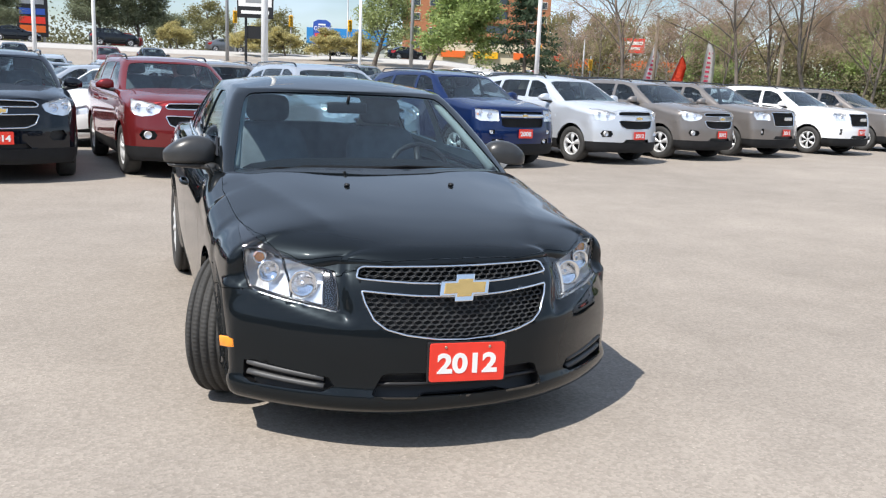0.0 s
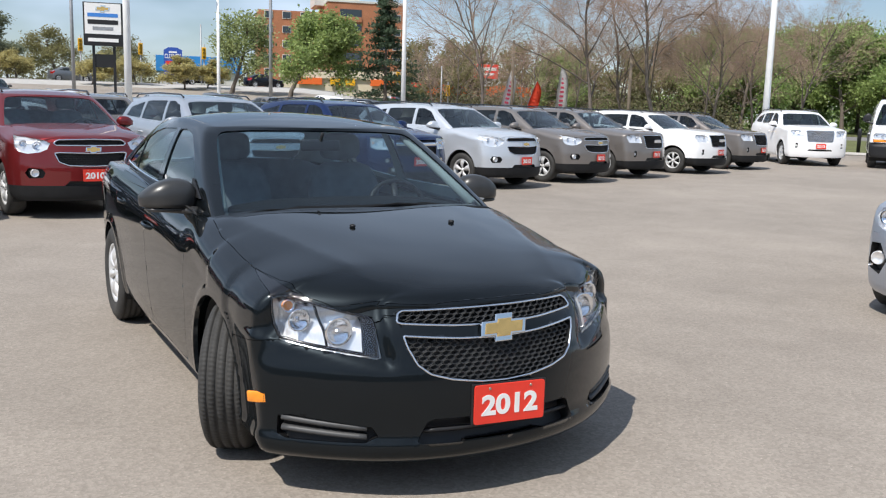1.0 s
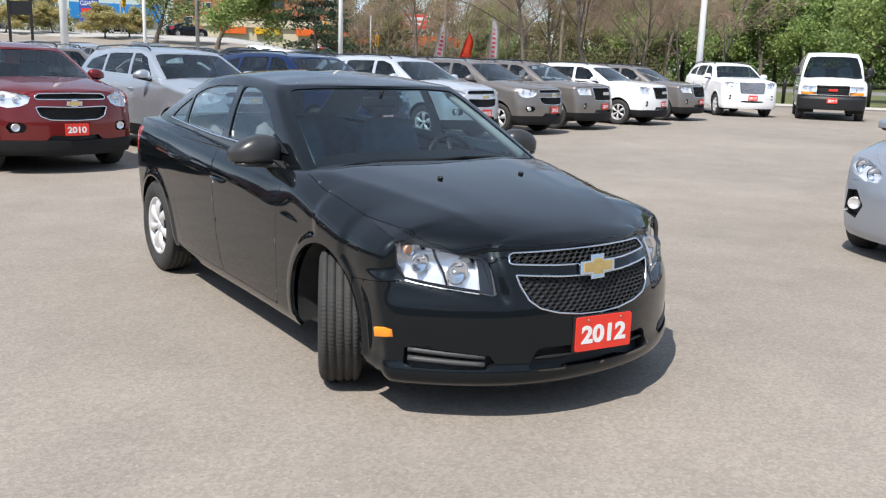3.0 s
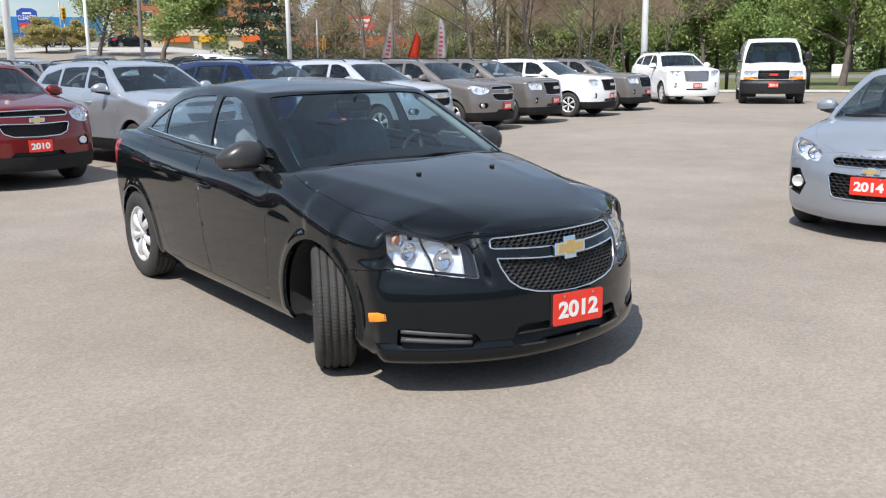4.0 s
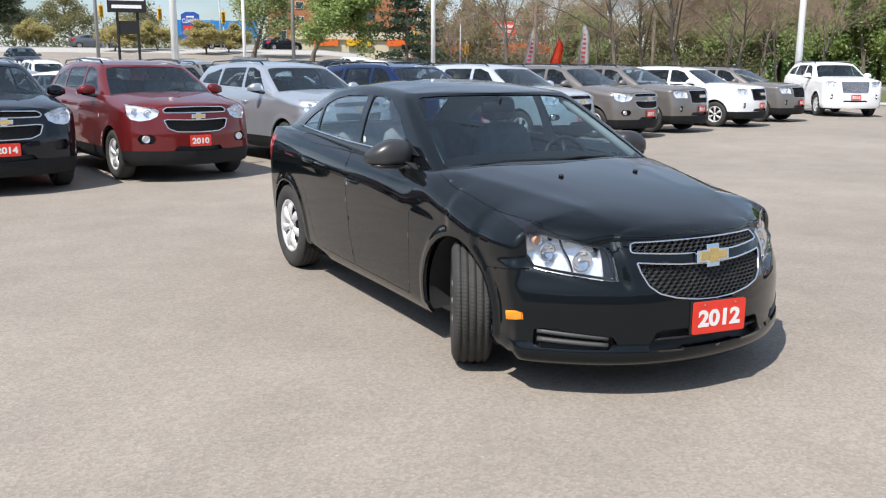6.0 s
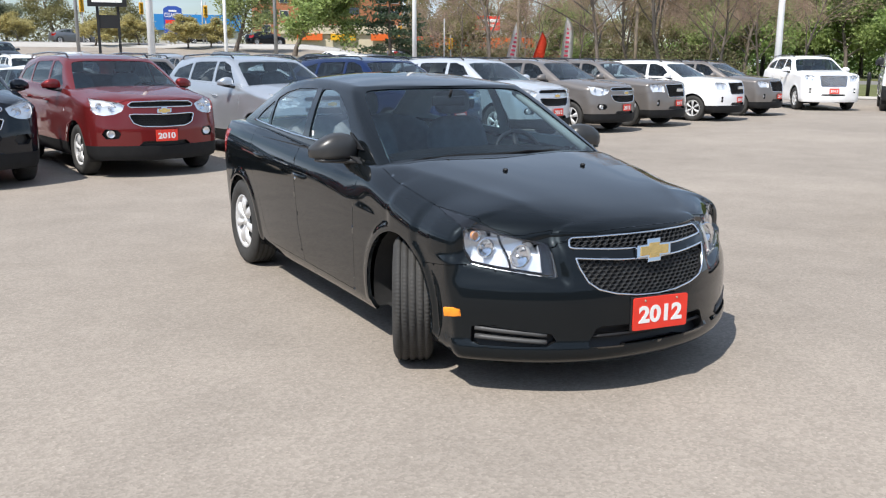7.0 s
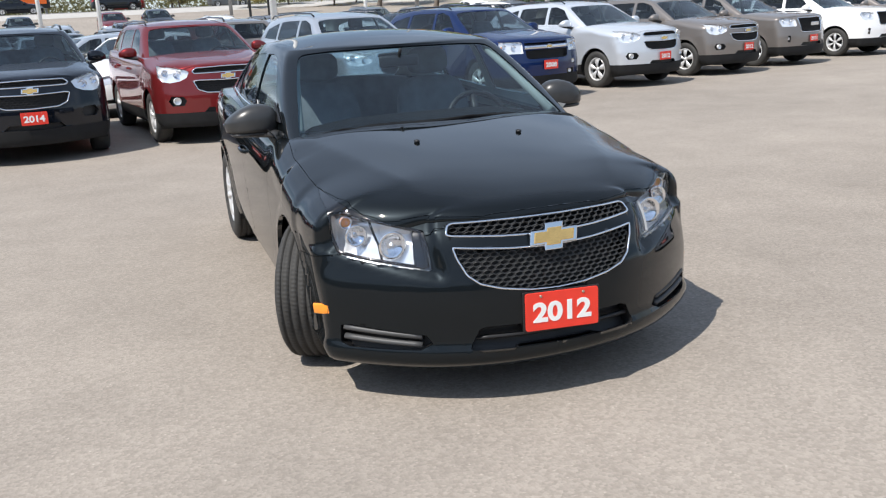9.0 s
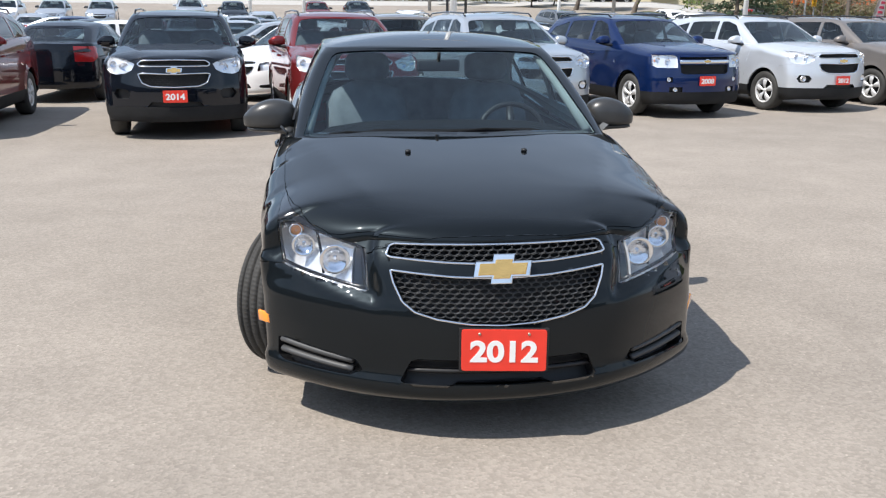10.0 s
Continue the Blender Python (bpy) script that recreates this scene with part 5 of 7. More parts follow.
# ---- the black saloon ----
hero, hero_y, hero_w, hero_x, hero_g = build_car("black_saloon_car", "glossy black compact saloon car with its front wheels turned", SALOON, BLACK_PAINT, pose(-0.4, 1.5, 0, 0, 0, -0.45) @ pose(0.4, -1.5, 0), step=0.021, fine=True)
board = year_board(hero, (0.0, -0.022, 0.392), "2012", 0.312, 0.160, turn=-7.0)
bracket = part("board_bracket", join(box((0.33, 0.012, 0.168), (0, 0.010, 0.0), 0.004), box((0.20, 0.05, 0.10), (0, 0.035, 0.0), 0.004)), PLASTIC, board, "black plastic bracket", smooth=False)
bowtie(hero, (0.002, hero_y(0, 0.68) - 0.014, 0.682), 0.212, tilt=-14)
for sx in (-1, 1):
    # slats in the corner recess
    for z0, z1 in ((0.338, 0.312), (0.297, 0.277)):
        pts = [(sx * x, hero_y(sx * x, 0.31, 0.016), z1 + (z0 - z1) * (x - 0.54) / 0.27) for x in np.linspace(0.545, 0.815, 10)]
        part("recess_slat", tube(pts, 0.013, sides=8, flat=1.3), GREY_PLASTIC, hero, "matt grey slat")
    # side marker
    marker = box((0.014, 0.098, 0.046), (0, 0, 0), 0.006)
    xs = hero_x(0.43, 0.402)
    m0 = part("side_marker", marker, AMBER, hero, "amber side marker lamp")
    m0.matrix_basis = pose(sx * (xs + 0.0), 0.432, 0.402, 6 * sx, 0, -sx * 32)
    # bright belt line and sail panel
    pts = [(sx * hero_g(y, z, 0.003), y, z) for y, z in [(q, float(curve((1.62, 1.056), (2.4, 1.068), (3.2, 1.102), (3.62, 1.126))(q))) for q in np.linspace(1.80, 3.64, 30)]]
    part("belt_trim", tube(pts, 0.009, sides=6, flat=0.6), CHROME, hero, "bright chrome belt strip")
    sail = bmesh.new()
    tri = [(1.60, 1.062), (1.74, 1.066), (1.825, 1.15)]
    lo = [sail.verts.new((sx * hero_g(y, z, 0.004), y, z)) for y, z in tri]
    hi = [sail.verts.new((sx * hero_g(y, z, 0.014), y, z)) for y, z in tri]
    sail.faces.new(hi)
    for q in range(3):
        sail.faces.new([lo[q], lo[(q + 1) % 3], hi[(q + 1) % 3], hi[q]])
    bmesh.ops.recalc_face_normals(sail, faces=sail.faces[:])
    part("sail_panel", sail, PLASTIC, hero, smooth=False)
    # pillar cover between the side windows
    cover = bmesh.new()
    rows = [[cover.verts.new((sx * hero_g(y0 + f * (y1 - y0), z, 0.003), y0 + f * (y1 - y0), z)) for f in (0, 0.5, 1)] for z, y0, y1 in [(z, 2.437 + (z - 1.08) * 0.145, 2.538 + (z - 1.08) * 0.05) for z in np.linspace(1.078, 1.39, 12)]]
    for a, b in zip(rows, rows[1:]):
        for q in range(2):
            cover.faces.new([a[q], a[q + 1], b[q + 1], b[q]])
    bmesh.ops.recalc_face_normals(cover, faces=cover.faces[:])
    part("pillar_cover", cover, GLOSS_BLACK, hero, "gloss black pillar cover")
    # washer nozzle
    for dx in (0.266,):
        z = 0.988
        part("washer_nozzle", ellipsoid((0.013, 0.016, 0.009), (sx * dx, 0.927, z + 0.002), 2.6, 12, 8), PLASTIC, hero)
    # trim on the inside of the windscreen pillar
    part("pillar_trim", tube([(sx * (x - 0.03), hero_w(x - 0.01, z) + 0.085, z) for x, z in ((0.755, 1.01), (0.72, 1.12), (0.672, 1.24), (0.615, 1.36))], [0.030, 0.030, 0.026, 0.022], sides=10), PILLAR_TRIM, hero, "pale pillar trim")
    # key cylinder
    part("lock_cylinder", ellipsoid((0.006, 0.012, 0.012), (sx * hero_x(2.42, 0.815, 0.0), 2.425, 0.815), 2.0, 10, 8), CHROME, hero)
part("intake_bar", tube([(x, hero_y(x, 0.30, 0.022), 0.298) for x in np.linspace(-0.345, 0.345, 15)], 0.010, sides=6, flat=1.3), PLASTIC, hero)
# wipers and scuttle
def on_screen(x, z, d):
    return (x, hero_w(x, z) - d, z)


for xs, zs in (((-0.71, -0.52, -0.31), (1.004, 1.026, 1.018)), ((-0.21, 0.15, 0.58), (1.016, 1.040, 1.012))):
    w = part("wiper", tube([on_screen(x, z, 0.022) for x, z in zip(xs, zs)], [0.006, 0.010, 0.007], sides=6), SCUTTLE, hero, "black wiper")
    part("wiper_blade", tube([on_screen(x, z - 0.012, 0.009) for x, z in zip(np.linspace(xs[0], xs[-1], 7), np.interp(np.linspace(0, 1, 7), (0, 0.5, 1), zs))], 0.006, sides=5), SCUTTLE, w)
scuttle = bmesh.new()
rows = []
for x in np.linspace(-0.745, 0.745, 40):
    a, b = on_screen(x, 1.008 - 0.016 * abs(x / 0.745) ** 2, 0.003), on_screen(x, 0.985, 0.055)
    rows.append([scuttle.verts.new(a), scuttle.verts.new((a[0], a[1] - 0.02, a[2] - 0.012)), scuttle.verts.new((b[0], b[1], 0.985))])
for a, b in zip(rows, rows[1:]):
    for q in range(2):
        scuttle.faces.new([a[q], a[q + 1], b[q + 1], b[q]])
bmesh.ops.recalc_face_normals(scuttle, faces=scuttle.faces[:])
part("scuttle_panel", scuttle, SCUTTLE, hero, "black plastic scuttle panel")
# inside
part("cabin_mirror", join(box((0.24, 0.03, 0.065), (0.0, 1.99, 1.315), 0.012), tube([(0, 1.95, 1.385), (0, 1.985, 1.335)], 0.01, sides=6)), PLASTIC, hero)
for a in (210, 330, 90):
    q = radians(a)
    part("wheel_spoke", tube([(0.367, 1.70, 0.95), (0.367 + 0.175 * math.cos(q), 1.70 + 0.07 * math.sin(q), 0.95 + 0.16 * math.sin(q))], [0.022, 0.014], sides=6, flat=1.4), PLASTIC, hero)
part("wheel_boss", ellipsoid((0.06, 0.025, 0.05), (0.367, 1.70, 0.945), 2.5), PLASTIC, hero)
part("window_sticker", box((0.003, 0.03, 0.035), (-hero_g(2.40, 1.105, -0.004), 2.395, 1.105)), SIGN_WHITE, hero, "small white sticker", smooth=False)


# ---- setting ----
def asphalt(name, color):
    """Worn asphalt: speckled stones, paler and darker patches, faint stains."""
    m = bpy.data.materials.new(name)
    m.use_nodes = True
    n, l = m.node_tree.nodes, m.node_tree.links
    b = n["Principled BSDF"]
    b.inputs["Roughness"].default_value = 0.88
    b.inputs["Specular IOR Level"].default_value = 0.25
    co = n.new("ShaderNodeTexCoord")

    def noise_node(scale, detail, rough=0.55):
        t = n.new("ShaderNodeTexNoise")
        t.inputs["Scale"].default_value, t.inputs["Detail"].default_value, t.inputs["Roughness"].default_value = scale, detail, rough
        l.new(co.outputs["Object"], t.inputs["Vector"])
        return t

    def span(node, a, b2, lo, hi):
        r = n.new("ShaderNodeMapRange")
        for key, v in (("From Min", a), ("From Max", b2), ("To Min", lo), ("To Max", hi)):
            r.inputs[key].default_value = v
        l.new(node.outputs[0], r.inputs["Value"])
        return r

    def times(a, b2):
        t = n.new("ShaderNodeMath")
        t.operation = "MULTIPLY"
        l.new(a.outputs[0], t.inputs[0])
        l.new(b2.outputs[0], t.inputs[1])
        return t
    broad = span(noise_node(0.16, 5), 0.3, 0.7, 0.86, 1.10)
    middle = span(noise_node(1.3, 6, 0.65), 0.3, 0.7, 0.92, 1.08)
    stone = n.new("ShaderNodeTexVoronoi")
    stone.inputs["Scale"].default_value = 70
    l.new(co.outputs["Object"], stone.inputs["Vector"])
    speck = n.new("ShaderNodeSeparateColor")
    l.new(stone.outputs["Color"], speck.inputs["Color"])
    grain = span(speck, 0.0, 1.0, 0.86, 1.14)
    fine = span(noise_node(260, 3), 0.3, 0.7, 0.91, 1.09)
    pale = n.new("ShaderNodeTexVoronoi")
    pale.inputs["Scale"].default_value = 24
    l.new(co.outputs["Object"], pale.inputs["Vector"])
    dots = span(pale, 0.05, 0.15, 1.36, 1.0)
    spots = span(noise_node(0.55, 3), 0.68, 0.76, 1.0, 0.86)
    fac = times(times(times(broad, middle), times(grain, fine)), times(dots, spots))
    v = n.new("ShaderNodeVectorMath")
    v.operation = "SCALE"
    v.inputs[0].default_value = color
    l.new(fac.outputs[0], v.inputs["Scale"])
    l.new(v.outputs["Vector"], b.inputs["Base Color"])
    bp = n.new("ShaderNodeBump")
    bp.inputs["Strength"].default_value, bp.inputs["Distance"].default_value = 0.35, 0.004
    l.new(stone.outputs["Distance"], bp.inputs["Height"])
    l.new(bp.outputs["Normal"], b.inputs["Normal"])
    return m


ASPHALT = asphalt("worn_asphalt", (0.312, 0.273, 0.233))
ROAD = asphalt("road_asphalt", (0.22, 0.21, 0.20))
GRASS = mat("mown_grass", (0.125, 0.135, 0.045), rough=0.9, var=0.3, scale=0.8, fine=0.3, bump=0.6, bscale=30)
KERB = mat("concrete_kerb", (0.45, 0.43, 0.40), rough=0.85, var=0.1, scale=2, fine=0.1)
WALL = mat("grey_unseen_wall", (0.10, 0.10, 0.10), rough=0.7, var=0.12, scale=0.6, fine=0.05)
STEEL = mat("white_painted_steel", (0.86, 0.86, 0.84), rough=0.45, var=0.06, scale=3, fine=0.04)
GREY_STEEL = mat("galvanised_steel", (0.35, 0.36, 0.37), rough=0.5, metal=0.5, var=0.1, scale=4)
BRICK = mat("orange_brick", (0.42, 0.17, 0.085), rough=0.85, var=0.1, scale=0.6, fine=0.15)
CREAM = mat("cream_render", (0.62, 0.54, 0.40), rough=0.8, var=0.08, scale=0.5)
PALE = mat("pale_concrete", (0.62, 0.60, 0.56), rough=0.8, var=0.08, scale=0.5)
DARK_GLASS = mat("dark_window_glass", (0.03, 0.04, 0.05), rough=0.08, coat=0.5)
BLUE_ROOF = mat("bright_blue_roof", (0.03, 0.25, 0.62), rough=0.5, var=0.06)
ORANGE = mat("orange_fascia", (0.75, 0.14, 0.02), rough=0.5, var=0.1)
SIGN_BLUE = mat("sign_blue", (0.03, 0.09, 0.40), rough=0.5, var=0.05)
BAR_BLUE = mat("sign_bar_blue", (0.05, 0.22, 0.62), rough=0.5)
SIGN_BLACK = mat("sign_black", (0.012, 0.012, 0.013), rough=0.5, var=0.1)
YELLOW = mat("signal_yellow", (0.80, 0.42, 0.01), rough=0.5, var=0.05)
BARK = mat("grey_brown_bark", (0.15, 0.125, 0.105), rough=0.95, var=0.25, scale=3, fine=0.25, bump=0.5, bscale=25)
TWIG = mat("brown_twig", (0.37, 0.265, 0.20), rough=0.95, var=0.2, scale=2)
WOOD = mat("weathered_wood", (0.25, 0.20, 0.15), rough=0.9, var=0.2, scale=2, fine=0.2)


def leaf_mat(name, color, spread=0.35):
    m = bpy.data.materials.new(name)
    m.use_nodes = True
    n, l = m.node_tree.nodes, m.node_tree.links
    b = n["Principled BSDF"]
    b.inputs["Roughness"].default_value = 0.6
    b.inputs["Specular IOR Level"].default_value = 0.25
    g = n.new("ShaderNodeNewGeometry")
    r = n.new("ShaderNodeMapRange")
    r.inputs["To Min"].default_value, r.inputs["To Max"].default_value = 1 - spread, 1 + spread
    l.new(g.outputs["Random Per Island"], r.inputs["Value"])
    v = n.new("ShaderNodeVectorMath")
    v.operation = "SCALE"
    v.inputs[0].default_value = color
    l.new(r.outputs["Result"], v.inputs["Scale"])
    l.new(v.outputs["Vector"], b.inputs["Base Color"])
    t = n.new("ShaderNodeBsdfTranslucent")
    l.new(v.outputs["Vector"], t.inputs["Color"])
    mx = n.new("ShaderNodeMixShader")
    mx.inputs["Fac"].default_value = 0.45
    l.new(b.outputs["BSDF"], mx.inputs[1])
    l.new(t.outputs["BSDF"], mx.inputs[2])
    l.new(mx.outputs["Shader"], n["Material Output"].inputs["Surface"])
    return m


LEAF = leaf_mat("maple_leaf", (0.32, 0.40, 0.145))
LEAF_PALE = leaf_mat("pale_leaf", (0.36, 0.41, 0.19))
LEAF_OLIVE = leaf_mat("olive_leaf", (0.50, 0.44, 0.20))
LEAF_BROWN = leaf_mat("half_open_leaf", (0.27, 0.25, 0.12))
LEAF_DARK = leaf_mat("deep_green_leaf", (0.30, 0.40, 0.14))
# scrub colour is darkened to include the shade beneath the trees
SCRUB = leaf_mat("scrub_leaf", (0.17, 0.16, 0.085), 0.5)
NEEDLE = leaf_mat("spruce_needle", (0.085, 0.125, 0.075))
PINE = leaf_mat("pine_needle", (0.20, 0.22, 0.135))


def slab(name, poly, z, thick, material, label, category, kind="structure"):
    bm = bmesh.new()
    f = bm.faces.new([bm.verts.new((x, y, z)) for x, y in poly])
    bm.normal_update()
    if f.normal.z < 0:
        f.normal_flip()
    r = bmesh.ops.extrude_face_region(bm, geom=[f])
    bmesh.ops.translate(bm, vec=(0, 0, -thick), verts=[g for g in r["geom"] if isinstance(g, bmesh.types.BMVert)])
    bmesh.ops.recalc_face_normals(bm, faces=bm.faces[:])
    return tagged(part(name, bm, material, smooth=False), label, category, kind=kind)


EYE0 = (-3.23, -2.96)


def polar(bearing, d):
    """A place by its bearing from the y axis, clockwise, and its distance from a point of the lot."""
    a = radians(bearing)
    return EYE0[0] + d * math.sin(a), EYE0[1] + d * math.cos(a)


bm = bmesh.new()
bmesh.ops.create_grid(bm, x_segments=60, y_segments=60, size=1500)
tagged(part("ground", bm, ASPHALT, smooth=False), "worn pale grey-beige asphalt of the car lot", "ground", kind="structure")
slab("grass_verge", [polar(36, 66), polar(48, 52), polar(54, 46), polar(62, 46), polar(80, 46), polar(80, 78), polar(62, 76), polar(50, 78), polar(36, 84)], 0.10, 0.3, GRASS, "mown green grass verge beside the lot", "grass")
def bank(x, y):
    """The height of the ground, which rises gently towards the road."""
    d, b = math.hypot(x - EYE0[0], y - EYE0[1]), math.degrees(math.atan2(x - EYE0[0], y - EYE0[1]))
    f = min(max((33 - b) / 11, 0), 1)
    return 3.4 * min(max((d - 46) / 46, 0), 1) ** 1.1 * f * f * (3 - 2 * f)


def sloping(name, d0, d1, n, material, label, category, lift):
    bm = bmesh.new()
    rows = []
    for b in range(-44, 37, 2):
        rows.append([])
        for d in np.linspace(d0, d1, n):
            x, y = polar(b, d)
            h = bank(x, y)
            rows[-1].append(bm.verts.new((x, y, h + (lift if h > 0.02 else -0.04))))
    for p, q in zip(rows, rows[1:]):
        for i in range(n - 1):
            bm.faces.new([p[i], p[i + 1], q[i + 1], q[i]])
    bmesh.ops.recalc_face_normals(bm, faces=bm.faces[:])
    ob = part(name, bm, material)
    if ob.data.polygons[0].normal.z < 0:
        ob.data.flip_normals()
    return tagged(ob, label, category, kind="structure")


sloping("ground", 44, 84.2, 24, ASPHALT, "worn asphalt that rises towards the road", "ground", 0.012)
sloping("pavement", 84, 90.2, 5, KERB, "pale concrete pavement along the road", "pavement", 0.02)
sloping("road", 90, 118.2, 8, ROAD, "grey asphalt road above the lot", "road", 0.012)
sloping("grass_field", 118, 260, 12, GRASS, "grass beyond the road", "grass", 0.02)
slab("road", [polar(-40, 100), polar(0, 91), polar(20, 89), polar(36, 91), polar(50, 79), polar(62, 77), polar(80, 79), polar(80, 100), polar(62, 98), polar(50, 102), polar(20, 118), polar(-40, 122)], 0.02, 0.3, ROAD, "grey asphalt road beyond the lot", "road")
slab("grass_field", [polar(30, 126), polar(50, 103), polar(62, 99), polar(80, 101), polar(80, 400), polar(30, 400)], 0.06, 0.3, GRASS, "rough grass beneath the woods", "grass")
pts = [polar(b, d) for b, d in ((36, 65.6), (42, 58.5), (48, 51.6), (54, 45.6), (62, 45.6), (80, 45.6))]
tagged(part("kerb", tube([(x, y, 0.06) for x, y in pts], 0.11, sides=6), KERB, smooth=False), "pale concrete kerb along the grass", "kerb", kind="structure")
# unseen walls, added only to give the car sides something dark to reflect
for nm, size, at in (("wall_west", (0.3, 62, 4.0), (-21, 0, 2.0)), ("wall_south", (60, 0.3, 4.0), (9, -24, 2.0))):
    tagged(part(nm, box(size, at), WALL, smooth=False), "plain dark grey wall out of view, added for reflections", "wall", kind="structure")


# ---- cars in the rows ----
ROW = "cars parked in the front row"
build_car("crossover_car", "dark blue-black crossover car with a red year board", dict(CROSSOVER, fog=0), DARK_PAINT, place(CROSSOVER, -3.42, 9.78, 6), group=ROW, year="2014", tint=TINTED)
build_car("crossover_car", "deep red crossover car with a red year board", CROSSOVER, RED_PAINT, place(CROSSOVER, -1.0, 10.2, 8), group=ROW, year="2010", tint=TINTED)
build_car("crossover_car", "silver crossover car with dark window visors", CROSSOVER, MID_SILVER, place(CROSSOVER, 1.8, 10.95, 10), group=ROW, tint=TINTED)
blue, blue_y, *_ = build_car("crossover_car", "bright blue older crossover car with a red year board", BOXY, BLUE_PAINT, place(BOXY, 4.65, 11.7, 12), group=ROW, year="2008", tint=TINTED)
part("grille_bar", tube([(x, blue_y(x, 0.925, -0.004), 0.925) for x in np.linspace(-0.47, 0.47, 15)], 0.032, sides=8, flat=0.45), CHROME, blue, "bright chrome grille bar")
build_car("crossover_car", "pale silver crossover car with a red year board", CROSSOVER, SILVER_PAINT, place(CROSSOVER, 7.45, 12.4, 14), group=ROW, year="2012", tint=TINTED)
build_car("crossover_car", "taupe crossover car with round chrome fog lamps", CROSSOVER, TAUPE_PAINT, place(CROSSOVER, 10.1, 13.25, 15), group=ROW, year="2012", tint=TINTED)
build_car("crossover_car", "taupe crossover car with a tall square black grille", TALL_GRILLE, TAUPE_PAINT, place(TALL_GRILLE, 12.6, 14.1, 16), group=ROW, year="2011", tint=TINTED)
build_car("crossover_car", "white crossover car with a tall square black grille", TALL_GRILLE, WHITE_PAINT, place(TALL_GRILLE, 15.85, 15.0, 16), group=ROW, year="2011", tint=TINTED)
build_car("crossover_car", "taupe crossover car parked beside a white one", TALL_GRILLE, TAUPE_PAINT, place(TALL_GRILLE, 19.0, 16.2, 16), group=ROW, year="2011", tint=TINTED)
build_car("crossover_car", "white crossover car with a bright chrome net grille", BRIGHT_GRILLE, WHITE_PAINT, pose(24.2, 16.6, 0, 0, 0, -33), group=ROW, year="2013", tint=TINTED)[0].scale = (1.08, 1.08, 1.13)
van, van_y, *_ = build_car("cargo_van", "white cargo van with a black bumper and grille", VAN, WHITE_PAINT, pose(25.85, 14.6, 0, 0, 0, -55), category="van", year="2011", tint=TINTED)
part("emblem", box((0.26, 0.02, 0.065), (0, van_y(0, 0.91) - 0.005, 0.91), 0.004), SIGN_RED, van, "plain red emblem", smooth=False)
for sx in (-1, 1):
    part("turn_lamp", box((0.40, 0.03, 0.075), (sx * 0.69, van_y(sx * 0.69, 0.81) + 0.01, 0.812), 0.01), AMBER, van, "amber turn lamp")
for ob in [o for o in bpy.data.objects if o.parent is None and "tall square black grille" in o.get("label", "")]:
    part("emblem", box((0.30, 0.02, 0.075), (0, -0.012, 0.92), 0.004), BADGE_SILVER, ob, "plain silver emblem", smooth=False)
van.scale = (1.12, 1.06, 1.14)
build_car("hatchback_car", "pale silver small hatchback car with a red year board", HATCH, DULL_SILVER, pose(4.38, 0.68, 0, 0, 0, -80), year="2014", tint=TINTED)
build_car("crossover_car", "deep red crossover car parked beside a dark one", CROSSOVER, RED_PAINT, place(CROSSOVER, -6.9, 9.6, 4), group=ROW, tint=TINTED)

# plain cars of the back rows, built once and copied in other colours
FAR_SALOON = dict({q: v for q, v in SALOON.items() if q not in ("ledge", "nose", "crease", "lip", "lamp_tail")}, nv=18, nt=10, gv=9, gt=6, steer=0.0, front_in=0.018, offS=SIDE)
FAR_CROSSOVER = dict(CROSSOVER, nv=16, nt=9, gv=7, gt=5)
far_a, *_ = build_car("saloon_car", "dark saloon car seen from behind", FAR_SALOON, DARK_PAINT, pose(-5.6, 18.9, 0, 0, 0, 179), group="cars in the back rows", step=0.07, simple=True, tint=TINTED)
far_b, *_ = build_car("crossover_car", "silver crossover car in the back rows", FAR_CROSSOVER, SILVER_PAINT, pose(16.5, 24.5, 0, 0, 0, 8), group="cars in the back rows", step=0.09, simple=True, tint=TINTED)
COLOURS = (("white", WHITE_PAINT), ("silver", MID_SILVER), ("black", DARK_PAINT), ("grey", GREY_PAINT), ("red", RED_PAINT), ("taupe", TAUPE_PAINT), ("blue", BLUE_PAINT))


def repaint(ob, old, material):
    for o in ob.children_recursive:
        if o.type == "MESH" and o.data.materials and o.data.materials[0] is old:
            o.material_slots[0].link = "OBJECT"
            o.material_slots[0].material = material


def far_car(kind, colour, x, y, turn):
    base, old, word = (far_a, DARK_PAINT, "saloon") if kind == "s" else (far_b, SILVER_PAINT, "crossover")
    name, material = COLOURS[colour]
    z0, z1 = bank(x, y), bank(x - 4.5 * math.sin(radians(turn)), y + 4.5 * math.cos(radians(turn)))
    ob = copy_thing(base, pose(x, y, z0 + 0.01, math.degrees(math.atan((z1 - z0) / 4.5)), 0, turn))
    repaint(ob, old, material)
    return tagged(ob, f"{name} {word} car parked among others in the back rows")


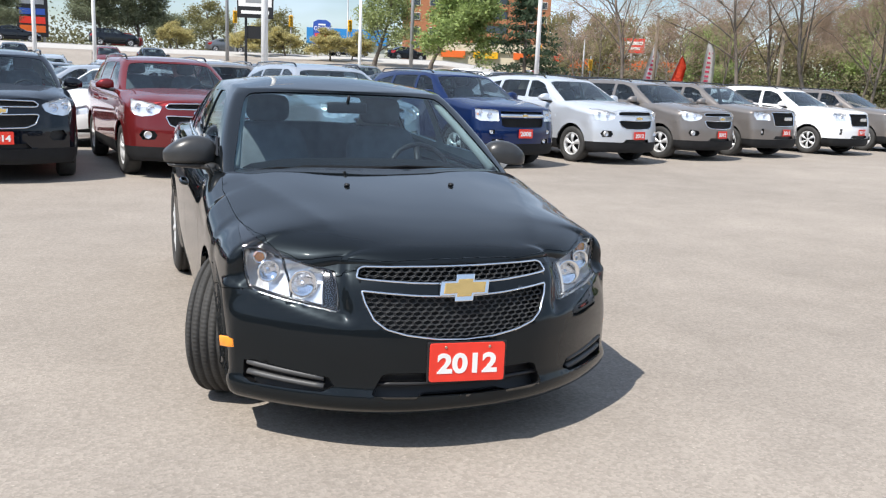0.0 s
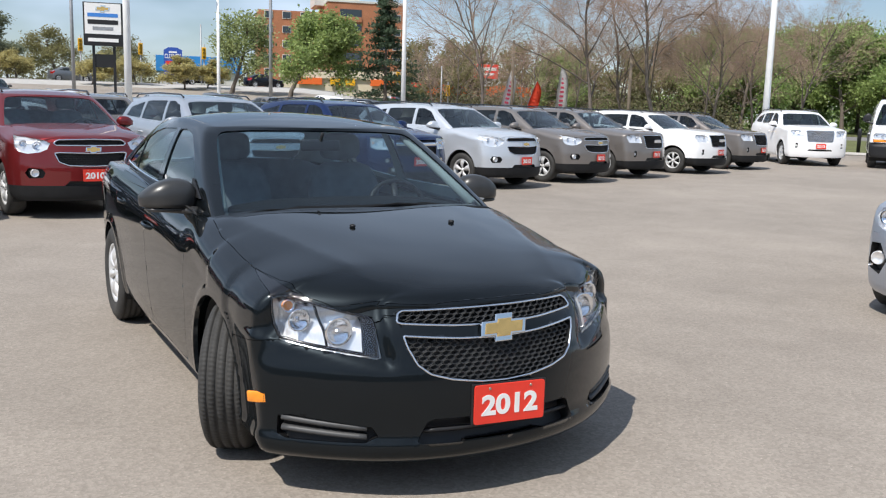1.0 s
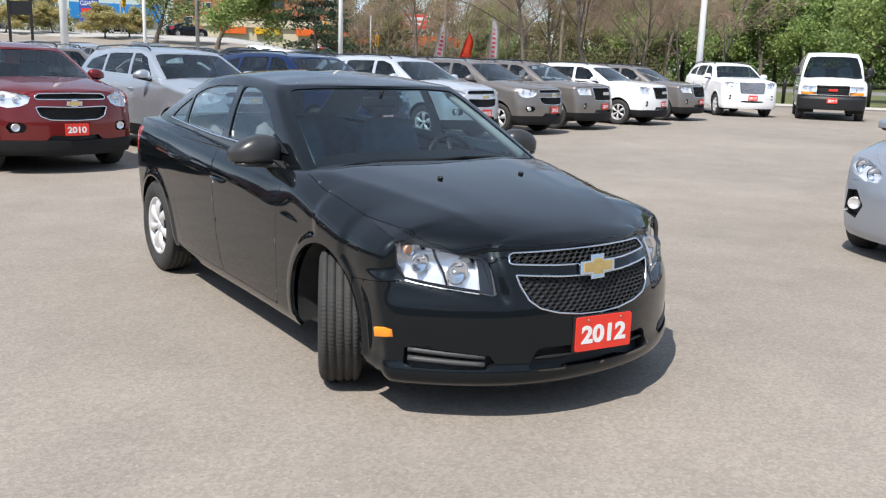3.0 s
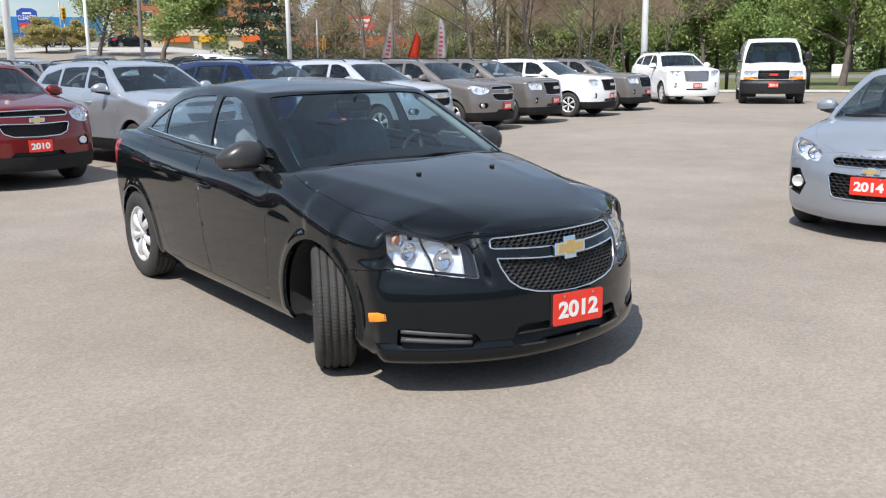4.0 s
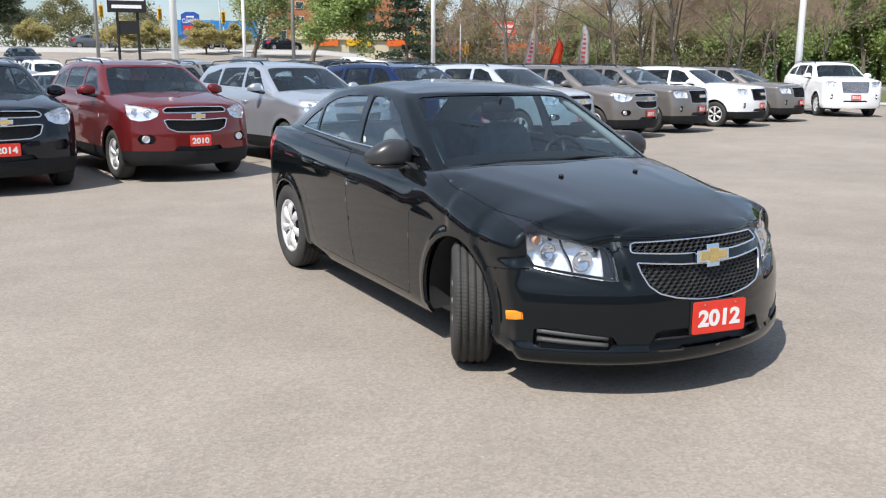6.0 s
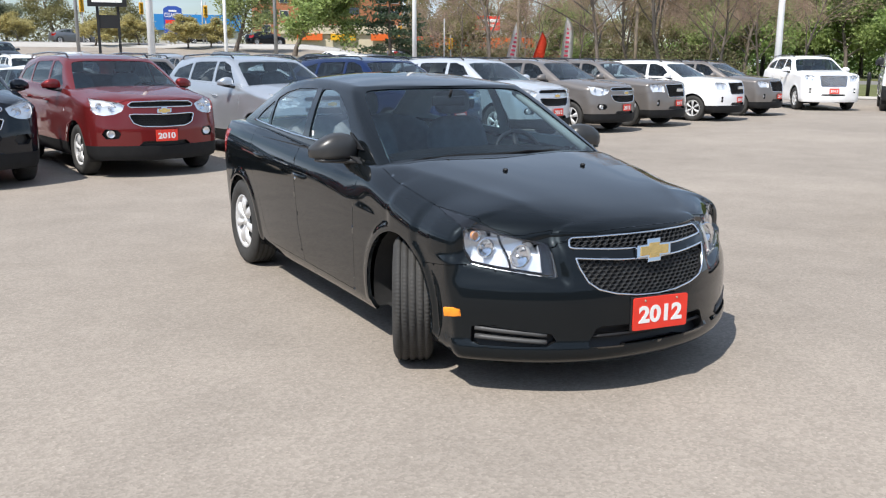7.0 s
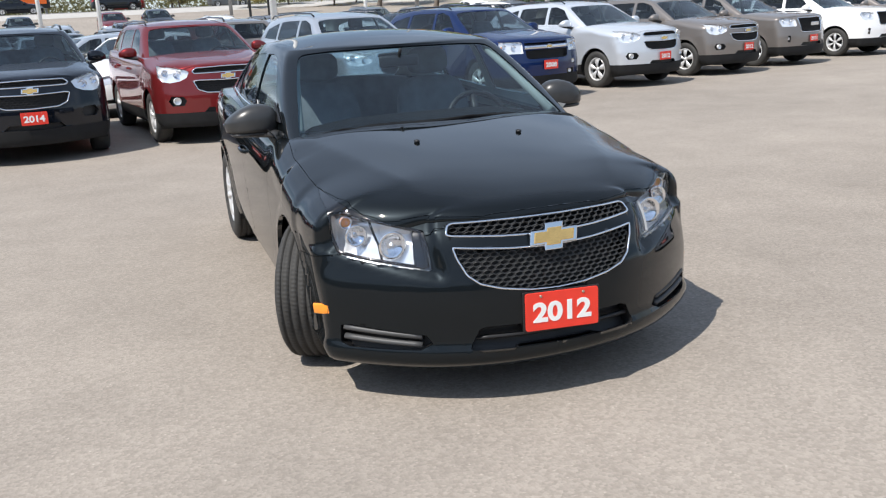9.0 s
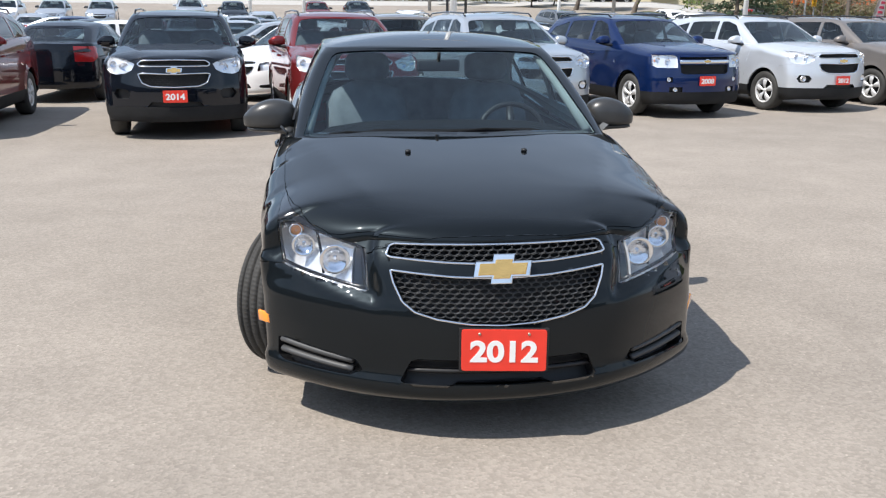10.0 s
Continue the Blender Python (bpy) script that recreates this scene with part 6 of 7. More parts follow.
far_car("s", 0, -2.3, 14.6, -38)
far_car("s", 1, -4.2, 20.6, -75)
rng = random.Random(5)
for y, x0, x1, turn in ((20.5, 0.8, 16.0, 187), (27.5, -6.0, 24.0, 6), (33.5, -4.0, 24.0, 186), (41.0, -12.0, 33.0, 8), (48.0, -18.0, 34.0, 187), (56.0, -20.0, 3.0, 8)):
    x = x0
    while x < x1:
        yy = y + 0.16 * (x - x0)
        clear = all(math.hypot(x - px, yy + 2.3 - py) > 3.2 for px, py in ((3.8, 27.1), (15.2, 56.2), (18.7, 36.5), (26.6, 21.0)))
        if rng.random() < 0.88 and clear:
            far_car("s" if rng.random() < 0.62 else "c", rng.choice((0, 0, 1, 1, 2, 3, 3, 4, 5, 6)), x, yy, turn + rng.uniform(-3, 3))
        x += rng.choice((2.7, 2.75, 2.9))
for kind, colour, x, y, turn in (("s", 2, -8.8, 29.5, 4), ("s", 4, -7.2, 32.5, 6), ("c", 3, -5.2, 30.2, 8), ("s", 2, -11.0, 30.0, 184), ("s", 4, -13.6, 32.0, 178), ("c", 1, -3.6, 36.0, 10), ("s", 0, -8.5, 21.5, -60),
                                 ("s", 3, -2.6, 40.0, 12), ("c", 2, 0.0, 44.0, 5), ("s", 1, -10.5, 44.0, 90), ("c", 3, 26.0, 92.0, 100), ("s", 2, 33.0, 92.5, 95), ("s", 3, 46.0, 86.0, 110), ("s", 1, 55.0, 78.0, 120), ("c", 2, 49.0, 90.0, 112), ("s", 3, 14.0, 98.0, 95), ("c", 2, 2.5, 93.0, 95), ("s", 4, -1.5, 97.0, 275), ("s", 2, -6.5, 93.0, 95)):
    far_car(kind, colour, x, y, turn)


# ---- trees ----
def mesh_of(name, verts, faces, material, parent, label=""):
    me = bpy.data.meshes.new(name)
    me.from_pydata(verts, [], faces)
    me.materials.append(material)
    me.polygons.foreach_set("use_smooth", [True] * len(me.polygons))
    ob = new(name, me)
    ob.parent = parent
    return tagged(ob, label)


def limbs(seed, h, r, levels, kids, spread, droop, first=0.25, wander=0.12, shrink=0.62):
    """Branch lines of a tree: (points, first radius, last radius, level)."""
    rg = random.Random(seed)
    out = []

    def grow(p, d, length, rad, level):
        n = 7 if level == 0 else 5
        pts, q, v = [p], p.copy(), d.copy()
        for i in range(n):
            v = (v + Vector((rg.gauss(0, wander), rg.gauss(0, wander), rg.gauss(0, wander * 0.6))) + Vector((0, 0, -droop * level * 0.5 * (i / n)))).normalized()
            q = q + v * length / n
            pts.append(q.copy())
        end = rad * (0.35 if level < levels else 0.3)
        out.append((pts, rad, end, level))
        if level >= levels:
            return
        k = kids[level]
        for i in range(k):
            f = first + (1 - first) * (i + rg.random()) / k if level == 0 else 0.25 + 0.75 * (i + rg.random()) / k
            j = min(int(f * n), n - 1)
            at = pts[j].lerp(pts[j + 1], f * n - j)
            a = rg.uniform(0, 2 * math.pi) if level else 2.4 * i + rg.uniform(-0.4, 0.4)
            axis = (pts[j + 1] - pts[j]).normalized()
            side = axis.orthogonal().normalized()
            side.rotate(Matrix.Rotation(a, 3, axis))
            s = spread[level] * rg.uniform(0.7, 1.25)
            nd = (axis * math.cos(s) + side * math.sin(s)).normalized()
            grow(at, nd, length * shrink * (1.15 - 0.55 * f) * rg.uniform(0.8, 1.2), max((rad + (end - rad) * f) * 0.55, 0.006), level + 1)
    grow(Vector((0, 0, -0.1)), Vector((rg.gauss(0, 0.03), rg.gauss(0, 0.03), 1)), h, r, 0)
    return out


def wood(lines, sides=(7, 5, 4, 3, 3)):
    V, F = [], []
    for pts, r0, r1, lev in lines:
        k, base, n = sides[min(lev, 4)], len(V), len(pts)
        for i, p in enumerate(pts):
            d = (pts[min(i + 1, n - 1)] - pts[max(i - 1, 0)]).normalized()
            s = d.orthogonal().normalized()
            t = d.cross(s)
            r = r0 + (r1 - r0) * i / (n - 1)
            if lev == 0 and i == 0:
                r *= 1.35
            for j in range(k):
                a = 2 * math.pi * j / k
                V.append(tuple(p + (s * math.cos(a) + t * math.sin(a)) * r))
        for i in range(n - 1):
            for j in range(k):
                F.append((base + i * k + j, base + i * k + (j + 1) % k, base + (i + 1) * k + (j + 1) % k, base + (i + 1) * k + j))
    return V, F


def foliage(seed, centres, per, radius, size, flat=1.0):
    """Small bent leaves round many points."""
    rg = np.random.default_rng(seed)
    V, F = [], []
    for c in centres:
        for _ in range(per):
            p = np.array(c) + rg.normal(0, radius, 3) * (1, 1, flat)
            a = rg.normal(0, 1, 3)
            a /= np.linalg.norm(a)
            b = np.cross(a, rg.normal(0, 1, 3))
            b /= np.linalg.norm(b) + 1e-9
            s = size * rg.uniform(0.6, 1.4)
            k = len(V)
            V += [tuple(p - a * s), tuple(p + b * s * 0.55), tuple(p + a * s), tuple(p - b * s * 0.55)]
            F.append((k, k + 1, k + 2, k + 3))
    return V, F


def leafy_tree(name, label, seed, h, wide, material, at, per=26, size=0.17, m=None):
    t = thing(name, label, "tree")
    lines = limbs(seed, h * 0.86, h * 0.022, 3, (13, 6, 4), (0.95, 0.7, 0.7), -0.05, first=0.24, shrink=wide)
    V, F = wood(lines)
    mesh_of("trunk", V, F, BARK, t)
    rg = random.Random(seed + 1)
    ends = [tuple(p) for pts, _, _, lev in lines if lev >= 2 for p in (pts[-1], pts[-3]) if rg.random() < 0.8]
    V, F = foliage(seed, ends, per, h * 0.045, size)
    mesh_of("crown", V, F, material, t)
    t.matrix_basis = pose(at[0], at[1], 0, 0, 0, seed * 77)
    return t


def bare_tree(name, label, seed, h, at, droop=0.0, kids=(15, 8, 8, 6), wide=0.55, r=0.0115, material=None):
    t = thing(name, label, "tree")
    lines = limbs(seed, h, h * r, 4, kids, (0.75, 0.6, 0.6, 0.7), droop, first=0.22, shrink=wide, wander=0.13)
    V, F = wood([q for q in lines if q[3] < 2])
    mesh_of("trunk", V, F, BARK, t)
    V, F = wood([q for q in lines if q[3] >= 2])
    mesh_of("crown", V, F, material or TWIG, t, "bare brown twigs")
    t.matrix_basis = pose(at[0], at[1], 0, 0, 0, seed * 41)
    return t


def spruce(name, label, seed, h, half, at, material):
    t = thing(name, label, "tree")
    rg = random.Random(seed)
    lines, centres = [([Vector((0, 0, h * i / 6 - 0.1)) for i in range(7)], h * 0.016, 0.02, 0)], []
    z = h * 0.13
    while z < h * 0.99:
        reach = half * (1 - z / h) * rg.uniform(0.7, 1.15) + 0.12
        for i in range(6):
            a = rg.uniform(0, 2 * math.pi)
            d = Vector((math.cos(a), math.sin(a), 0))
            ln = reach * rg.uniform(0.65, 1.1)
            pts = [Vector((0, 0, z)) + d * ln * f + Vector((0, 0, -0.30 * ln * f + 0.22 * ln * f ** 3)) for f in (0, 0.3, 0.6, 0.85, 1)]
            lines.append((pts, 0.035, 0.01, 2))
            for f in (0.3, 0.45, 0.6, 0.75, 0.9, 1.0):
                p = pts[0].lerp(pts[-1], f)
                centres.append((p.x, p.y, p.z - 0.08))
        z += h * rg.uniform(0.045, 0.07)
    mesh_of("trunk", *wood(lines), BARK, t)
    mesh_of("crown", *foliage(seed, centres, 14, 0.24, 0.15, 0.6), material, t)
    t.matrix_basis = pose(at[0], at[1], 0)
    return t


def again(tree, bearing, d, scale, turn, label=""):
    x, y = polar(bearing, d)
    ob = copy_thing(tree, pose(x, y, 0, 0, 0, turn))
    ob.scale = (scale, scale, scale)
    if label:
        tagged(ob, label)
    return ob


maple_a = leafy_tree("maple_tree", "broad green maple in fresh leaf", 3, 9.2, 0.50, LEAF, polar(21.4, 75), per=26, size=0.15)
maple_b = leafy_tree("maple_tree", "lighter green maple with a thin crown", 8, 9.2, 0.40, LEAF_PALE, polar(17.8, 80), per=11, size=0.14)
wood_a = leafy_tree("broadleaf_tree", "tall green broadleaf tree at the wood's edge", 12, 12.0, 0.44, LEAF, polar(54.8, 112), per=26, size=0.18)
wood_b = leafy_tree("broadleaf_tree", "deep green broadleaf tree in the woods", 17, 12.0, 0.48, LEAF_DARK, polar(51.0, 118), per=28, size=0.19)
wood_c = leafy_tree("broadleaf_tree", "brownish olive tree with half-open leaves", 23, 10.0, 0.48, LEAF_BROWN, polar(31.0, 118), per=10, size=0.16)
shrub = leafy_tree("shrub_tree", "small rounded olive-yellow tree", 31, 4.1, 0.52, LEAF_OLIVE, polar(9.7, 86), per=20, size=0.10)
for b, d, s, turn in ((12.2, 88, 1.0, 40), (15.0, 84, 1.05, 130), (16.3, 86, 0.95, 200), (5.6, 100, 1.1, 10)):
    again(shrub, b, d, s, turn)
spruce("spruce_tree", "dark green pointed spruce", 2, 11.4, 4.3, polar(27.4, 75), NEEDLE)
for i, (b, d, h) in enumerate(((1.2, 104, 9.5), (3.2, 108, 10.0), (5.0, 116, 7.6), (-4.5, 112, 9.0))):
    if i == 0:
        pine = leafy_tree("pine_tree", "dark shaggy pine beside the road", 44, h, 0.46, PINE, polar(b, d), per=30, size=0.14)
    else:
        again(pine, b, d, h / 9.5, 70 * i)
for b, d, s, turn in ((47.0, 112, 1.0, 30), (49.2, 106, 0.92, 80), (53.0, 122, 1.1, 150), (57.0, 116, 1.05, 220), (58.8, 108, 0.95, 20), (60.5, 118, 1.05, 90), (63.0, 112, 1.1, 260), (66.0, 110, 1.0, 310), (69.5, 112, 1.1, 50), (72.5, 110, 1.0, 120)):
    again(wood_a if turn % 20 else wood_b, b, d, s, turn)
for b, d, s, turn in ((48.2, 124, 1.05, 10), (50.2, 128, 1.1, 60), (52.0, 130, 1.0, 130), (55.6, 128, 1.0, 190), (59.8, 130, 1.1, 240), (62.0, 126, 1.1, 300), (64.6, 128, 1.1, 20), (67.5, 126, 1.15, 100), (71.0, 126, 1.1, 170)):
    again(wood_b, b, d, s, turn)
for b, d, s, turn in ((32.6, 112, 0.95, 90), (36.0, 120, 1.0, 170), (39.5, 112, 0.95, 240), (42.0, 108, 0.9, 20), (44.5, 112, 1.0, 140), (46.0, 118, 1.05, 300), (48.5, 112, 1.0, 60), (10.8, 130, 0.95, 80), (7.5, 128, 1.0, 160), (29.8, 104, 0.9, 200)):
    again(wood_c, b, d, s, turn)
again(wood_a, 38.2, 100, 0.68, 200)
rg = random.Random(71)
V, F = foliage(6, [(*polar(rg.uniform(29, 78), rg.uniform(128, 150)), rg.uniform(0.3, 4.4)) for _ in range(1500)], 30, 0.9, 0.26, 0.6)
V2, F2 = foliage(16, [(*polar(rg.uniform(28, 49), rg.uniform(98, 128)), rg.uniform(0.2, 3.6)) for _ in range(900)], 26, 0.8, 0.17, 0.6)
scrub = thing("scrub", "olive-brown scrub beneath the bare trees", "undergrowth")
tagged(mesh_of("leaves", V2, F2, SCRUB, scrub), kind="stuff")
under = thing("undergrowth", "dense dark green undergrowth beneath the woods", "undergrowth")
tagged(mesh_of("leaves", V, F, LEAF_DARK, under), kind="stuff")
V, F = foliage(7, [(*polar(rg.uniform(-32, 32), rg.uniform(205, 260)), 3.0 + rg.uniform(0.3, 9.5) * rg.uniform(0.5, 1.0)) for _ in range(1500)], 26, 1.6, 0.36, 0.6)
far_wood = thing("treeline", "distant pale olive line of trees", "trees")
tagged(mesh_of("leaves", V, F, SCRUB, far_wood), kind="stuff")
near = leafy_tree("maple_tree", "near green maple that hangs over the verge", 52, 9.0, 0.50, LEAF, polar(62.6, 54), per=34, size=0.105)
again(near, 66.5, 56, 1.05, 100)
bare_a = bare_tree("bare_tree", "bare grey-brown tree with open spreading limbs", 5, 12.0, polar(34.2, 62))
bare_b = bare_tree("bare_tree", "bare brown tree with a dense twiggy crown", 9, 12.0, polar(40.6, 62), droop=0.12, kids=(16, 8, 8, 6))
weep = bare_tree("weeping_tree", "bare brown weeping tree with hanging twigs", 14, 12.5, polar(44.6, 60), droop=0.55, kids=(17, 9, 8, 7), wide=0.60)
for tr, b, d, s, turn in ((weep, 47.6, 66, 0.8, 120), (weep, 42.6, 70, 0.85, 220), (bare_b, 37.4, 78, 0.66, 60), (bare_b, 32.0, 82, 0.58, 160), (weep, 50.2, 74, 0.72, 300), (weep, 47.0, 80, 0.72, 10), (bare_b, 39.0, 84, 0.66, 250), (bare_b, 35.8, 88, 0.62, 330), (bare_a, 52.2, 100, 0.95, 30), (bare_a, 30.4, 92, 0.6, 200)):
    again(tr, b, d, s, turn)


# trees on the rising ground stand on it
for ob in [o for o in scene.collection.all_objects if o.parent is None and o.get("category") == "tree"]:
    h = bank(ob.location.x, ob.location.y)
    if h > 0.2:
        tall = max(v[2] for c in ob.children for v in c.bound_box) * ob.scale.z
        f = max(0.6, (tall - h) / tall)
        ob.scale = (ob.scale.x * 0.95, ob.scale.y * 0.95, ob.scale.z * f)
        ob.location.z = h - 0.05

# ---- lamps and poles ----
def lot_pole(at, h, r, heads=2):
    t = thing("lot_lamp_post", "white painted steel lamp post in the car lot", "lamp post", "lamp posts in the lot")
    part("post", tube([(0, 0, 0), (0, 0, h * 0.5), (0, 0, h)], [r, r * 0.85, r * 0.66], sides=14), STEEL, t)
    base = part("base", lathe([(0.0, 0.75), (r * 1.9, 0.75), (r * 2.1, 0.70), (r * 2.1, -0.1)], 20), KERB, t)
    base.matrix_basis = pose(0, 0, 0, 0, -90, 0)
    for sx in (-1, 1):
        hd = part("lamp_head", box((0.62, 0.34, 0.14), (sx * 0.62, 0, h + 0.05), 0.03), STEEL, t, "flat box-shaped lamp head", smooth=False)
        part("arm", tube([(0, 0, h - 0.02), (sx * 0.38, 0, h + 0.04)], 0.035, sides=6), STEEL, t)
    t.matrix_basis = pose(at[0], at[1], 0, 0, 0, 8)
    return t


for at, h, r in (((3.8, 27.1), 10.0, 0.125), ((15.2, 56.2), 8.4, 0.13), ((18.7, 36.5), 10.0, 0.12), ((26.6, 21.0), 10.0, 0.14), ((-4.8, 54.0), 10.0, 0.13), ((-1.6, 57.0), 10.0, 0.13)):
    lot_pole(at, h, r)


def road_pole(bearing, d, h, r, material, arms=1, lamp=0):
    t = thing("utility_pole", "tall round utility pole beside the road", "pole", "utility poles")
    part("pole", tube([(0, 0, 0), (0, 0, h)], [r, r * 0.7], sides=10), material, t)
    for i in range(arms):
        part("cross_arm", box((2.2, 0.1, 0.12), (0, -0.12, h - 0.5 - 1.6 * i), 0.01), WOOD, t, smooth=False)
        for x in (-0.95, -0.4, 0.4, 0.95):
            part("insulator", lathe([(0.0, 0.2), (0.05, 0.18), (0.06, 0.05), (0.03, 0.0)], 8), GREY_STEEL, t).matrix_basis = pose(x, -0.12, h - 0.44 - 1.6 * i, 0, -90, 0)
    if lamp:
        part("lamp_arm", tube([(0, 0, lamp - 0.8), (1.6, 0, lamp - 0.1), (3.4, 0, lamp)], 0.05, sides=6), GREY_STEEL, t)
        part("lamp_head", ellipsoid((0.42, 0.16, 0.09), (3.7, 0, lamp), 2.5), GREY_STEEL, t)
    x, y = polar(bearing, d)
    t.matrix_basis = pose(x, y, 0, 0, 0, -bearing)
    return t


road_pole(8.8, 78, 15, 0.16, GREY_STEEL, 1)
road_pole(20.3, 72, 15, 0.16, GREY_STEEL, 0, lamp=10.6)
road_pole(42.8, 64, 5.6, 0.14, WOOD, 0)
road_pole(35.5, 68, 6.8, 0.13, WOOD, 0)
road_pole(15.9, 96, 9.5, 0.1, GREY_STEEL, 0)
road_pole(30.8, 92, 6.0, 0.1, GREY_STEEL, 0)


def signal(bearing, d, z):
    x, y = polar(bearing, d)
    t = thing("traffic_light", "yellow traffic signal beside the road", "traffic light", "traffic lights")
    part("post", tube([(0.0, 0.25, 0), (0.0, 0.25, z + 0.9)], 0.07, sides=8), GREY_STEEL, t)
    part("housing", box((0.42, 0.30, 1.15), (0, 0, z), 0.04), YELLOW, t, smooth=False)
    for i in range(3):
        part("visor", lathe([(0.10, 0.0), (0.11, 0.16), (0.12, 0.0)], 12), SIGN_BLACK, t).matrix_basis = pose(0, -0.15, z + 0.35 - 0.35 * i, 0, 0, -90)
    t.matrix_basis = pose(x, y, 0, 0, 0, -bearing)


for b, d, z in ((9.1, 90, 6.6), (16.1, 92, 6.4), (28.0, 100, 5.0), (31.2, 96, 3.6), (12.4, 96, 6.8)):
    signal(b, d, z)


# ---- signs ----
def bars(parent, rows, y, name="lettering_bar"):
    for x, z, w, h, material in rows:
        part(name, box((w, 0.02, h), (x, y, z), 0.004), material, parent, smooth=False)


x, y = polar(10.55, 75)
pylon = thing("pylon_sign", "white dealer pylon sign with a black foot board on two posts", "sign", m=pose(x, y, 0, 0, 0, -14))
for sx in (-0.75, 0.75):
    part("post", box((0.2, 0.2, 8.6), (sx, 0.1, 4.3), 0.01), SIGN_BLACK, pylon, "black steel post", smooth=False)
part("cross_panel", box((1.4, 0.12, 1.0), (0, 0.12, 4.6), 0.01), SIGN_BLACK, pylon, smooth=False)
part("cabinet", box((2.85, 0.45, 3.25), (0, 0.0, 7.35), 0.03), SIGN_BLACK, pylon, "black sign cabinet", smooth=False)
part("face", box((2.62, 0.03, 2.30), (0, -0.24, 7.75), 0.005), SIGN_WHITE, pylon, "white sign face", smooth=False)
bars(pylon, ((0, 8.02, 2.2, 0.28, BAR_BLUE), (0, 7.50, 2.2, 0.34, SIGN_BLACK), (0, 7.02, 1.5, 0.26, GREY_STEEL), (0, 6.15, 2.2, 0.26, SIGN_WHITE)), -0.262)
bowtie(pylon, (0, -0.27, 8.50), 1.0)

x, y = polar(14.15, 112)
cl = thing("cleaners_sign", "blue roadside sign that reads cleaners", "sign", m=pose(x, y, 0, 0, 0, -14))
for sx in (-0.5, 0.5):
    part("post", box((0.18, 0.18, 6.5), (sx, 0.1, 3.25)), GREY_STEEL, cl, smooth=False)
part("board", plate_shape([(-1.05, 4.85), (1.05, 4.85), (1.05, 7.7), (0.5, 8.0), (-0.5, 8.0), (-1.05, 7.7)], 0.3), SIGN_BLUE, cl, "blue board", smooth=False)
lt = lettering("CLEANERS", 0.52, 0.01, 0.01)
wl_ = [v.co.x for v in lt.verts]
f = 1.85 / (max(wl_) - min(wl_))
bmesh.ops.transform(lt, matrix=Matrix.Translation((0, -0.165, 6.95)) @ Matrix.Diagonal((f, 1, 1, 1)), verts=lt.verts)
part("lettering", lt, SIGN_WHITE, cl, "white capital letters", smooth=False)
bars(cl, ((0, 7.45, 0.9, 0.2, SIGN_WHITE), (0, 6.2, 1.7, 0.42, SIGN_RED), (0.1, 5.5, 1.0, 0.34, SIGN_WHITE)), -0.165)


def feather_flag(bearing, d, h, material, stripe, lean):
    x, y = polar(bearing, d)
    t = thing("feather_flag", "tall feather-shaped advertising flag on a thin pole", "flag", "feather flags")
    pts = [(0.25 * (f ** 3), 0, h * f) for f in np.linspace(0, 1, 10)]
    part("flag_pole", tube(pts, 0.02, sides=6), GREY_STEEL, t)
    bm = bmesh.new()
    rows = []
    for f in np.linspace(0, 1, 14):
        z = h * (0.22 + 0.78 * f)
        x0 = 0.25 * (z / h) ** 3
        w = (0.75 + 0.1 * math.sin(f * 5)) * (1 - max(0, (f - 0.72) / 0.28) ** 2) + 0.02
        rows.append([bm.verts.new((x0 + w * q, 0.06 * math.sin(4 * f + 3 * q), z)) for q in (0, 0.33, 0.66, 1)])
    for a, b in zip(rows, rows[1:]):
        for q in range(3):
            bm.faces.new([a[q], a[q + 1], b[q + 1], b[q]])
    r = bmesh.ops.solidify(bm, geom=bm.faces[:], thickness=0.006)
    cloth = part("cloth", bm, material, t)
    for f in np.linspace(0.36, 0.82, 8):
        z = h * f
        part("lettering_bar", box((0.30, 0.10, 0.16), (0.25 * f ** 3 + 0.36, 0, z), 0.01), stripe, t, smooth=False)
    t.matrix_basis = pose(x, y, 0, 0, lean, -bearing)


RED_CLOTH = mat("orange_red_cloth", (0.75, 0.075, 0.03), rough=0.8, var=0.08)
WHITE_CLOTH = mat("white_cloth", (0.75, 0.73, 0.74), rough=0.8, var=0.08)
PINK = mat("crimson_print", (0.50, 0.05, 0.10), rough=0.8, var=0.05)
feather_flag(34.5, 70, 4.8, WHITE_CLOTH, PINK, 10)
feather_flag(36.0, 72, 4.2, RED_CLOTH, RED_CLOTH, 14)
feather_flag(38.15, 72, 5.2, WHITE_CLOTH, PINK, 2)


# ---- buildings ----
def block(parent, name, size, at, material, label=""):
    return part(name, box(size, at, 0.02), material, parent, label, smooth=False)


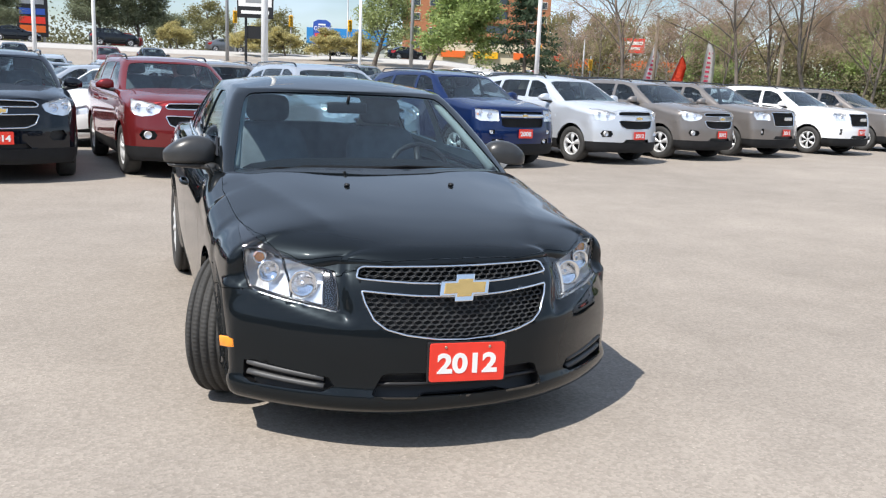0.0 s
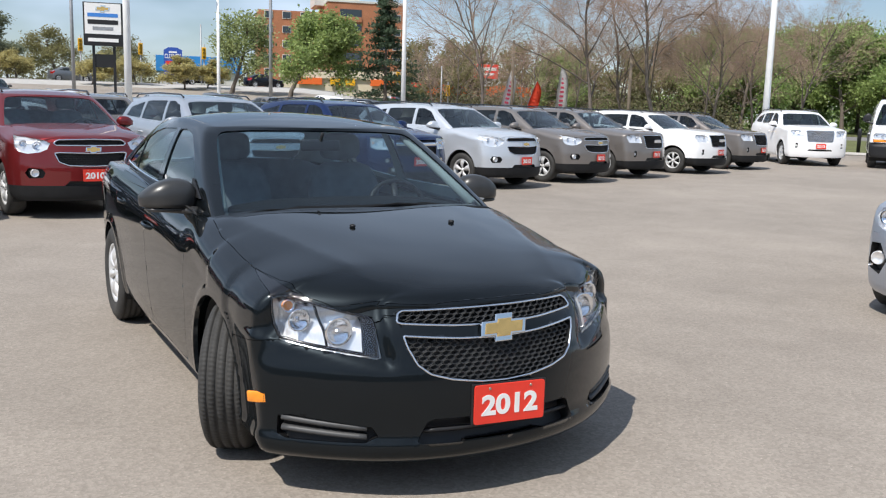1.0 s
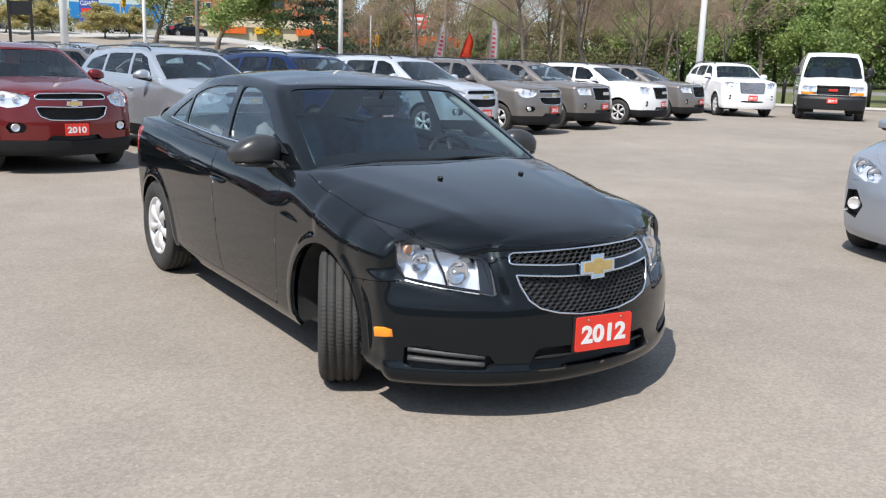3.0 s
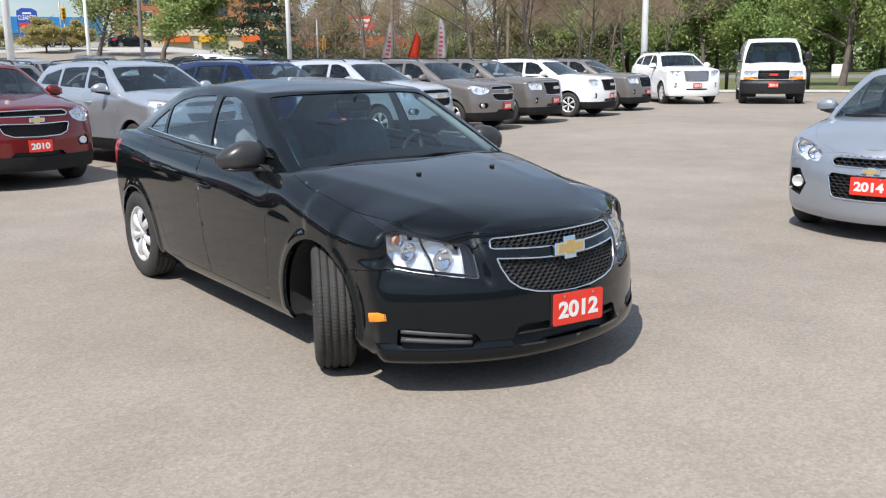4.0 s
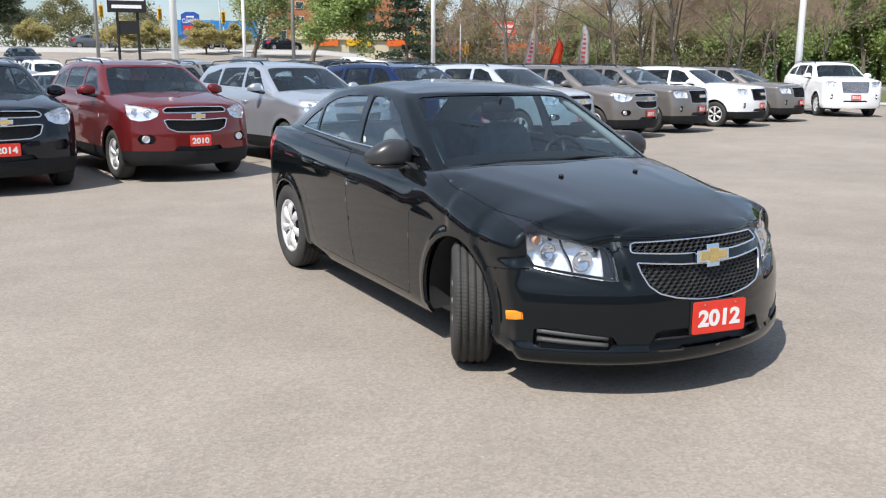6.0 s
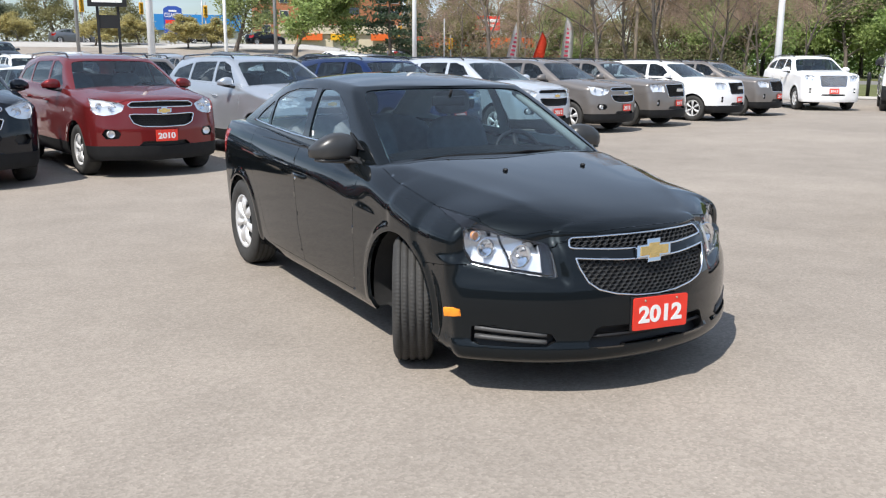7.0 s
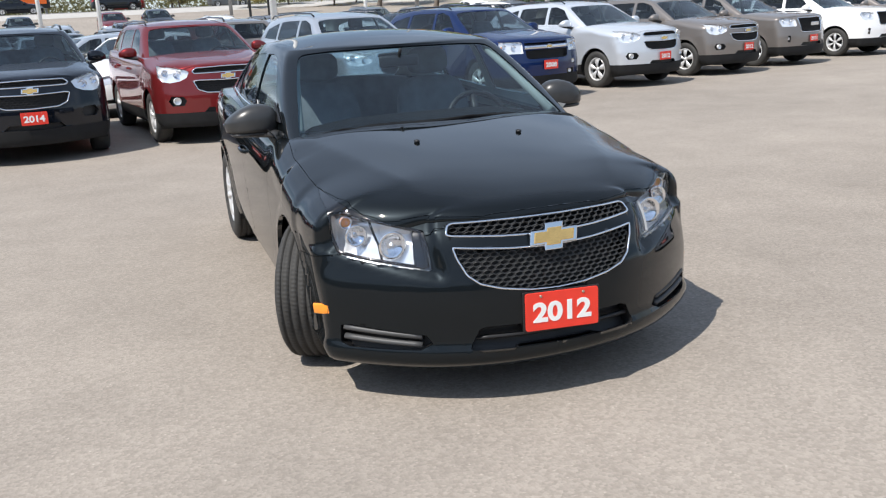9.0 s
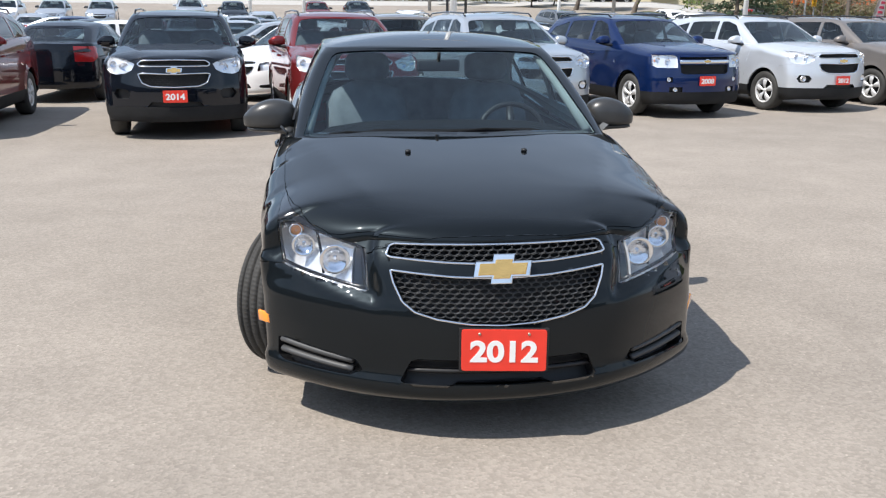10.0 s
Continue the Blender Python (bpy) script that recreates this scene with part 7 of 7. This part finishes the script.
x, y = polar(23.6, 185)
apartments = thing("apartment_building", "orange brick apartment building with balconies and a pale penthouse", "building", m=pose(x, y, 0, 0, 0, -16))
block(apartments, "wall", (13, 14, 20.0), (-8.5, 4, 10.0), BRICK)
block(apartments, "wall", (15, 16, 21.6), (5.5, 0, 10.8), BRICK)
block(apartments, "penthouse", (9, 8, 3.2), (0.5, 2, 23.0), PALE, "pale concrete penthouse")
block(apartments, "parapet", (15.3, 16.3, 0.4), (5.5, 0, 21.8), PALE)
for k in range(7):
    z = 2.6 + 2.75 * k
    for wx in (-13.0, -9.5, -6.0):
        w = block(apartments, "window", (1.7, 0.12, 1.4), (wx, -3.06, z), PALE)
        block(w, "pane", (1.5, 0.1, 1.2), (wx, -3.10, z), DARK_GLASS)
    for wx in (9.0, 11.5):
        w = block(apartments, "window", (1.6, 0.12, 1.4), (wx, -8.06, z), PALE)
        block(w, "pane", (1.4, 0.1, 1.2), (wx, -8.10, z), DARK_GLASS)
    r = block(apartments, "balcony_recess", (4.2, 0.14, 2.3), (2.4, -8.05, z + 0.1), DARK_GLASS)
    block(r, "balcony_rail", (4.2, 0.25, 0.95), (2.4, -8.2, z - 0.65), BRICK)
for wx in (-1.5, 1.5, 3.5):
    part("antenna", tube([(wx, 2, 24.4), (wx, 2, 27.4)], 0.06, sides=5), GREY_STEEL, apartments)

x, y = polar(15.6, 135)
shop = thing("shop_building", "low white shop with a bright blue roof", "building", m=pose(x, y, 0, 0, 0, -15))
block(shop, "wall", (11, 10, 6.0), (0, 5, 3.0), PALE)
block(shop, "roof", (12, 11, 2.2), (0, 5, 7.1), BLUE_ROOF, "bright blue roof band")
for wx in (-3.6, 0, 3.6):
    block(shop, "window", (2.6, 0.2, 2.4), (wx, -0.05, 2.0), DARK_GLASS)

x, y = polar(26.0, 125)
store = thing("store_building", "cream shop building with red and yellow fascia signs", "building", m=pose(x, y, 0, 0, 0, -26))
block(store, "wall", (24, 10, 5.6), (0, 5, 2.8), CREAM)
block(store, "fascia", (24.4, 0.5, 1.2), (0, -0.1, 6.0), CREAM)
for wx, m0 in ((-8.0, ORANGE), (-3.5, YELLOW), (2.0, ORANGE), (7.5, SIGN_RED)):
    block(store, "fascia_sign", (3.4, 0.2, 0.9), (wx, -0.40, 5.0), m0, "coloured fascia sign")
    block(store, "window", (3.4, 0.2, 2.6), (wx, -0.05, 1.7), DARK_GLASS)

x, y = polar(34.2, 118)
diner = thing("restaurant_building", "low orange-red restaurant building", "building", m=pose(x, y, 0, 0, 0, -34))
block(diner, "wall", (18, 9, 3.6), (0, 5, 1.8), BRICK)
block(diner, "roof", (19, 10, 1.3), (0, 5, 4.2), ORANGE, "orange-red roof band")
for wx in (-6, -2, 2, 6):
    block(diner, "window", (2.8, 0.2, 1.6), (wx, 0.45, 1.7), DARK_GLASS)
x, y = polar(33.5, 112)
red_sign = thing("roadside_sign", "red square roadside sign high on a post", "sign", m=pose(x, y, 0, 0, 0, -34))
part("post", tube([(0, 0, 0), (0, 0, 7.0)], 0.14, sides=8), GREY_STEEL, red_sign)
block(red_sign, "board", (3.0, 0.4, 1.7), (0, 0, 6.4), SIGN_RED, "red board")
bars(red_sign, ((0, 6.7, 2.6, 0.4, SIGN_WHITE), (0, 6.1, 2.0, 0.3, SIGN_WHITE)), -0.21)
x, y = polar(-2.6, 118)
board2 = thing("roadside_sign", "dark roadside sign with coloured panels", "sign", m=pose(x, y, 0))
for sx in (-1.2, 1.2):
    part("post", tube([(sx, 0.2, 0), (sx, 0.2, 9.0)], 0.14, sides=8), GREY_STEEL, board2)
block(board2, "board", (3.4, 0.4, 4.6), (0, 0, 6.8), SIGN_BLACK, "dark sign board")
bars(board2, ((0, 8.5, 2.6, 0.5, GREY_STEEL), (0, 7.4, 2.8, 0.7, SIGN_BLUE), (0, 6.4, 2.8, 0.8, SIGN_RED), (0, 5.4, 2.8, 0.8, ORANGE)), -0.21)

# verge furniture
for b in (56.2, 60.8):
    x, y = polar(b, 46.5)
    bin_ = thing("litter_bin", "black post-shaped litter bin at the edge of the verge", "bin", "litter bins", m=pose(x, y, 0.1))
    part("bin_body", lathe([(0.0, 1.15), (0.07, 1.12), (0.09, 1.0), (0.08, 0.0), (0.0, 0.0)], 18), SIGN_BLACK, bin_).matrix_basis = pose(0, 0, 0, 0, -90, 0)
x, y = polar(62.4, 76)
cab = thing("utility_cabinet", "white utility cabinet on the verge", "cabinet", m=pose(x, y, 0.1, 0, 0, -55))
part("cabinet_body", box((1.0, 0.5, 0.9), (0, 0, 0.6), 0.03), STEEL, cab, smooth=False)
part("plinth", box((1.1, 0.6, 0.15), (0, 0, 0.075), 0.01), KERB, cab, smooth=False)
